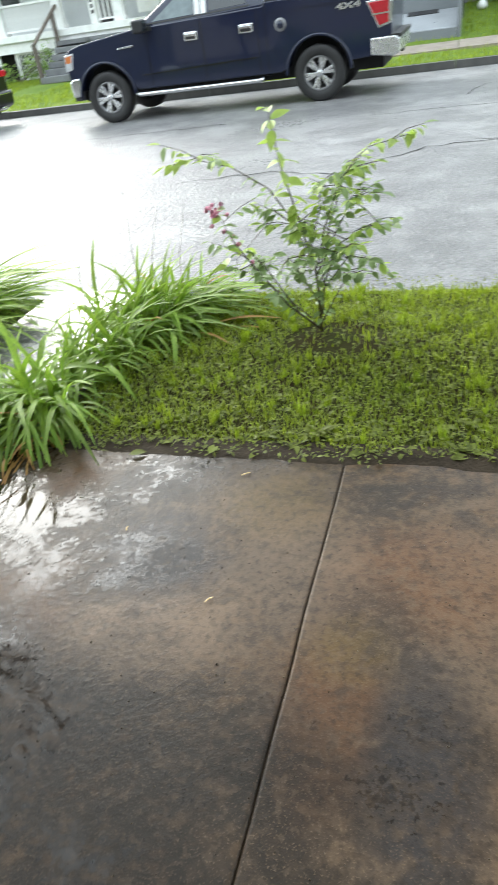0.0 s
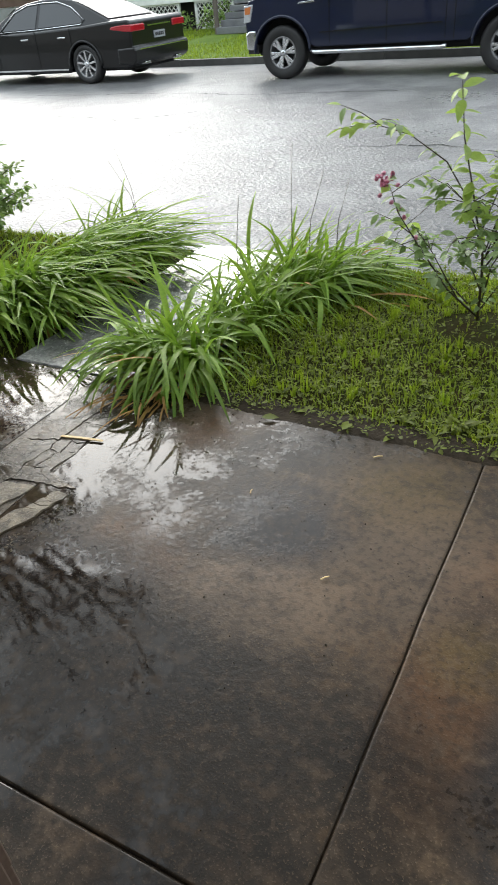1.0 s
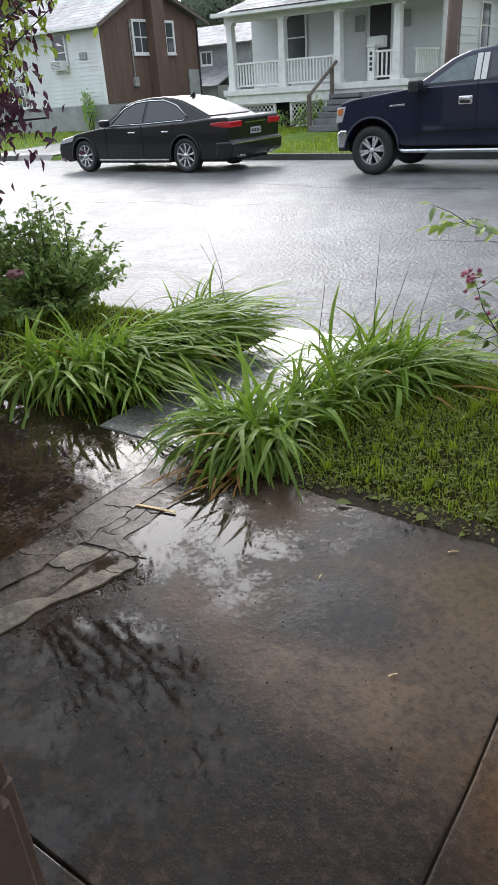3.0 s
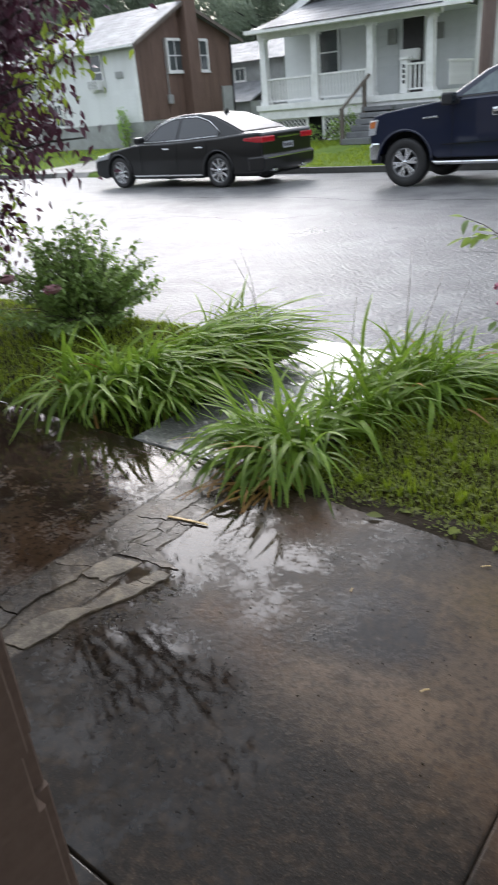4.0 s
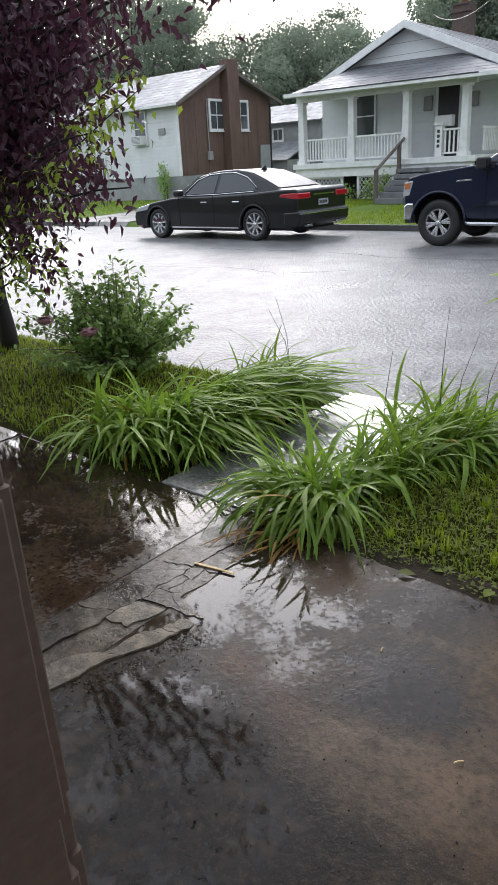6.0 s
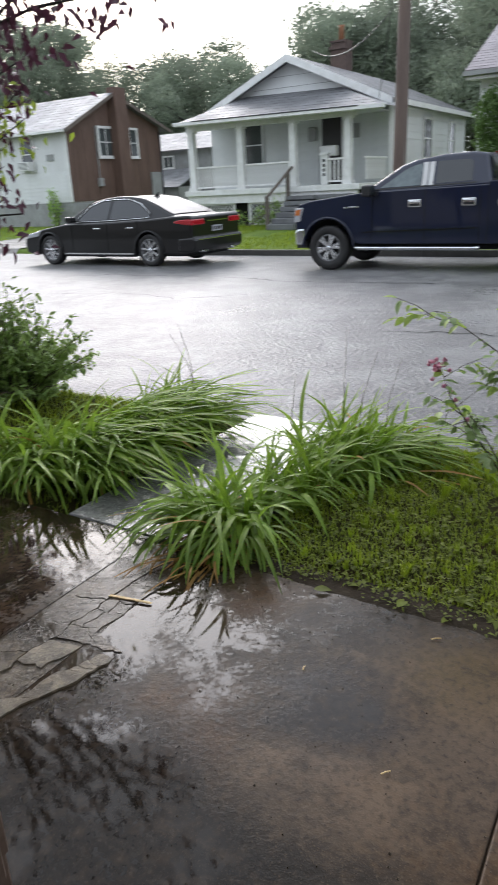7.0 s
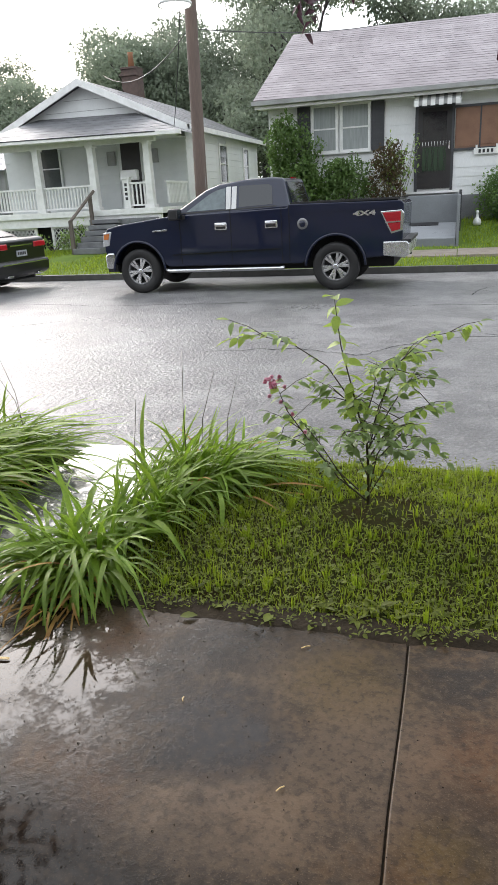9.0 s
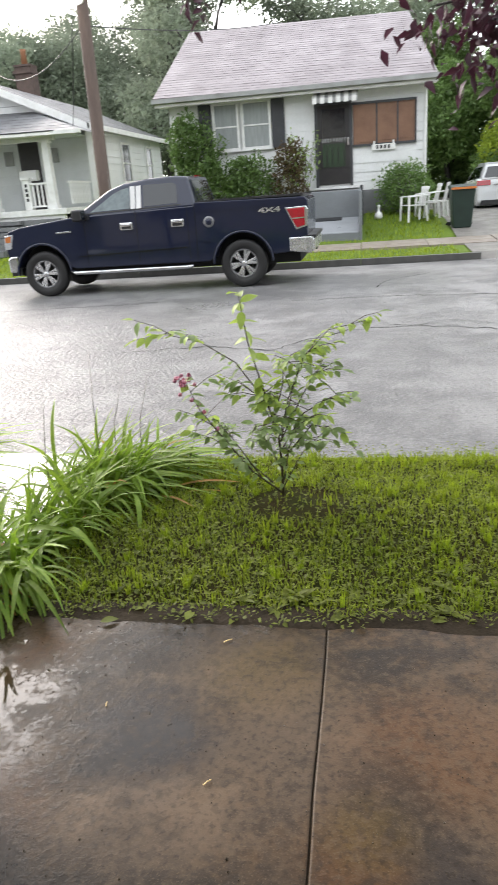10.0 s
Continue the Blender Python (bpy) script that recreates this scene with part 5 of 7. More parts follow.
for x in (2.50, 3.42):
    h = part("door_handle", B(x - 0.115, x + 0.115, -0.012, 0.024, 1.075, 1.205), M["chrome"], tr, "chrome door handle", bevel=0.018, seg=3)
    part("recess", B(x - 0.085, x + 0.085, -0.016, -0.011, 1.10, 1.14), M["blackplastic"], h)
    part("grip", B(x - 0.095, x + 0.095, -0.035, -0.012, 1.15, 1.18), M["chrome"], h, bevel=0.008)
fc = part("fuel_cap", Geo().lathe([(0.0, -0.008), (0.065, -0.008), (0.092, -0.004), (0.098, 0.02)], 24, (3.97, 0.016, 1.125), "y"), M["rimdark"], tr, "round grey fuel cap", True)
part("cap_face", Geo().lathe([(0.0, -0.012), (0.05, -0.012), (0.055, -0.004)], 20, (3.97, 0.012, 1.125), "y"), M["navy"], fc, "", True)
for cx in (F1, F2):
    pts = [(cx + 0.515 * math.cos(radians(a)), 0.012, 0.42 + 0.515 * math.sin(radians(a))) for a in np.linspace(0, 180, 24)]
    part("fender_flare", Geo().tube(pts, 0.022, 8), M["navy"], tr, "", True)
    part("wheel_well", B(cx - 0.48, cx + 0.48, 0.28, W - 0.28, 0.5, 0.9), M["blackvoid"], tr)
part("underbody", B(0.3, 5.5, 0.3, W - 0.3, 0.36, 0.6), M["blackvoid"], tr)
part("side_step", Geo().tube([(1.42, -0.03, 0.42), (1.50, -0.05, 0.40), (3.56, -0.05, 0.40), (3.64, -0.02, 0.42)], 0.034, 10), M["chrome"], tr, "chrome side step bar", True)
wheel(tr, F1, 0.03, HZ, 0.405, 0.245, -1, 6)
wheel(tr, F2, 0.03, HZ, 0.405, 0.245, -1, 6)
wheel(tr, F1, W - 0.03, HZ, 0.405, 0.245, 1, 6)
wheel(tr, F2, W - 0.03, HZ, 0.405, 0.245, 1, 6)
fb_ = part("front_bumper", Geo().prism([(0.19, 0.46), (0.18, 0.70), (0.25, 0.75), (0.38, 0.75), (0.38, 0.52), (0.31, 0.45)], 0.005, W - 0.005), M["chrome"], tr, "chrome front bumper", bevel=0.03)
part("valance", B(0.2, 0.4, 0.05, W - 0.05, 0.40, 0.53), M["blackplastic"], fb_)
rb = part("rear_bumper", Geo().prism([(5.34, 0.56), (5.34, 0.79), (5.72, 0.79), (5.77, 0.75), (5.77, 0.56), (5.68, 0.52)], -0.005, W + 0.005), M["alloy"], tr, "silver rear bumper", bevel=0.02)
part("bumper_pad", B(5.62, 5.79, 0.01, W - 0.01, 0.76, 0.81), M["blackplastic"], rb)
part("hitch", B(5.4, 5.75, 0.9, 1.1, 0.5, 0.6), M["blackplastic"], rb)
hl = part("headlight", Geo().prism([(0.16, 0.86), (0.19, 1.11), (0.36, 1.13), (0.29, 0.88)], 0.006, 0.3), M["lens"], tr, "clear headlight with an amber corner", bevel=0.015)
part("turn_lens", Geo().prism([(0.20, 0.99), (0.205, 1.08), (0.32, 1.10), (0.29, 0.99)], -0.002, 0.02), M["amber"], hl)
part("headlight", Geo().prism([(0.16, 0.86), (0.19, 1.11), (0.36, 1.13), (0.29, 0.88)], W - 0.3, W - 0.006), M["lens"], tr, bevel=0.015)
part("grille", B(0.165, 0.22, 0.32, W - 0.32, 0.80, 1.14), M["chrome"], tr, bevel=0.02)
tl = part("tail_light", Geo().prism([(5.285, 1.270), (5.635, 1.285), (5.670, 1.235), (5.655, 0.955), (5.465, 0.905)], -0.004, 0.22), M["chrome"], tr, "red tail light in a chrome surround", bevel=0.012)
part("lens", Geo().prism([(5.315, 1.247), (5.620, 1.260), (5.615, 0.975), (5.475, 0.940)], -0.012, 0.1), M["redlens"], tl, bevel=0.01)
part("chrome_bar", Geo().prism([(5.365, 1.080), (5.375, 1.100), (5.645, 1.110), (5.645, 1.090)], -0.018, 0.05), M["chrome"], tl)
part("tail_light", B(5.45, 5.62, W - 0.2, W - 0.01, 0.95, 1.28), M["redlens"], tr, bevel=0.012)
mi = part("side_mirror", B(1.62, 1.80, -0.27, -0.02, 1.28, 1.47), M["blackplastic"], tr, "black side mirror", bevel=0.035, seg=3)
part("mirror_arm", B(1.76, 1.84, -0.06, 0.1, 1.29, 1.36), M["blackplastic"], mi)
part("mirror_face", B(1.795, 1.806, -0.25, -0.06, 1.31, 1.45), M["autoglass"], mi)
part("badge", Geo().prism([(1.18, 1.09), (1.2, 1.115), (1.47, 1.13), (1.47, 1.10)], 0.004, 0.024), M["chrome"], tr, "small chrome badge", bevel=0.004)
part("marker", B(4.42, 4.56, 0.004, 0.03, 0.93, 0.945), M["alloy"], tr)
# the lettering on the bed side
tx = bpy.data.curves.new("lettering", "FONT")
tx.body, tx.size, tx.extrude = "4X4", 0.135, 0.004
tx.offset = 0.006
tob = new("lettering", tx)
dg = bpy.context.evaluated_depsgraph_get()
lm = bpy.data.meshes.new_from_object(tob.evaluated_get(dg))
bpy.data.objects.remove(tob)
lm.materials.clear()
lm.materials.append(M["alloy"])
le = part("lettering", lm, None, tr, "silver 4X4 lettering")
le.matrix_basis = Matrix.Translation((4.84, 0.012, 1.215)) @ Euler((radians(90), radians(-1), 0)).to_matrix().to_4x4() @ Matrix.Diagonal((1.6, 0.78, 1, 1))
# seat and wheel seen as a pale shape is left to the glass; rear-view cargo lamp
part("cargo_lamp", B(3.6, 3.64, 0.85, 1.12, 1.885, 1.905), M["redlens"], cb)

# sedan
SW = 1.88
sz = road_z(13.6)
sd_ = thing("sedan", "black four-door sedan parked at the kerb, wet", "car", (-13.86, 13.40, sz))
S1, S2, SR = 0.87, 3.905, 0.345


def soff(z):
    return 0.02


def sgoff(z):
    return 0.085 + max(0, z - 0.93) * 0.5


sb = [(0.02, 0.30), (0.0, 0.50), (0.05, 0.63), (0.22, 0.73), (0.7, 0.83), (1.40, 0.925), (2.6, 0.945), (3.9, 0.99), (4.6, 1.04), (5.02, 1.05), (5.09, 1.0), (5.08, 0.62), (5.11, 0.55), (5.06, 0.30), (4.9, 0.24)]
sb += [(S2 + 0.385 * math.cos(radians(a)), 0.345 + 0.385 * math.sin(radians(a))) for a in np.linspace(-14, 194, 17)]
sb += [(S2 - 0.48, 0.20), (S1 + 0.48, 0.20)]
sb += [(S1 + 0.385 * math.cos(radians(a)), 0.345 + 0.385 * math.sin(radians(a))) for a in np.linspace(-14, 194, 17)]
sb += [(0.3, 0.22)]
sbd = part("body", shell(sb, soff, SW), M["blackpaint"], sd_, bevel=0.06, seg=4)
scab = [(1.32, 0.90), (1.75, 1.18), (2.10, 1.36), (2.4, 1.435), (2.8, 1.475), (3.2, 1.475), (3.55, 1.43), (4.0, 1.27), (4.62, 1.02), (4.62, 0.95), (1.4, 0.88)]
sc = part("cabin", shell(scab, sgoff, SW), M["blackpaint"], sd_, bevel=0.045, seg=4)
part("windscreen", Geo().add([(1.40, 0.13, 0.965), (2.06, 0.3, 1.352), (2.06, SW - 0.3, 1.352), (1.40, SW - 0.13, 0.965)], [(0, 1, 2, 3)]), M["autoglass"], sc)
part("rear_window", Geo().add([(3.60, 0.36, 1.427), (4.02, 0.28, 1.279), (4.50, 0.19, 1.085), (4.50, SW - 0.19, 1.085), (4.02, SW - 0.28, 1.279), (3.60, SW - 0.36, 1.427)], [(0, 1, 4, 5), (1, 2, 3, 4)]), M["rearglass"], sc, "sky-bright rear window")
for wd in (None, SW):
    part("front_window", panel([(1.78, 0.985), (2.12, 1.27), (2.42, 1.365), (2.70, 1.385), (2.68, 1.0)], sgoff, 0.005, 0.01, wd), M["autoglass"], sc)
    part("rear_side_window", panel([(2.76, 1.005), (2.78, 1.39), (3.2, 1.385), (3.55, 1.29), (3.88, 1.09), (3.84, 1.04)], sgoff, 0.005, 0.01, wd), M["autoglass"], sc)
    tp = [(1.70, 0.965), (2.08, 1.285), (2.42, 1.392), (2.8, 1.415), (3.22, 1.41), (3.58, 1.31), (3.93, 1.09), (3.85, 1.02), (2.7, 0.975)]
    pts = [(x, (sgoff(z) - 0.008) if wd is None else SW - sgoff(z) + 0.008, z) for x, z in tp + tp[:1]]
    part("window_chrome", Geo().tube(pts, 0.011, 6), M["chrome"], sc, "thin chrome window line", True)
for x, z1 in ((1.62, 0.93), (2.72, 0.95), (3.62, 0.97)):
    part("door_seam", B(x - 0.004, x + 0.004, 0.012, 0.026, 0.28, z1), M["blackvoid"], sbd)
for x in (2.45, 3.42):
    part("door_handle", B(x - 0.10, x + 0.10, -0.018, 0.024, 0.80, 0.835), M["chrome"], sd_, bevel=0.012)
part("sill_trim", B(1.35, 3.45, 0.004, 0.03, 0.255, 0.285), M["chrome"], sd_, "chrome sill strip")
for cx in (S1, S2):
    pts = [(cx + 0.40 * math.cos(radians(a)), 0.014, 0.345 + 0.40 * math.sin(radians(a))) for a in np.linspace(-5, 185, 24)]
    part("arch_lip", Geo().tube(pts, 0.022, 8), M["blackpaint"], sd_, "", True)
    part("wheel_well", B(cx - 0.36, cx + 0.36, 0.26, SW - 0.26, 0.35, 0.7), M["blackvoid"], sd_)
part("underbody", B(0.3, 4.9, 0.25, SW - 0.25, 0.2, 0.4), M["blackvoid"], sd_)
for cx in (S1, S2):
    wheel(sd_, cx, 0.02, SR, 0.345, 0.245, -1, 9, False, 0.22)
    wheel(sd_, cx, SW - 0.02, SR, 0.345, 0.245, 1, 9, False, 0.22)
for y0, y1 in ((0.0, 0.46), (SW - 0.46, SW)):
    part("tail_light", Geo().prism([(4.60, 0.895), (4.66, 0.95), (4.95, 0.975), (5.106, 0.965), (5.112, 0.845), (4.95, 0.85)], y0 + (0.012 if y0 == 0 else 0), y1 - (0.012 if y0 else 0)), M["redlens"], sd_, "red tail light", bevel=0.02)
part("boot_trim", B(5.085, 5.112, 0.55, SW - 0.55, 0.90, 0.925), M["chrome"], sd_)
pl = part("number_plate", B(5.085, 5.104, 0.76, 1.12, 0.69, 0.81), M["plate"], sd_, "pale number plate with plain bars")
for i in range(5):
    part("plate_bar", B(5.104, 5.108, 0.79 + i * 0.06, 0.83 + i * 0.06, 0.72, 0.78), M["letter"], pl)
part("rear_bumper", Geo().prism([(4.72, 0.32), (4.72, 0.58), (5.12, 0.60), (5.15, 0.54), (5.13, 0.36), (5.06, 0.30)], 0.005, SW - 0.005), M["blackpaint"], sd_, bevel=0.03, seg=3)
part("bumper_trim", B(5.13, 5.152, 0.15, SW - 0.15, 0.545, 0.56), M["chrome"], sd_)
for y in (0.3, SW - 0.48):
    part("exhaust", B(5.0, 5.14, y, y + 0.18, 0.285, 0.34), M["chrome"], sd_, bevel=0.02)
part("side_mirror", B(1.60, 1.80, -0.14, 0.05, 0.96, 1.09), M["blackpaint"], sd_, bevel=0.04, seg=3)
part("headlight", Geo().prism([(0.03, 0.60), (0.2, 0.72), (0.62, 0.80), (0.5, 0.66)], 0.008, 0.35), M["lens"], sd_, bevel=0.02)
part("grille", B(-0.015, 0.05, 0.6, SW - 0.6, 0.38, 0.66), M["chrome"], sd_, bevel=0.02)
part("antenna_fin", Geo().prism([(3.42, 1.44), (3.55, 1.53), (3.58, 1.43)], SW / 2 - 0.02, SW / 2 + 0.02), M["blackpaint"], sc)

# white hatchback in the right-hand drive, tail to the street
uz = ground_z(4.0, 25) + 0.06
su = thing("hatchback", "white hatchback parked in a drive, tail to street", "car", (3.5, 29.2, uz), -90)
UW = 1.8
U1, U2 = 0.85, 3.5


def ugoff(z):
    return 0.09 + max(0, z - 0.95) * 0.4


ub = [(0.02, 0.35), (0.0, 0.6), (0.3, 0.82), (1.2, 0.98), (4.2, 1.08), (4.32, 1.02), (4.36, 0.7), (4.38, 0.4), (4.2, 0.28)]
ub += [(U2 + 0.38 * math.cos(radians(a)), 0.345 + 0.38 * math.sin(radians(a))) for a in np.linspace(-10, 190, 13)]
ub += [(U2 - 0.45, 0.24), (U1 + 0.45, 0.24)] + [(U1 + 0.38 * math.cos(radians(a)), 0.345 + 0.38 * math.sin(radians(a))) for a in np.linspace(-10, 190, 13)] + [(0.3, 0.25)]
ubd = part("body", shell(ub, soff, UW), M["silverpaint"], su, bevel=0.06, seg=3)
uc = part("cabin", shell([(1.1, 0.95), (1.95, 1.45), (2.5, 1.56), (3.6, 1.55), (4.0, 1.47), (4.3, 1.05)], ugoff, UW), M["silverpaint"], su, bevel=0.05, seg=3)
part("rear_window", Geo().add([(4.04, 0.36, 1.42), (4.275, 0.24, 1.12), (4.275, UW - 0.24, 1.12), (4.04, UW - 0.36, 1.42)], [(0, 1, 2, 3)]), M["autoglass"], uc)
part("side_window", panel([(1.5, 1.02), (2.1, 1.40), (3.6, 1.44), (3.9, 1.12)], ugoff, 0.006, 0.012), M["autoglass"], uc)
for y0, y1 in ((0.0, 0.42), (UW - 0.42, UW)):
    part("tail_light", Geo().prism([(4.05, 0.92), (4.1, 1.03), (4.345, 1.03), (4.37, 0.88)], y0 + (0.01 if y0 == 0 else 0), y1 - (0.01 if y0 else 0)), M["redlens"], su, "red tail light", bevel=0.015)
part("boot_trim", B(4.35, 4.385, 0.5, UW - 0.5, 0.88, 0.91), M["chrome"], su)
part("number_plate", B(4.36, 4.385, 0.65, 1.15, 0.66, 0.8), M["plate"], su)
part("lower_bumper", B(4.2, 4.40, 0.15, UW - 0.15, 0.3, 0.45), M["blackplastic"], su, bevel=0.02)
for cx in (U1, U2):
    wheel(su, cx, 0.02, 0.335, 0.335, 0.22, -1, 5, True, 0.2)
    wheel(su, cx, UW - 0.02, 0.335, 0.335, 0.22, 1, 5, True, 0.2)

# ---------------------------------------------------------------- yard things by the right-hand house
def plastic_chair():
    c = thing("plastic_chair", "white moulded plastic garden chair on the lawn", "chair", group="garden chairs")
    part("seat", Geo().prism([(-0.24, 0.40), (-0.24, 0.43), (0.22, 0.41), (0.22, 0.38)], -0.23, 0.23, "y"), M["whiteplastic"], c, bevel=0.012)
    bk = part("backrest", Geo().prism([(0.19, 0.40), (0.30, 0.82), (0.32, 0.82), (0.22, 0.40)], -0.21, -0.13), M["whiteplastic"], c, bevel=0.006)
    for y in (-0.07, 0.03, 0.13):
        part("slat", Geo().prism([(0.19, 0.40), (0.30, 0.80), (0.32, 0.80), (0.22, 0.40)], y, y + 0.07), M["whiteplastic"], bk)
    part("top_rail", Geo().prism([(0.29, 0.78), (0.31, 0.86), (0.34, 0.85), (0.32, 0.77)], -0.23, 0.23), M["whiteplastic"], bk, bevel=0.01)
    for sx, sy in ((-0.24, -0.24), (-0.24, 0.24), (0.24, -0.24), (0.24, 0.24)):
        part("leg", Geo().tube([(sx * 1.1, sy * 1.1, 0), (sx * 0.95, sy, 0.4)] if sx > 0 else [(sx * 1.1, sy * 1.12, 0), (sx, sy * 1.05, 0.62)], [0.028, 0.034], 8), M["whiteplastic"], c)
    for sy in (-0.25, 0.25):
        part("armrest", Geo().prism([(-0.28, 0.61), (-0.28, 0.635), (0.27, 0.66), (0.27, 0.63)], sy - 0.03, sy + 0.03), M["whiteplastic"], c, bevel=0.008)
    return c


ch0 = plastic_chair()
ch0.matrix_basis = pose(1.36, 20.8, ground_z(1.36, 20.8) + 0.0, 0, 0, 20)
copy_thing(ch0, pose(1.95, 21.1, ground_z(1.95, 21.1) + 0.02, 0, 0, -15))
copy_thing(ch0, pose(1.72, 21.0, ground_z(1.72, 21.0) + 0.0, 0, 0, 8))
bn = thing("wheelie_bin", "dark green wheeled rubbish bin beside the drive", "bin", (2.5, 20.3, ground_z(2.5, 20.3) + 0.02))
part("bin_body", Geo().add([(-0.22, -0.25, 0.06), (0.22, -0.25, 0.06), (0.22, 0.25, 0.06), (-0.22, 0.25, 0.06), (-0.29, -0.35, 1.0), (0.29, -0.35, 1.0), (0.29, 0.33, 1.0), (-0.29, 0.33, 1.0)],
                           [(3, 2, 1, 0), (4, 5, 6, 7), (0, 1, 5, 4), (1, 2, 6, 5), (2, 3, 7, 6), (3, 0, 4, 7)]), M["binplastic"], bn, bevel=0.03)
part("lid", Geo().prism([(-0.38, 1.0), (-0.38, 1.04), (0.0, 1.10), (0.36, 1.07), (0.36, 1.0)], -0.31, 0.31, "x"), M["binplastic"], bn, bevel=0.015)
part("lid_edge", B(-0.30, 0.30, -0.40, -0.375, 0.985, 1.035), M["amber"], bn)
for x in (-0.26, 0.22):
    part("bin_wheel", Geo().lathe([(0.0, 0), (0.1, 0), (0.1, 0.04), (0.0, 0.04)], 16, (x, 0.28, 0.1), "y"), M["tyre"], bn)
gs = Geo().lathe([(0.0, 0.0), (0.12, 0.02), (0.15, 0.12), (0.11, 0.22), (0.05, 0.28), (0.035, 0.40), (0.055, 0.45), (0.045, 0.50), (0.0, 0.52)], 16)
gs.tube([(0, -0.03, 0.455), (0, -0.13, 0.44)], [0.025, 0.008], 8)
gz = ground_z(0.46, 21.3)
go = tagged(part("garden_figurine", gs, M["whiteplastic"], None, smooth=True), "white garden goose figurine standing on the lawn", "figurine")
go.matrix_basis = pose(0.46, 21.3, gz - 0.01) @ Matrix.Diagonal((0.75, 0.75, 0.75, 1))

# ---------------------------------------------------------------- plants
def strap_leaf(length, width, e0, bend, n=9, fold=0.35, twist=0.0):
    """A long strap leaf rising from the origin along +x and arching over."""
    ang, p = radians(e0), Vector((0, 0, 0))
    verts, faces = [], []
    for i in range(n + 1):
        s = i / n
        w = width * (0.65 + 0.35 * math.sin(min(1, s * 1.6) * math.pi / 2)) * (1 - max(0, (s - 0.55) / 0.45) ** 1.8 * 0.93)
        tw = twist * s
        up = Vector((-math.sin(ang), 0, math.cos(ang)))
        side = Vector((0, math.cos(tw), 0)) + up * math.sin(tw)
        verts += [p - side * w, p - up * w * fold, p + side * w]
        ang -= radians(bend) / n * (0.4 + 1.4 * s if s < 0.75 else 0.7)
        p = p + Vector((math.cos(ang), 0, math.sin(ang))) * length / n
    for i in range(n):
        a = i * 3
        faces += [(a, a + 1, a + 4, a + 3), (a + 1, a + 2, a + 5, a + 4)]
    return verts, faces


vr = random.Random(11)
LILY = []
for k in range(16):
    up = k < 5
    v, f = strap_leaf(vr.uniform(0.48, 0.70), vr.uniform(0.0085, 0.0135), vr.uniform(72, 86) if up else vr.uniform(48, 74), vr.uniform(45, 85) if up else vr.uniform(95, 150), twist=vr.uniform(-0.5, 0.5))
    LILY.append((flat_mesh("leaf", v, f, M["lily"], True), flat_mesh("leaf", v, f, M["dryleaf"], True)))

fr = random.Random(31)
for k in range(8):
    v, f = strap_leaf(fr.uniform(0.62, 0.85), fr.uniform(0.009, 0.0135), fr.uniform(26, 46), fr.uniform(35, 62), twist=fr.uniform(-0.5, 0.5))
    LILY.append((flat_mesh("leaf", v, f, M["lily"], True), flat_mesh("leaf", v, f, M["dryleaf"], True)))


def lily_clump(cx, cy, z, n, radius, lean_az, lean, scale, label, upright=0.3, dry=0.05, spread=180, beaten=0.0):
    c = thing("daylily", label, "plant", (cx, cy, z), group="daylilies by the walk")
    for i in range(n):
        a = vr.uniform(0, 2 * math.pi)
        r = radius * math.sqrt(vr.random())
        az = lean_az + vr.gauss(0, spread) if vr.random() < lean else vr.uniform(-180, 180)
        k = vr.randrange(5) if vr.random() < upright else vr.randrange(5, 16)
        if fr.random() < beaten:
            k, az = fr.randrange(16, 24), lean_az + fr.gauss(0, 20)
            scale_ = scale * 1.06
        else:
            scale_ = scale
        isdry = vr.random() < dry
        ob = part("leaf", LILY[k][1 if isdry else 0], None, c)
        s = scale_ * vr.uniform(0.7, 1.12) * (0.8 if isdry else 1)
        ob.matrix_basis = pose(r * math.cos(a), r * math.sin(a), -0.01, vr.uniform(-14, 14), vr.uniform(-8, 14) + (18 if isdry else 0), az) @ Matrix.Diagonal((s, s * vr.uniform(0.9, 1.25), s, 1))
    return c


lily_clump(-1.52, 3.62, 0.0, 270, 0.17, -100, 0.58, 0.97, "arching green daylily clump spilling onto wet paving", 0.18, 0.08, 55)
lily_clump(-1.49, 3.40, 0.0, 40, 0.14, -95, 1.0, 0.62, "withered orange daylily leaves at the clump base", 0.0, 1.0, 42, 0.5)
lily_clump(-1.42, 4.05, 0.0, 120, 0.18, 10, 0.5, 0.9, "dense upright daylily clump beside the walk", 0.35, 0.05, 60)
lily_clump(-1.38, 4.55, 0.0, 250, 0.22, -5, 0.6, 0.95, "wind-swept daylily clump with upright leaves", 0.40, 0.03, 50, 0.15)
lily_clump(-1.28, 4.82, 0.0, 130, 0.2, -12, 0.85, 0.85, "flattened daylily leaves lying over the grass", 0.16, 0.06, 35, 0.45)
lily_clump(-1.18, 4.5, 0.0, 34, 0.2, -15, 1.0, 0.72, "yellowed daylily leaves lying flat on the grass", 0.0, 1.0, 30, 0.9)
lily_clump(-3.0, 3.84, 0.0, 310, 0.28, -30, 0.7, 1.0, "arching daylily clump at the paving edge", 0.2, 0.04, 50, 0.3)
lily_clump(-2.9, 4.25, 0.02, 260, 0.32, -8, 0.85, 0.98, "daylily clump beaten flat across the walk by rain", 0.05, 0.04, 22, 0.7)
lily_clump(-2.85, 4.72, 0.02, 280, 0.32, 0, 0.85, 0.95, "daylily leaves swept over the walk edge", 0.06, 0.04, 22, 0.75)
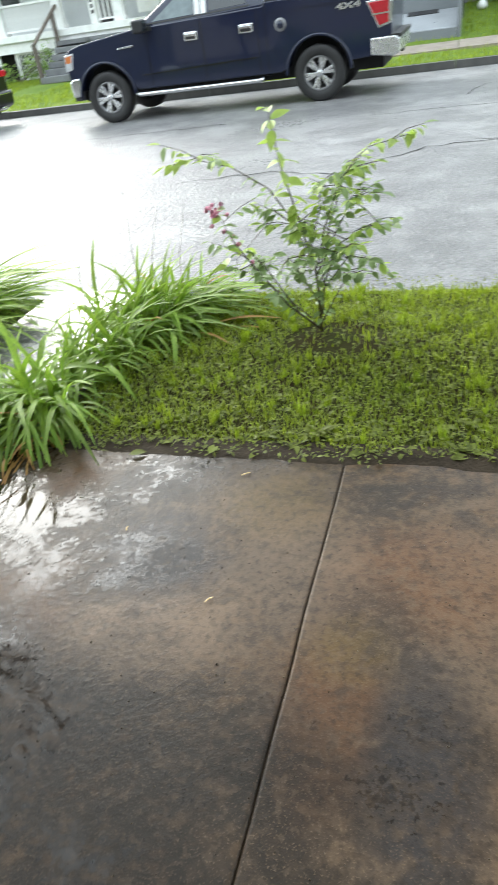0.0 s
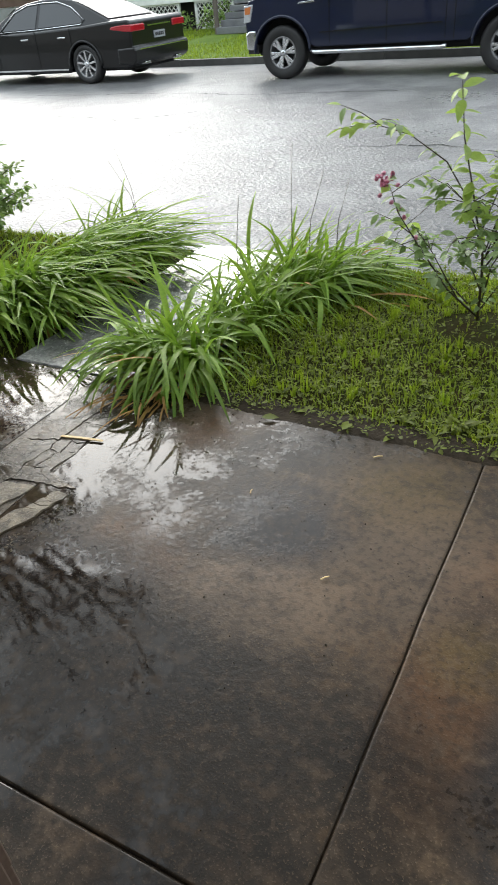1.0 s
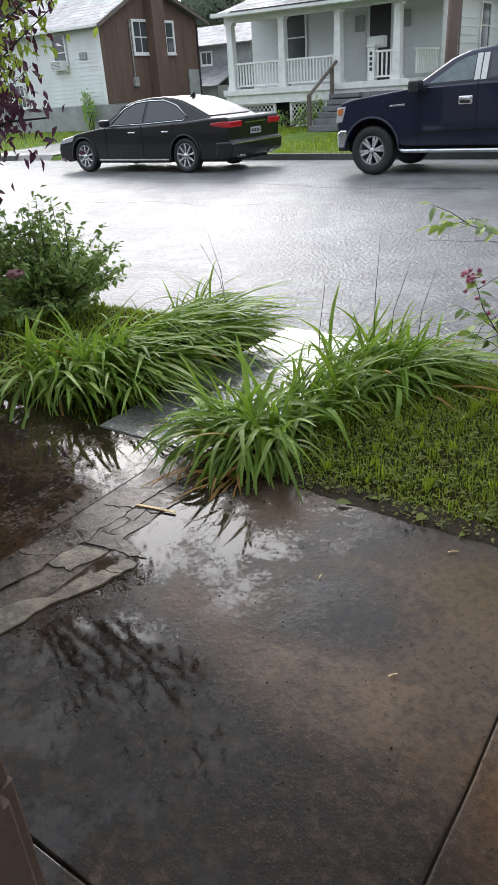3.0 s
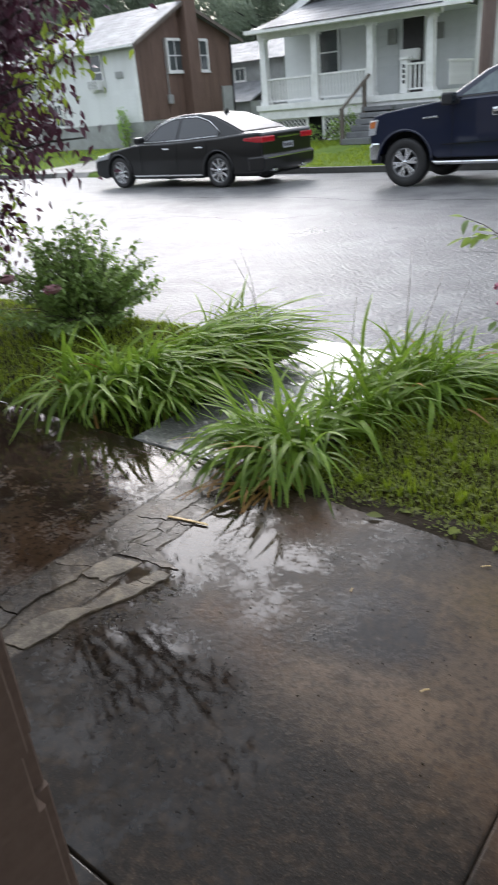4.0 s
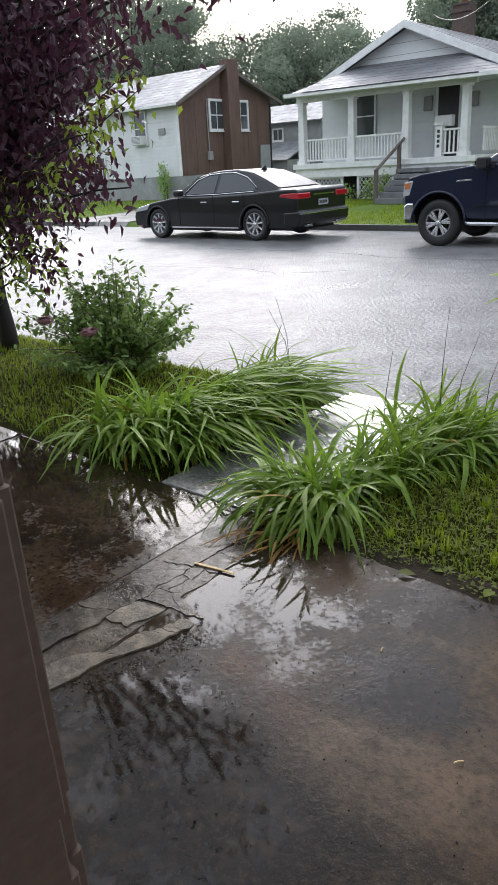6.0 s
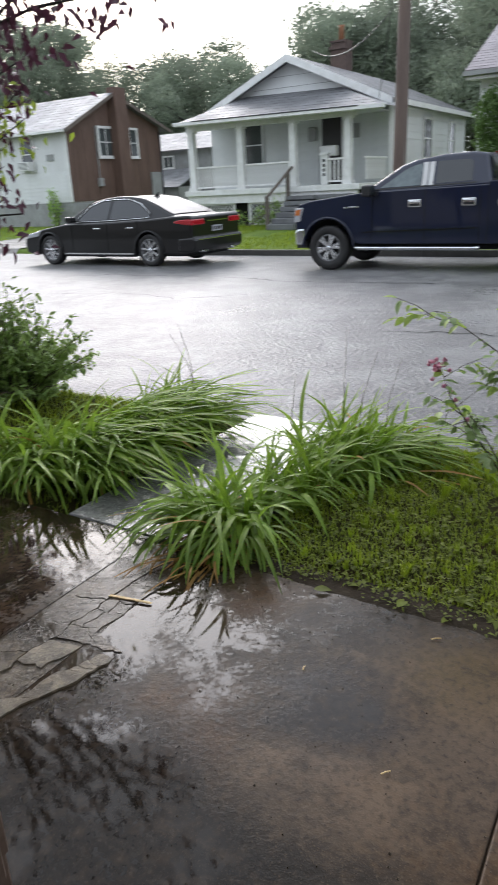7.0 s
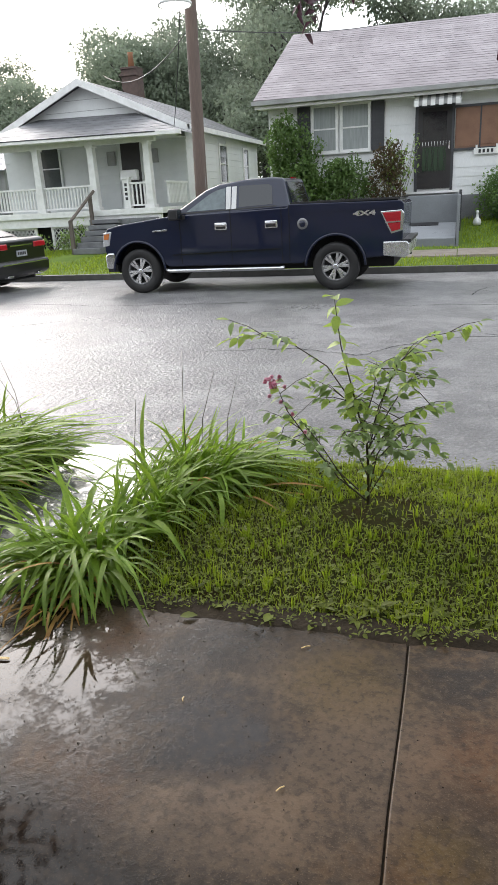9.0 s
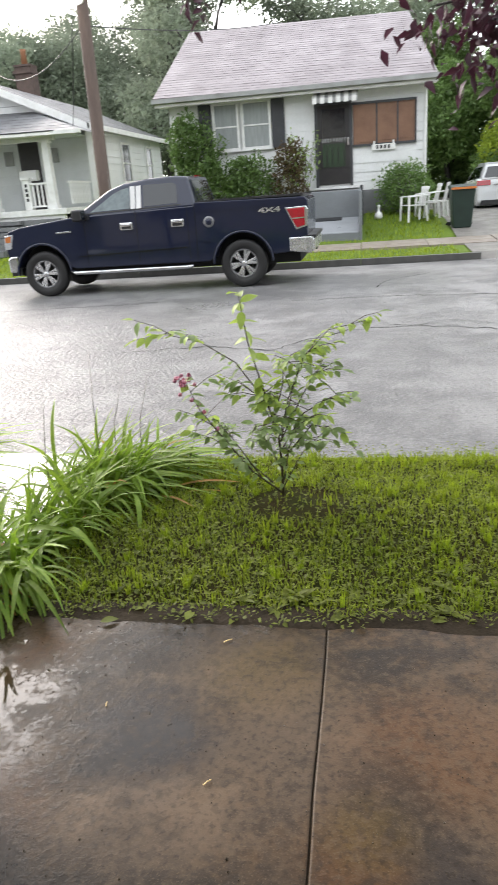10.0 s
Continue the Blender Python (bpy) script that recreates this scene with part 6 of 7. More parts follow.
lily_clump(-2.62, 3.98, 0.0, 90, 0.16, -25, 0.9, 0.8, "daylily leaves drooping over the walk corner", 0.05, 0.06, 30, 0.6)
lily_clump(-2.92, 5.0, 0.0, 90, 0.2, 5, 0.6, 0.8, "small upright daylily clump near the street", 0.4, 0.02, 45)
for x, y, h, d in ((-1.38, 4.6, 0.78, 0.03), (-1.3, 4.6, 0.66, 0.12), (-2.75, 5.1, 0.62, -0.12), (-2.7, 5.05, 0.55, -0.2), (-1.5, 4.2, 0.62, 0.05), (-0.95, 4.8, 0.5, 0.3), (-1.2, 4.75, 0.6, 0.1)):
    ss = tagged(part("flower_stalk", Geo().tube([(x, y, 0), (x + d * 0.3, y, h * 0.6), (x + d, y, h)], [0.0028, 0.002, 0.0012], 5), M["twig"]), "bare thin daylily flower stalk", "stalk", "daylilies by the walk")


def leaf_shape(length, width, droop=0.2):
    """A pointed oval leaf along +x."""
    prof = [(0, 0.05), (0.2, 0.7), (0.45, 1.0), (0.7, 0.75), (0.9, 0.28), (1.0, 0.0)]
    verts, faces = [], []
    for s, w in prof:
        z = -droop * length * s * s
        verts += [(s * length, -w * width / 2, z + w * width * 0.12), (s * length, 0, z), (s * length, w * width / 2, z + w * width * 0.12)]
    for i in range(len(prof) - 1):
        a = i * 3
        faces += [(a, a + 1, a + 4, a + 3), (a + 1, a + 2, a + 5, a + 4)]
    return verts, faces


def scatter(items, places):
    """Joins copies of (verts, faces) at the given matrices into plain lists."""
    V, F = [], []
    arrs = [(np.array(v), f) for v, f in items]
    for k, m in places:
        v, f = arrs[k]
        a = np.array(m)
        o = len(V)
        V += (v @ a[:3, :3].T + a[:3, 3]).tolist()
        F += [tuple(i + o for i in q) for q in f]
    return V, F


# sapling with compound leaves in front of the street
SX, SY = -0.34, 4.40
sap = thing("shrub", "young leafy shrub with thin brown stems in the grass", "shrub", (SX, SY, 0.045))
BR = [
    [(0, 0, 0), (0, 0, 0.2), (-0.01, 0, 0.34), (-0.05, 0, 0.48), (-0.08, 0.01, 0.6), (-0.13, 0, 0.8), (-0.16, 0, 1.03)],
    [(-0.07, 0, 0.52), (-0.2, 0.02, 0.70), (-0.36, 0, 0.81), (-0.54, 0.02, 0.85), (-0.72, 0.03, 0.82)],
    [(0, 0, 0.33), (0.05, 0, 0.52), (0.13, 0, 0.72), (0.25, 0.02, 0.84), (0.42, 0, 0.88)],
    [(0, 0, 0.25), (0.12, -0.02, 0.45), (0.25, 0, 0.52), (0.38, 0, 0.51)],
    [(0.02, 0, 0.22), (0.16, -0.05, 0.40), (0.28, -0.06, 0.38), (0.37, -0.06, 0.27)],
    [(0, 0, 0.02), (-0.15, 0, 0.14), (-0.3, 0, 0.34), (-0.4, 0, 0.48), (-0.46, 0.02, 0.62)],
    [(-0.1, 0, 0.1), (-0.25, 0.05, 0.3), (-0.37, 0.06, 0.44)],
    [(-0.05, 0, 0.08), (-0.2, 0.04, 0.2), (-0.35, 0.05, 0.3), (-0.46, 0.05, 0.34)],
    [(0.01, 0, 0.1), (0.05, -0.08, 0.3), (0.12, -0.14, 0.44), (0.2, -0.18, 0.5)],
    [(0, 0, 0.15), (-0.05, -0.1, 0.33), (-0.1, -0.16, 0.45)],
    [(0.0, 0.02, 0.3), (0.05, 0.12, 0.5), (0.1, 0.18, 0.64), (0.14, 0.2, 0.76)],
    [(-0.03, 0, 0.4), (0.02, 0.05, 0.58), (0.03, 0.04, 0.72)],
    [(0.0, 0, 0.05), (0.1, 0.05, 0.22), (0.22, 0.08, 0.33)],
    [(0.0, 0, 0.3), (0.09, 0.03, 0.48), (0.17, 0.05, 0.62), (0.27, 0.05, 0.68)],
    [(-0.02, 0, 0.36), (-0.1, 0.04, 0.52), (-0.2, 0.06, 0.6), (-0.27, 0.06, 0.58)],
]
SL = [leaf_shape(1, 0.5, 0.25), leaf_shape(1, 0.44, 0.45), leaf_shape(1, 0.55, 0.1)]
SLM = [(flat_mesh("leaf", *q, M["rose_leaf"], True), flat_mesh("leaf", *q, M["young_leaf"], True)) for q in SL]
for bi, br in enumerate(BR):
    pts = [Vector(p) for p in br]
    r0 = 0.008 if bi == 0 else 0.0055 if bi == 5 else 0.004
    part("stem", Geo().tube(pts, [r0 * (1 - 0.75 * i / (len(pts) - 1)) for i in range(len(pts))], 6), M["twig"], sap, "", True)
    total = sum((b - a).length for a, b in zip(pts, pts[1:]))
    n = int(total / (0.04 if bi == 1 else 0.032))
    for i in range(2, n + 1):
        t = i / n * (len(pts) - 1)
        k = min(int(t), len(pts) - 2)
        p = pts[k].lerp(pts[k + 1], t - k)
        d = (pts[k + 1] - pts[k]).normalized()
        young = (bi in (0, 1, 2, 11) and i / n > 0.4) or vr.random() < 0.12
        for sgn in (-1, 1):
            if vr.random() < 0.26:
                continue
            steep = abs(d.z) > 0.85
            az = i * 97 + 90 * sgn + vr.uniform(-30, 30) if steep else math.degrees(math.atan2(d.y, d.x)) + sgn * vr.uniform(25, 85) + vr.uniform(-25, 25)
            L = vr.uniform(0.055, 0.085) * (1.35 if bi == 0 and i / n > 0.5 else 0.95 if young else 0.8)
            ob = part("leaf", SLM[vr.randrange(3)][1 if young else 0], None, sap)
            ob.matrix_basis = pose(p.x, p.y, p.z, vr.uniform(-42, 42), vr.uniform(-30, 30), az) @ Matrix.Diagonal((L, L, L, 1))


for bi, br in enumerate(BR):
    pts = [Vector(q) for q in br]
    for k in range(5 if bi in (0, 2, 3, 8, 10, 11, 13) else 3):
        t = vr.uniform(0.25, 0.95 if bi else 0.6) * (len(pts) - 1)
        i0 = min(int(t), len(pts) - 2)
        s0 = pts[i0].lerp(pts[i0 + 1], t - i0)
        az, ln = vr.uniform(0, 6.28), vr.uniform(0.07, 0.19)
        e0 = s0 + Vector((math.cos(az) * ln, math.sin(az) * ln, ln * vr.uniform(-0.2, 0.6)))
        part("twig", Geo().tube([s0, s0.lerp(e0, 0.5) + Vector((0, 0, 0.012)), e0], [0.0028, 0.002, 0.0012], 4), M["twig"], sap)
        for q in range(7):
            f = 0.3 + 0.7 * q / 6
            pp0 = s0.lerp(e0, f)
            L = vr.uniform(0.04, 0.075)
            ob = part("leaf", SLM[vr.randrange(3)][1 if (s0.z > 0.45 and vr.random() < 0.6) else 0], None, sap)
            ob.matrix_basis = pose(pp0.x, pp0.y, pp0.z, vr.uniform(-25, 25), vr.uniform(-15, 30), math.degrees(az) + (vr.uniform(30, 80) * (1 if q % 2 else -1) if q < 6 else 0)) @ Matrix.Diagonal((L, L, L, 1))


def blossom(n, r, material, size=0.018):
    V, F = [], []
    for i in range(n):
        d = Vector((vr.gauss(0, 1), vr.gauss(0, 1), vr.gauss(0, 1))).normalized() * r * vr.uniform(0.6, 1)
        q = d.to_track_quat("Z", "Y").to_matrix()
        o = len(V)
        V += [tuple(d + q @ Vector(c) * size) for c in ((-1, -0.6, 0), (0, -1, 0.3), (1, -0.5, 0), (0.8, 0.7, 0.2), (-0.7, 0.9, 0))]
        F.append((o, o + 1, o + 2, o + 3, o + 4))
    return flat_mesh("flower", V, F, material)


fl = [blossom(9, 0.010, M["pink"], 0.007) for _ in range(3)]
heads = [(-0.46 + vr.gauss(0, 0.024), vr.gauss(0, 0.02), 0.62 + vr.gauss(0, 0.024)) for _ in range(17)] + [(-0.40, 0.02, 0.49), (-0.31, 0.0, 0.37), (-0.42, -0.03, 0.53), (-0.38, 0.03, 0.45)]
for x, y, z in heads:
    ob = part("flower", fl[vr.randrange(3)], None, sap, "small pink flower head")
    ob.matrix_basis = pose(x, y, z)

# leafy bush with faded pink heads by the tree
bush = thing("flowering_bush", "leafy green bush with faded pink flower heads", "bush", (-4.2, 4.7, 0.03))
st_ = Geo()
pl_ = []
for i in range(100):
    az, el = vr.uniform(0, 360), vr.uniform(18, 86)
    L = vr.uniform(0.44, 0.84)
    d = Vector((math.cos(radians(az)) * math.cos(radians(el)), math.sin(radians(az)) * math.cos(radians(el)), math.sin(radians(el))))
    e = d * L + Vector((0, 0, -0.08 * (1 - d.z)))
    b0 = Vector((vr.uniform(-0.22, 0.22), vr.uniform(-0.15, 0.15), 0))
    st_.tube([b0, b0 + d * L * 0.5 + Vector((0, 0, 0.03)), b0 + e], [0.006, 0.004, 0.002], 4)
    for j in range(78):
        s = vr.uniform(0.3, 1.05)
        p = b0 + e * s
        l_ = vr.uniform(0.035, 0.065)
        pl_.append((vr.randrange(3), pose(p.x + vr.gauss(0, 0.02), p.y + vr.gauss(0, 0.02), p.z + vr.gauss(0, 0.02), vr.uniform(-50, 50), vr.uniform(-40, 50), vr.uniform(0, 360)) @ Matrix.Diagonal((l_, l_, l_, 1))))
part("stem", st_, M["twig"], bush)
tagged(part("foliage", flat_mesh("foliage", *scatter(SL, pl_), M["bush_leaf"], True), None, bush), kind="stuff")
for x, y, z in ((-0.16, -0.5, 0.47), (0.3, -0.46, 0.42)):
    ob = part("flower_head", blossom(60, 0.055, M["dustypink"], 0.016), None, bush, "faded pink flower head")
    ob.matrix_basis = pose(x, y, z, 0, 0, 0) @ Matrix.Diagonal((1.2, 1.2, 0.65, 1))


def limb(g, p0, p1, r0, r1, wob=0.06, n=5, sides=7):
    p0, p1 = Vector(p0), Vector(p1)
    pts = [p0.lerp(p1, i / n) + (Vector((vr.gauss(0, wob), vr.gauss(0, wob), vr.gauss(0, wob * 0.5))) if 0 < i < n else Vector()) for i in range(n + 1)]
    g.tube(pts, [r0 + (r1 - r0) * i / n for i in range(n + 1)], sides)
    return pts


def small_leaf(width, droop):
    """A cheaper pointed leaf: two halves folded along the midrib."""
    prof = [(0, 0.05), (0.4, 1.0), (0.8, 0.5), (1.0, 0.0)]
    v = [q for s, w in prof for q in ((s, -w * width / 2, -droop * s * s + w * width * 0.14), (s, 0, -droop * s * s), (s, w * width / 2, -droop * s * s + w * width * 0.14))]
    return v, [q for i in range(3) for q in ((3 * i, 3 * i + 1, 3 * i + 4, 3 * i + 3), (3 * i + 1, 3 * i + 2, 3 * i + 5, 3 * i + 4))]


PL = [small_leaf(0.55, 0.3), small_leaf(0.5, 0.5)]


def spray(places, pts, count, spread, size, rng=vr, hang=0.0):
    for j in range(count):
        t = rng.random() ** 0.8 * (len(pts) - 1)
        k = min(int(t), len(pts) - 2)
        p = pts[k].lerp(pts[k + 1], t - k)
        l_ = rng.uniform(*size)
        places.append((rng.randrange(2), pose(p.x + rng.gauss(0, spread), p.y + rng.gauss(0, spread), p.z + rng.gauss(0, spread) - hang * rng.random(), rng.uniform(-60, 60), rng.uniform(-20, 80), rng.uniform(0, 360)) @ Matrix.Diagonal((l_, l_, l_, 1))))


# purple-leaved plum tree on the verge
pt = thing("purple_tree", "purple-leaved ornamental plum tree with dark trunk", "tree")
tg = Geo()
main = limb(tg, (-5.65, 4.62, -0.05), (-5.78, 4.66, 1.25), 0.085, 0.06, 0.012)
TOP = Vector((-5.78, 4.66, 1.2))
pp, yl = [], []
for i in range(40):
    az, el = vr.uniform(0, 360), vr.uniform(24, 85)
    L = vr.uniform(0.9, 2.4) if el > 40 else vr.uniform(0.6, 1.25)
    d = Vector((math.cos(radians(az)) * math.cos(radians(el)), math.sin(radians(az)) * math.cos(radians(el)), math.sin(radians(el))))
    s = TOP + Vector((0, 0, vr.uniform(-0.25, 0.5)))
    pts = limb(tg, s, s + d * L, 0.026, 0.005, 0.05, 5, 5)
    spray(pp, pts[1:], int(185 * L / 1.4), 0.17, (0.06, 0.10), hang=0.12)
    for j in range(4):
        q = pts[vr.randrange(2, 6)]
        e = q + Vector((vr.gauss(0, 0.35), vr.gauss(0, 0.35), vr.gauss(-0.05, 0.25)))
        tp_ = limb(tg, q, e, 0.008, 0.002, 0.02, 3, 4)
        spray(pp, tp_, 30, 0.09, (0.06, 0.10), hang=0.1)
# long limb that reaches over the street
for a, b in (((-5.7, 4.6, 1.9), (-3.45, 4.5, 2.25)), ((-5.7, 4.6, 2.2), (-3.1, 4.7, 2.75)), ((-5.7, 4.6, 1.6), (-3.75, 4.4, 1.75)), ((-5.7, 4.6, 2.4), (-2.6, 4.8, 2.62)), ((-5.75, 4.6, 1.4), (-3.6, 4.5, 1.40)),
             ((-5.75, 4.6, 1.3), (-4.5, 4.3, 1.2)), ((-5.75, 4.6, 1.2), (-4.9, 4.6, 0.85)), ((-5.75, 4.6, 1.7), (-4.1, 4.8, 2.1)), ((-5.75, 4.6, 1.8), (-4.2, 4.3, 2.5)), ((-5.75, 4.6, 1.5), (-4.4, 4.6, 1.65))):
    pts = limb(tg, a, b, 0.025, 0.005, 0.06, 7, 5)
    spray(pp, pts[2:], 210 if b[2] > 1.9 or b[0] < -4.3 else 85, 0.13, (0.055, 0.095), hang=0.1)
for a, b in (((-5.5, 4.5, 1.2), (-3.2, 4.3, 1.93)), ((-5.5, 4.5, 1.3), (-3.13, 4.25, 2.08)), ((-5.5, 4.5, 0.7), (-4.3, 4.2, 1.15)), ((-5.6, 4.5, 0.5), (-4.75, 4.3, 1.5)), ((-5.6, 4.5, 0.4), (-5.1, 4.3, 1.25)), ((-5.6, 4.5, 0.5), (-4.6, 4.4, 0.95)), ((-5.5, 4.5, 0.9), (-4.05, 4.3, 1.6))):
    pts = limb(tg, a, b, 0.010, 0.003, 0.03, 6, 5)
    spray(yl, pts[4:] if b[0] > -4.2 else pts[2:], 80, 0.075 if b[0] > -4.2 else 0.12, (0.04, 0.065), hang=0.12)
# the upper crown, out of sight but mirrored in the wet paving
for i in range(10):
    q0 = Vector((-5.75, 4.66, vr.uniform(2.2, 3.4)))
    q1 = Vector((vr.uniform(-5.6, -1.3), vr.uniform(4.0, 6.6), vr.uniform(4.0, 6.6)))
    pts = limb(tg, q0, q1, 0.04, 0.008, 0.12, 6, 5)
    spray(pp, [q for q in pts if q.z > 3.3 or q.x < -5.2], 120, 0.34, (0.08, 0.13), hang=0.1)
part("trunk", tg, M["bark"], pt, "", True)
tagged(part("crown", flat_mesh("crown", *scatter(PL, pp), M["purple_leaf"], True), None, pt, "dense dark purple leaves"), kind="stuff")
tagged(part("young_foliage", flat_mesh("young_foliage", *scatter(PL, yl), M["yellow_leaf"], True), None, pt, "yellow-green leaves on young shoots"), kind="stuff")
# second purple tree, whose limbs hang into view
p2 = thing("purple_tree", "purple-leaved tree limb hanging over the street verge", "tree")
tg, pp = Geo(), []
limb(tg, (3.2, 4.9, -0.05), (3.0, 4.9, 2.4), 0.09, 0.06, 0.02)
for a, b, c in (((2.8, 4.9, 2.5), (0.42, 5.0, 2.26), 700), ((2.8, 4.9, 2.3), (0.6, 4.9, 2.15), 600), ((2.6, 4.9, 2.5), (0.9, 5.2, 2.7), 300), ((1.6, 5.0, 2.65), (-0.75, 5.0, 2.62), 24), ((3.0, 4.9, 2.4), (2.6, 4.6, 3.6), 200)):
    pts = limb(tg, a, b, 0.03, 0.006, 0.04, 7, 5)
    spray(pp, pts[2:] if c > 100 else pts[1:], c, 0.11 if c > 100 else 0.05, (0.05, 0.085), hang=0.16)
pts = limb(tg, (-0.72, 5.0, 2.62), (-0.70, 5.0, 2.34), 0.004, 0.002, 0.02, 3, 4)
spray(pp, pts[1:], 20, 0.03, (0.05, 0.085), hang=0.03)
# the high crown over the verge, out of sight, added to darken the paving that mirrors it
for i in range(22):
    q0 = Vector((2.9, 4.9, vr.uniform(2.4, 3.6)))
    q1 = Vector((vr.uniform(-2.9, 2.0) if i % 2 else vr.uniform(-1.5, 3.5), vr.uniform(4.6, 6.8), vr.uniform(4.8, 6.6)))
    pts = limb(tg, q0, q1, 0.03, 0.006, 0.12, 6, 5)
    spray(pp, pts[2:], 150, 0.32, (0.08, 0.13), hang=0.1)
# more unseen limbs straight overhead, added to dim the paving below
for i in range(30):
    q0 = Vector((2.9, 4.9, vr.uniform(2.8, 4.0)))
    q1 = Vector((vr.uniform(-3.2, 1.8), vr.uniform(2.9, 5.6), vr.uniform(5.6, 7.2)))
    pts = limb(tg, q0, q1, 0.03, 0.006, 0.12, 6, 5)
    spray(pp, [q for q in pts if q.z > 4.2], 230, 0.4, (0.09, 0.14), hang=0.1)
part("trunk", tg, M["bark"], p2, "", True)
tagged(part("crown", flat_mesh("crown", *scatter(PL, pp), M["purple_leaf"], True), None, p2), kind="stuff")

# ---------------------------------------------------------------- grass
gr = np.random.RandomState(4)


def blades(n, xs, ys, length, width, keep=None, lean=0.5):
    x, y = gr.uniform(xs[0], xs[1], n), gr.uniform(ys[0], ys[1], n)
    if keep is not None:
        m = np.array([keep(a, b) for a, b in zip(x, y)])
        x, y = x[m], y[m]
    V, F = [], []
    for a, b in zip(x, y):
        z = ground_z(a, b) - 0.004
        L, w = gr.uniform(*length), gr.uniform(*width)
        az = gr.uniform(0, 2 * math.pi)
        tl = gr.uniform(0.05, lean)
        c, s = math.cos(az), math.sin(az)
        o = len(V)
        mx, mz, ex, ez = L * 0.45 * math.sin(tl * 0.6), L * 0.5, L * math.sin(tl * 1.3), L * math.cos(tl * 1.3)
        V += [(a - s * w, b + c * w, z), (a + s * w, b - c * w, z), (a + c * mx - s * w * 0.8, b + s * mx + c * w * 0.8, z + mz), (a + c * mx + s * w * 0.8, b + s * mx - c * w * 0.8, z + mz), (a + c * ex, b + s * ex, z + ez)]
        F += [(o, o + 1, o + 3, o + 2), (o + 2, o + 3, o + 4)]
    return V, F


def tufts(n, xs, ys, count, length, width, keep):
    """Single clumps of broader blades that fan out from one root."""
    V, F = [], []
    for k in range(n):
        x, y = gr.uniform(*xs), gr.uniform(*ys)
        if not keep(x, y):
            continue
        z, big = ground_z(x, y) - 0.004, gr.uniform(0.6, 1.15)
        for j in range(gr.randint(*count)):
            az, tl = gr.uniform(0, 6.283), abs(gr.normal(0.12, 0.22))
            L, w = gr.uniform(*length) * big, gr.uniform(*width)
            c, s = math.cos(az), math.sin(az)
            a, b = x + c * gr.uniform(0, 0.018), y + s * gr.uniform(0, 0.018)
            o, mx, ex = len(V), L * 0.5 * math.sin(tl * 0.7), L * math.sin(tl * 1.4)
            face = gr.uniform(0, 6.283)
            u, v = math.cos(face) * w, math.sin(face) * w
            V += [(a - u, b - v, z), (a + u, b + v, z), (a + c * mx - u, b + s * mx - v, z + L * 0.55), (a + c * mx + u, b + s * mx + v, z + L * 0.55), (a + c * ex, b + s * ex, z + L * math.cos(tl * 1.4))]
            F += [(o, o + 1, o + 3, o + 2), (o + 2, o + 3, o + 4)]
    return V, F


def patchy(a, b):
    d = math.hypot((a - SX - 0.08) / 1.3, b - SY + 0.08)
    n_ = noise.noise((a * 2.2, b * 2.2, 1)) + 0.5 * noise.noise((a * 7, b * 7, 4))
    return n_ > -0.74 and (d > 0.20 or gr.rand() < 0.12) and not (-2.45 < a < -1.45)


def tufty(a, b):
    return noise.noise((a * 5.5, b * 5.5, 9)) > 0.12 and patchy(a, b)


lawn = thing("lawn_near", "damp mown grass with taller tufts and weeds", "grass", kind="stuff")
for nm, args in (("grass", (36000, (-1.45, 2.2), (3.40, 5.26), (0.02, 0.055), (0.0016, 0.0032), patchy, 1.0)), ("grass", (5000, (-1.45, 2.2), (4.3, 5.24), (0.05, 0.10), (0.0025, 0.0042), tufty, 0.55)),
                 ("grass", (15000, (-8.2, -2.45), (3.45, 5.26), (0.03, 0.07), (0.0025, 0.0045), patchy, 0.8)), ("grass", (4000, (-8.2, -2.45), (3.45, 5.22), (0.05, 0.09), (0.002, 0.0038), tufty, 0.55))):
    part(nm, flat_mesh(nm, *blades(*args), M["grass"]), None, lawn)
part("tuft", flat_mesh("tuft", *tufts(330, (-1.3, 2.2), (3.45, 5.2), (4, 16), (0.04, 0.095), (0.0016, 0.0034), patchy), M["tuft"]), None, lawn, "bright upright grass tufts")
part("tuft", flat_mesh("tuft", *tufts(160, (-8.2, -2.5), (3.5, 5.2), (8, 18), (0.05, 0.10), (0.0024, 0.0042), patchy), M["tuft"]), None, lawn)
WS = [leaf_shape(1, 0.62, 0.15), leaf_shape(1, 0.4, 0.35)]
pl_ = []
for i in range(17000):
    a, b = gr.uniform(-1.45, 2.2), gr.uniform(3.31, 5.22)
    if b < 3.355 + 0.06 * noise.noise((a * 5, 0.5, 2)):
        continue
    if not patchy(a, b) and gr.rand() < 0.6:
        continue
    if gr.rand() > lerp(b, [3.36, 3.7, 4.4, 5.3], [1, 0.9, 0.55, 0.35]):
        continue
    l_ = gr.uniform(0.010, 0.028)
    pl_.append((gr.randint(2), pose(a, b, max(0.004, ground_z(a, b)) + gr.uniform(0.003, 0.03), gr.uniform(-30, 30), gr.uniform(-35, 15), gr.uniform(0, 360)) @ Matrix.Diagonal((l_, l_, l_, 1))))
for i in range(8000):
    a, b = gr.uniform(-8.0, -2.5), gr.uniform(3.44, 5.2)
    l_ = gr.uniform(0.012, 0.032)
    pl_.append((gr.randint(2), pose(a, b, ground_z(a, b) + gr.uniform(0.003, 0.03), gr.uniform(-30, 30), gr.uniform(-35, 15), gr.uniform(0, 360)) @ Matrix.Diagonal((l_, l_, l_, 1))))
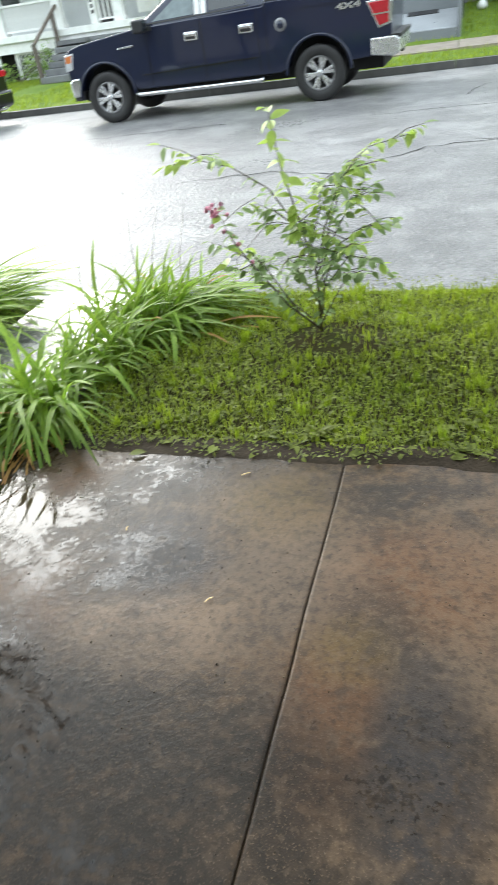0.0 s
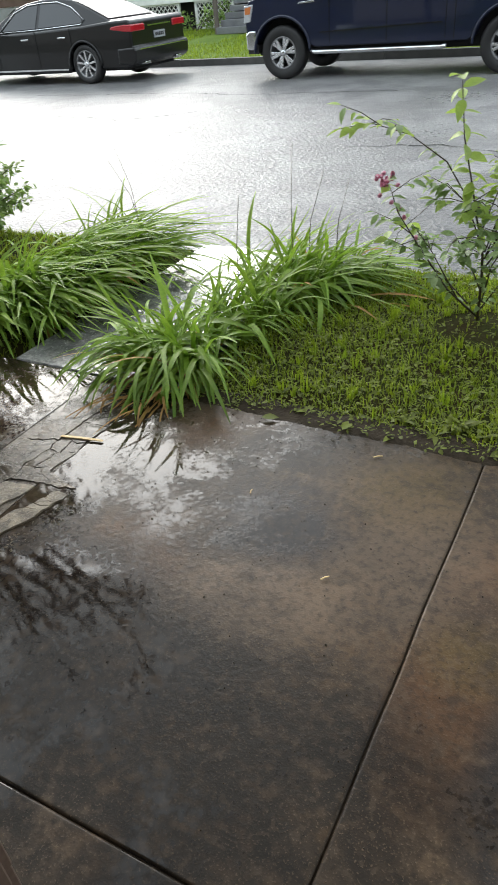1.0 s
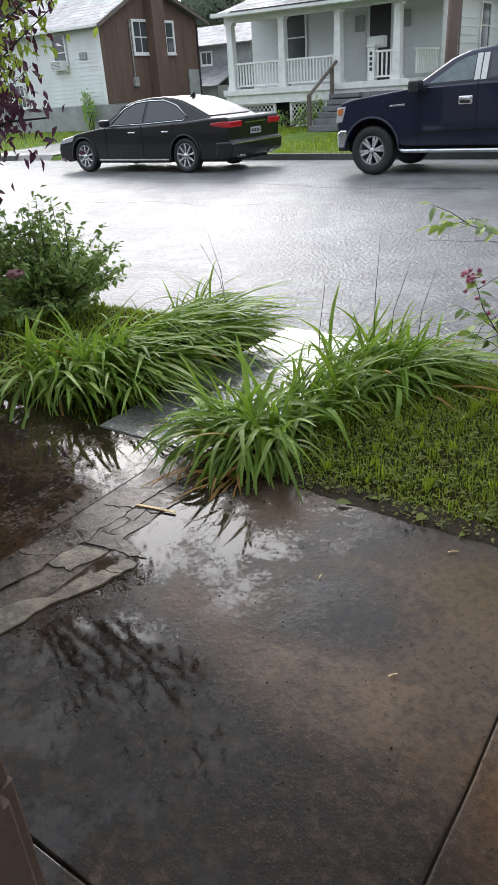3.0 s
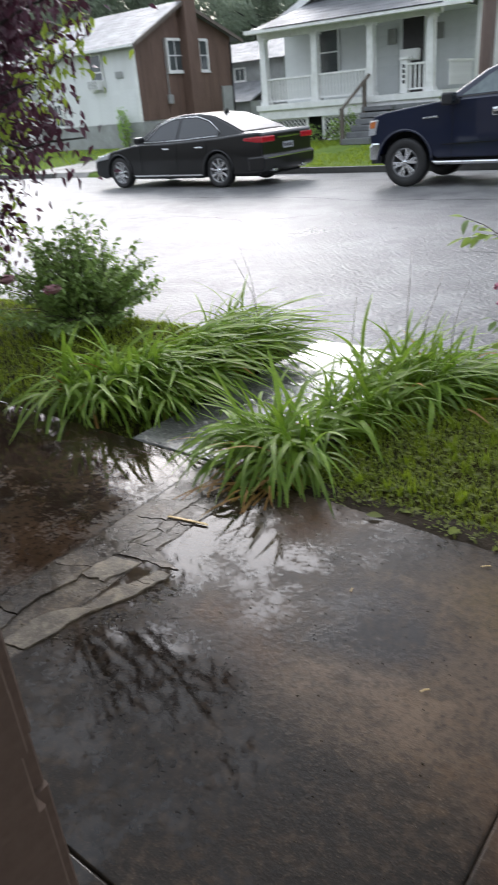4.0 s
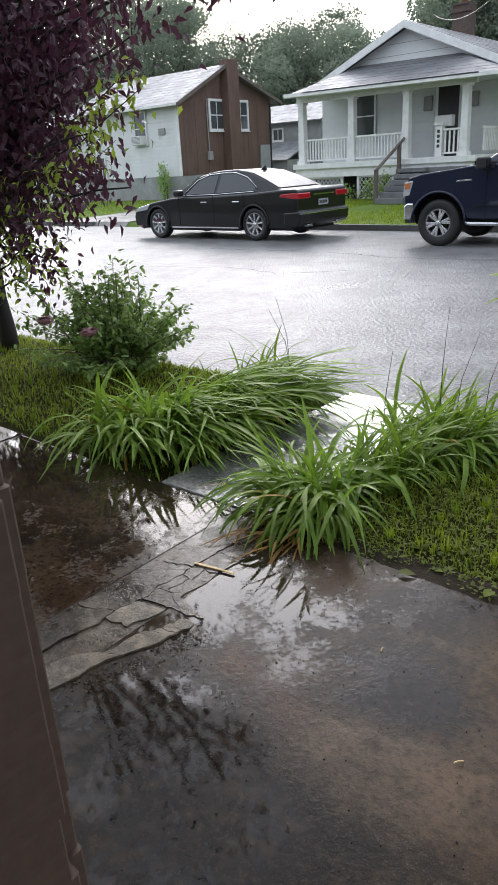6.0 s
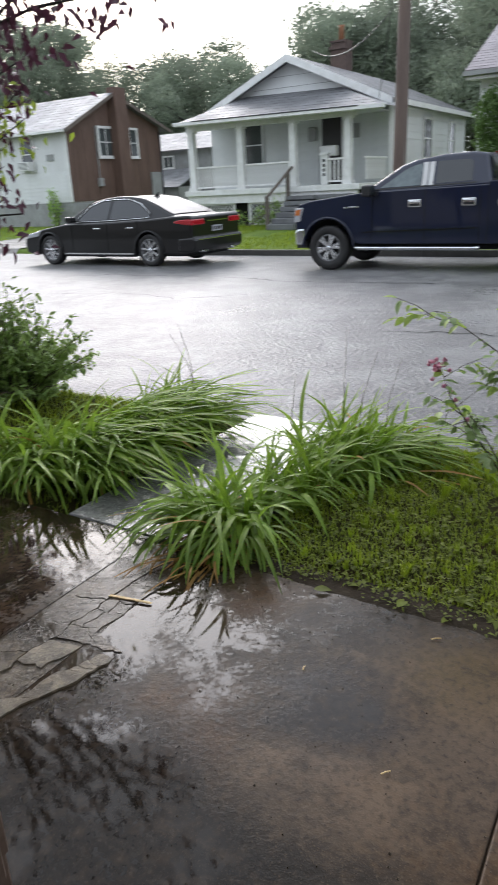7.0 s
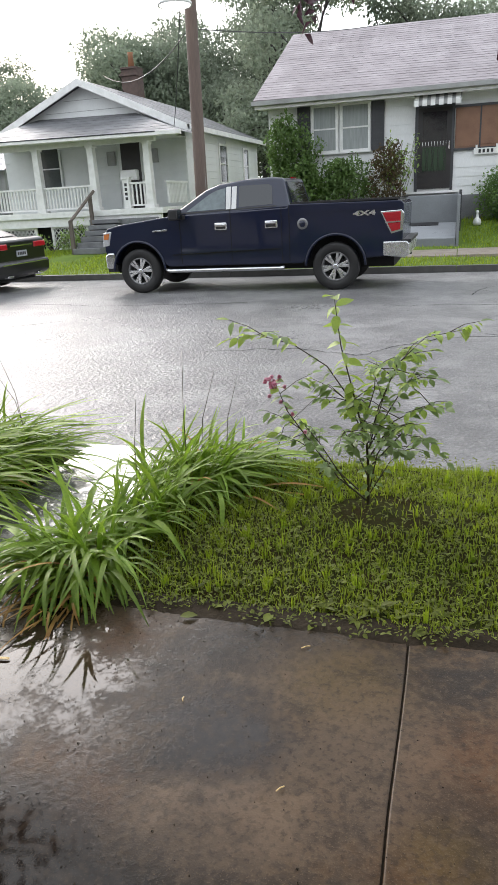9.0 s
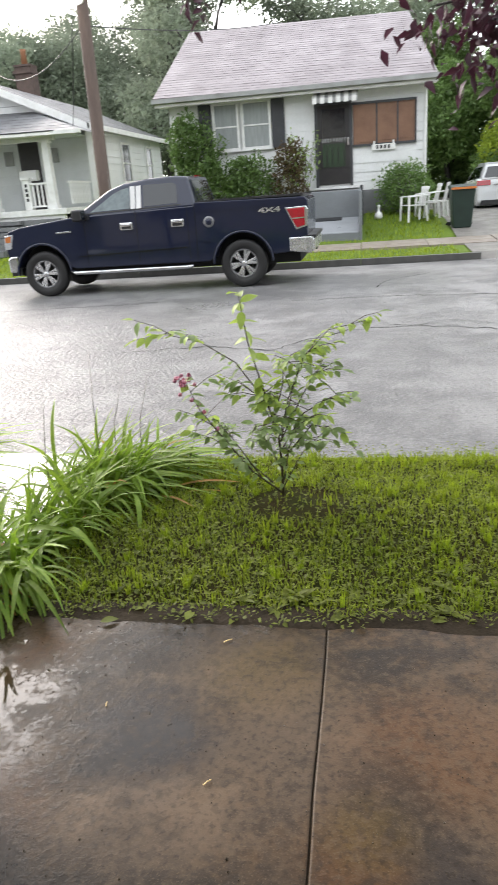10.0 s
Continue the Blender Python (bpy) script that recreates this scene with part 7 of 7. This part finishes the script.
for i in range(34):
    a, b = gr.uniform(-1.0, 1.6), gr.uniform(3.36, 3.62)
    for j in range(gr.randint(5, 9)):
        l_ = gr.uniform(0.03, 0.06)
        pl_.append((1, pose(a, b, ground_z(a, b) + 0.01, gr.uniform(-20, 20), gr.uniform(-45, -5), gr.uniform(0, 360)) @ Matrix.Diagonal((l_, l_, l_, 1))))
part("weeds", flat_mesh("weeds", *scatter(WS, pl_), M["weed"], True), None, lawn, "low broad-leaved weeds among the grass")


def yard_ok(a, b):
    if (a > -3.1 and 17.7 < b < 19.0) or -21.2 < a < -17.3 or 2.0 < a < 5.2 or (-1.5 < a < 0.1 and b > 19.2) or (-11.6 < a < -10.3 and b > 18.9):
        return False
    return True


far = thing("lawn_far", "bright wet grass on the verge and sloping yards", "grass", kind="stuff")
part("grass", flat_mesh("grass", *blades(34000, (-17.5, 7.0), (16.38, 22.6), (0.05, 0.13), (0.005, 0.010), yard_ok, 0.7), M["grass"]), None, far)
part("grass", flat_mesh("grass", *blades(5000, (-34, -17.5), (16.38, 23.5), (0.06, 0.14), (0.006, 0.012), yard_ok, 0.7), M["grass"]), None, far)

# ---------------------------------------------------------------- shrubs and trees beyond the street
def leaf_cloud(blobs, per, size, quads=True):
    """Small folded leaf clumps through a set of ellipsoids (centre, radii), thinner inside than at the skin."""
    V, F = [], []
    for (c, r) in blobs:
        n = int(per * (r[0] * r[1] * r[2]) ** (2 / 3))
        d = gr.normal(size=(n, 3))
        d /= np.linalg.norm(d, axis=1)[:, None]
        rad = gr.uniform(0.35, 1.08, n) ** 0.6
        rad = rad * np.array([1 + 0.42 * noise.noise((q[0] * 2.3 + c[0], q[1] * 2.3 + c[1], q[2] * 2.3 + c[2])) for q in d])
        p = np.array(c) + d * rad[:, None] * np.array(r)
        for i in range(n):
            s = gr.uniform(*size)
            q = Euler((gr.uniform(-1.2, 1.2), gr.uniform(-1.2, 1.2), gr.uniform(0, 6.28))).to_matrix()
            o = len(V)
            for cc in ((-1, 0, 0), (0, -0.55, 0.2), (1, 0, -0.1), (0, 0.55, 0.2)):
                w = q @ Vector(cc)
                V.append((p[i][0] + w.x * s, p[i][1] + w.y * s, p[i][2] + w.z * s))
            F += [(o, o + 1, o + 2), (o, o + 2, o + 3)]
    return V, F


def shrub(name, label, at, blobs, per, size, material, stems=7, cat="shrub"):
    s = thing(name, label, cat, at)
    g = Geo()
    for i in range(stems):
        c, r = blobs[i % len(blobs)]
        limb(g, (vr.uniform(-0.15, 0.15), vr.uniform(-0.1, 0.1), -0.05), (c[0] + vr.uniform(-0.5, 0.5) * r[0], c[1], c[2] + 0.6 * r[2]), 0.02, 0.006, 0.05, 4, 5)
    part("stem", g, M["twig"], s)
    tagged(part("foliage", flat_mesh("foliage", *leaf_cloud(blobs, per, size), material), None, s), kind="stuff")
    return s


gz2 = ground_z(-4, 21.5)
shrub("climbing_shrub", "tall green climbing shrub against the house wall", (-4.3, 21.75, gz2), [((-0.2, 0, 1.6), (0.75, 0.4, 1.3)), ((-0.55, 0, 2.3), (0.45, 0.35, 0.8)), ((0.1, -0.1, 0.9), (0.8, 0.45, 0.9))], 5200, (0.04, 0.075), M["far_shrub"])
shrub("shrub", "dark green shrub below the paired windows", (-2.95, 21.65, gz2), [((0, 0, 0.9), (0.75, 0.45, 0.95)), ((-0.3, 0.1, 1.35), (0.45, 0.35, 0.5))], 5200, (0.035, 0.07), M["far_shrub"])
shrub("red_shrub", "reddish green shrub with loose upper sprays", (-1.95, 21.6, gz2), [((0, 0, 0.95), (0.5, 0.4, 0.95)), ((0.1, 0, 1.65), (0.45, 0.35, 0.55))], 4000, (0.03, 0.06), M["red_shrub"])
tw = thing("bare_shrub", "thin open shrub with sparse leaves by the door", "shrub", (-1.7, 21.6, gz2))
g, pl_ = Geo(), []
for i in range(18):
    pts = limb(g, (vr.uniform(-0.1, 0.1), 0, 0), (vr.uniform(-0.45, 0.55), vr.uniform(-0.2, 0.2), vr.uniform(1.3, 2.35)), 0.012, 0.004, 0.04, 4, 4)
    spray(pl_, pts[2:], 16, 0.08, (0.07, 0.13))
part("stem", g, M["twig"], tw)
tagged(part("foliage", flat_mesh("foliage", *scatter(PL, pl_), M["bush_leaf"], True), None, tw), kind="stuff")
shrub("round_bush", "clipped dark green rounded bush by the lawn", (1.22, 21.85, ground_z(1.2, 21.8)), [((0, 0, 0.62), (0.78, 0.5, 0.68))], 8800, (0.03, 0.055), M["far_shrub"])
shrub("foundation_weeds", "low weeds along the porch base", (-13.0, 22.5, 0.22), [((-0.4, 0, 0.2), (0.35, 0.2, 0.35)), ((0.6, 0, 0.3), (0.5, 0.2, 0.4)), ((1.1, 0, 0.45), (0.2, 0.15, 0.5))], 2800, (0.03, 0.06), M["bush_leaf"])
shrub("small_conifer", "dark narrow shrub against a foundation", (-23.4, 23.6, 0.3), [((0, 0, 0.75), (0.3, 0.25, 0.8))], 3600, (0.04, 0.07), M["bush_leaf"])


def tree(x, y, h, crown, per=560, size=(0.07, 0.16), material=None, label="tall broadleaf tree behind the houses", trunk=0.28, low=0.35):
    z0 = ground_z(x, y)
    t = thing("tree", label, "tree", (x, y, z0), group="trees behind the houses")
    g = Geo()
    limb(g, (0, 0, -0.1), (vr.uniform(-0.4, 0.4), 0, h * 0.6), trunk, trunk * 0.5, 0.12, 5, 9)
    blobs = []
    for i in range(11):
        a, e = vr.uniform(0, 6.28), vr.uniform(low, 1.0)
        rr = crown * vr.uniform(0.25, 0.85)
        c = (math.cos(a) * rr, math.sin(a) * rr, h * e - crown * 0.25)
        s = crown * vr.uniform(0.28, 0.5)
        blobs.append((c, (s, s, s * vr.uniform(0.6, 0.9))))
        limb(g, (0, 0, h * vr.uniform(0.25, 0.55)), c, trunk * 0.3, 0.03, 0.15, 4, 5)
    part("trunk", g, M["bark"], t, "", True)
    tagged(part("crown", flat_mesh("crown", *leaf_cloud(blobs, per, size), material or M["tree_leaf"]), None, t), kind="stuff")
    return t


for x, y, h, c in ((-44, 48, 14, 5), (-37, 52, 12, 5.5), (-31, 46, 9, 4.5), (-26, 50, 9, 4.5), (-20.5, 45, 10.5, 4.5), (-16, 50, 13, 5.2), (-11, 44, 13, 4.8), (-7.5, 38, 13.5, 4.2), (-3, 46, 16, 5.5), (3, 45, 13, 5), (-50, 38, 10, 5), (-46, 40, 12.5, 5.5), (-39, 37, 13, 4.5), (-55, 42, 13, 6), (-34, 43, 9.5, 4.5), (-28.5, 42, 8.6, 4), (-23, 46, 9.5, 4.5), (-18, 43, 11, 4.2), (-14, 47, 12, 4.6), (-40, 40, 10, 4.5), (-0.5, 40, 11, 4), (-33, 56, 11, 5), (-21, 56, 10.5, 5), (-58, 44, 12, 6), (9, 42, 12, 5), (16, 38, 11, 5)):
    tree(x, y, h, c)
for x, y, h, c in ((3.9, 34.5, 6.5, 2.6), (6.3, 31, 7.0, 2.6), (8.5, 27, 6.0, 2.4), (5.2, 37, 8.5, 3.2)):
    tree(x, y, h, c, 2600, (0.06, 0.12), M["far_shrub"], "bright green tree beside the drive", 0.14, 0.2)
shrub("hedge", "loose green hedge along the drive", (5.6, 24.5, 0.8), [((0, 0, 0.9), (0.7, 1.5, 1.1)), ((0.6, 2, 1.2), (0.9, 1.6, 1.5)), ((-0.3, 6, 1.2), (1.0, 1.2, 1.4))], 3600, (0.05, 0.1), M["yellow_leaf"], cat="hedge")
# unseen stand-ins behind the camera, added so that wet paint and paving mirror a street and not bare sky
structure("wall_near_house", Geo().box(-9.4, 3.6, -6, -0.055, -0.1, 5.6), M["plaster"], "unseen plain upper wall added to the near house", "wall")
structure("roof_near_house", Geo().prism([(-9.8, 5.6), (4.0, 5.6), (-2.9, 8.6)], -6.2, 0.3), M["roof1"], "unseen plain roof added to the near house", "roof")
structure("wall_backdrop", Geo().box(8.5, 17, -6, 0.5, -0.1, 5.0).box(-24, -14, -6, 0.5, -0.1, 5.0), M["plaster"], "unseen plain walls standing in for the next houses along the street", "wall")
for x, y, h, c in ((6, -3, 9, 3), (-12, -4, 10, 3.4), (22, 1, 9, 3.4), (-30, 1, 9, 3.6), (-3, -12, 12, 5)):
    tree(x, y, h, c, 250, (0.18, 0.35), None, "unseen broadleaf tree added on the near side of the street")

# ---------------------------------------------------------------- small things on the paving
for x, y, a, L, w in ((-1.535, 2.945, 10, 0.19, 0.006),):
    s = tagged(part("bark_strip", Geo().prism([(-L / 2, 0.0), (-L / 2 + 0.01, 0.003), (0, 0.0045), (L / 2 - 0.01, 0.003), (L / 2, 0.0)], -w, w), M["straw"]), "pale split strip of wood lying on wet paving", "debris")
    s.matrix_basis = pose(x, y, 0.0055, 0, 0, a)
for x, y, a, L in ((-0.36, 2.62, 50, 0.028), (-0.42, 3.25, 35, 0.035), (-0.75, 2.9, 100, 0.02)):
    s = tagged(part("twig_bit", Geo().tube([(-L / 2, 0, 0.002), (0, 0.002, 0.003), (L / 2, 0, 0.002)], 0.0022, 5), M["straw"]), "tiny straw-coloured scrap on wet paving", "debris")
    s.matrix_basis = pose(x, y, 0.003, 0, 0, a)
for x, y, a in ((-0.93, 3.33, 20), (-0.6, 3.36, 80), (-0.06, 3.38, 40), (0.3, 3.4, 10)):
    v, f = leaf_shape(0.07, 0.04, 0.1)
    s = tagged(new("fallen_leaf", flat_mesh("fallen_leaf", v, f, M["weed"], True)), "small wet fallen leaf at the paving edge", "leaf")
    s.matrix_basis = pose(x, y, 0.012, 5, -4, a)
grit = thing("grit", "fine grit and pebbles scattered over wet paving", "grit", kind="stuff")
V, F = [], []
for i in range(1500):
    x, y = gr.uniform(-3.4, 1.6), gr.uniform(1.8, 3.36)
    if gr.rand() > 0.35 + 0.5 * (noise.noise((x * 1.5, y * 1.5, 3)) > 0):
        continue
    r = gr.uniform(0.0008, 0.0026) if gr.rand() > 0.02 else gr.uniform(0.003, 0.0045)
    o = len(V)
    V += [(x - r, y - r * 0.7, 0.0), (x + r, y - r, 0.0), (x + r * 0.8, y + r, 0.0), (x - r * 0.9, y + r * 0.8, 0.0), (x, y, r * 0.9 + 0.002)]
    F += [(o, o + 1, o + 4), (o + 1, o + 2, o + 4), (o + 2, o + 3, o + 4), (o + 3, o, o + 4)]
part("grains", flat_mesh("grains", V, F, M["slab_old"]), None, grit)
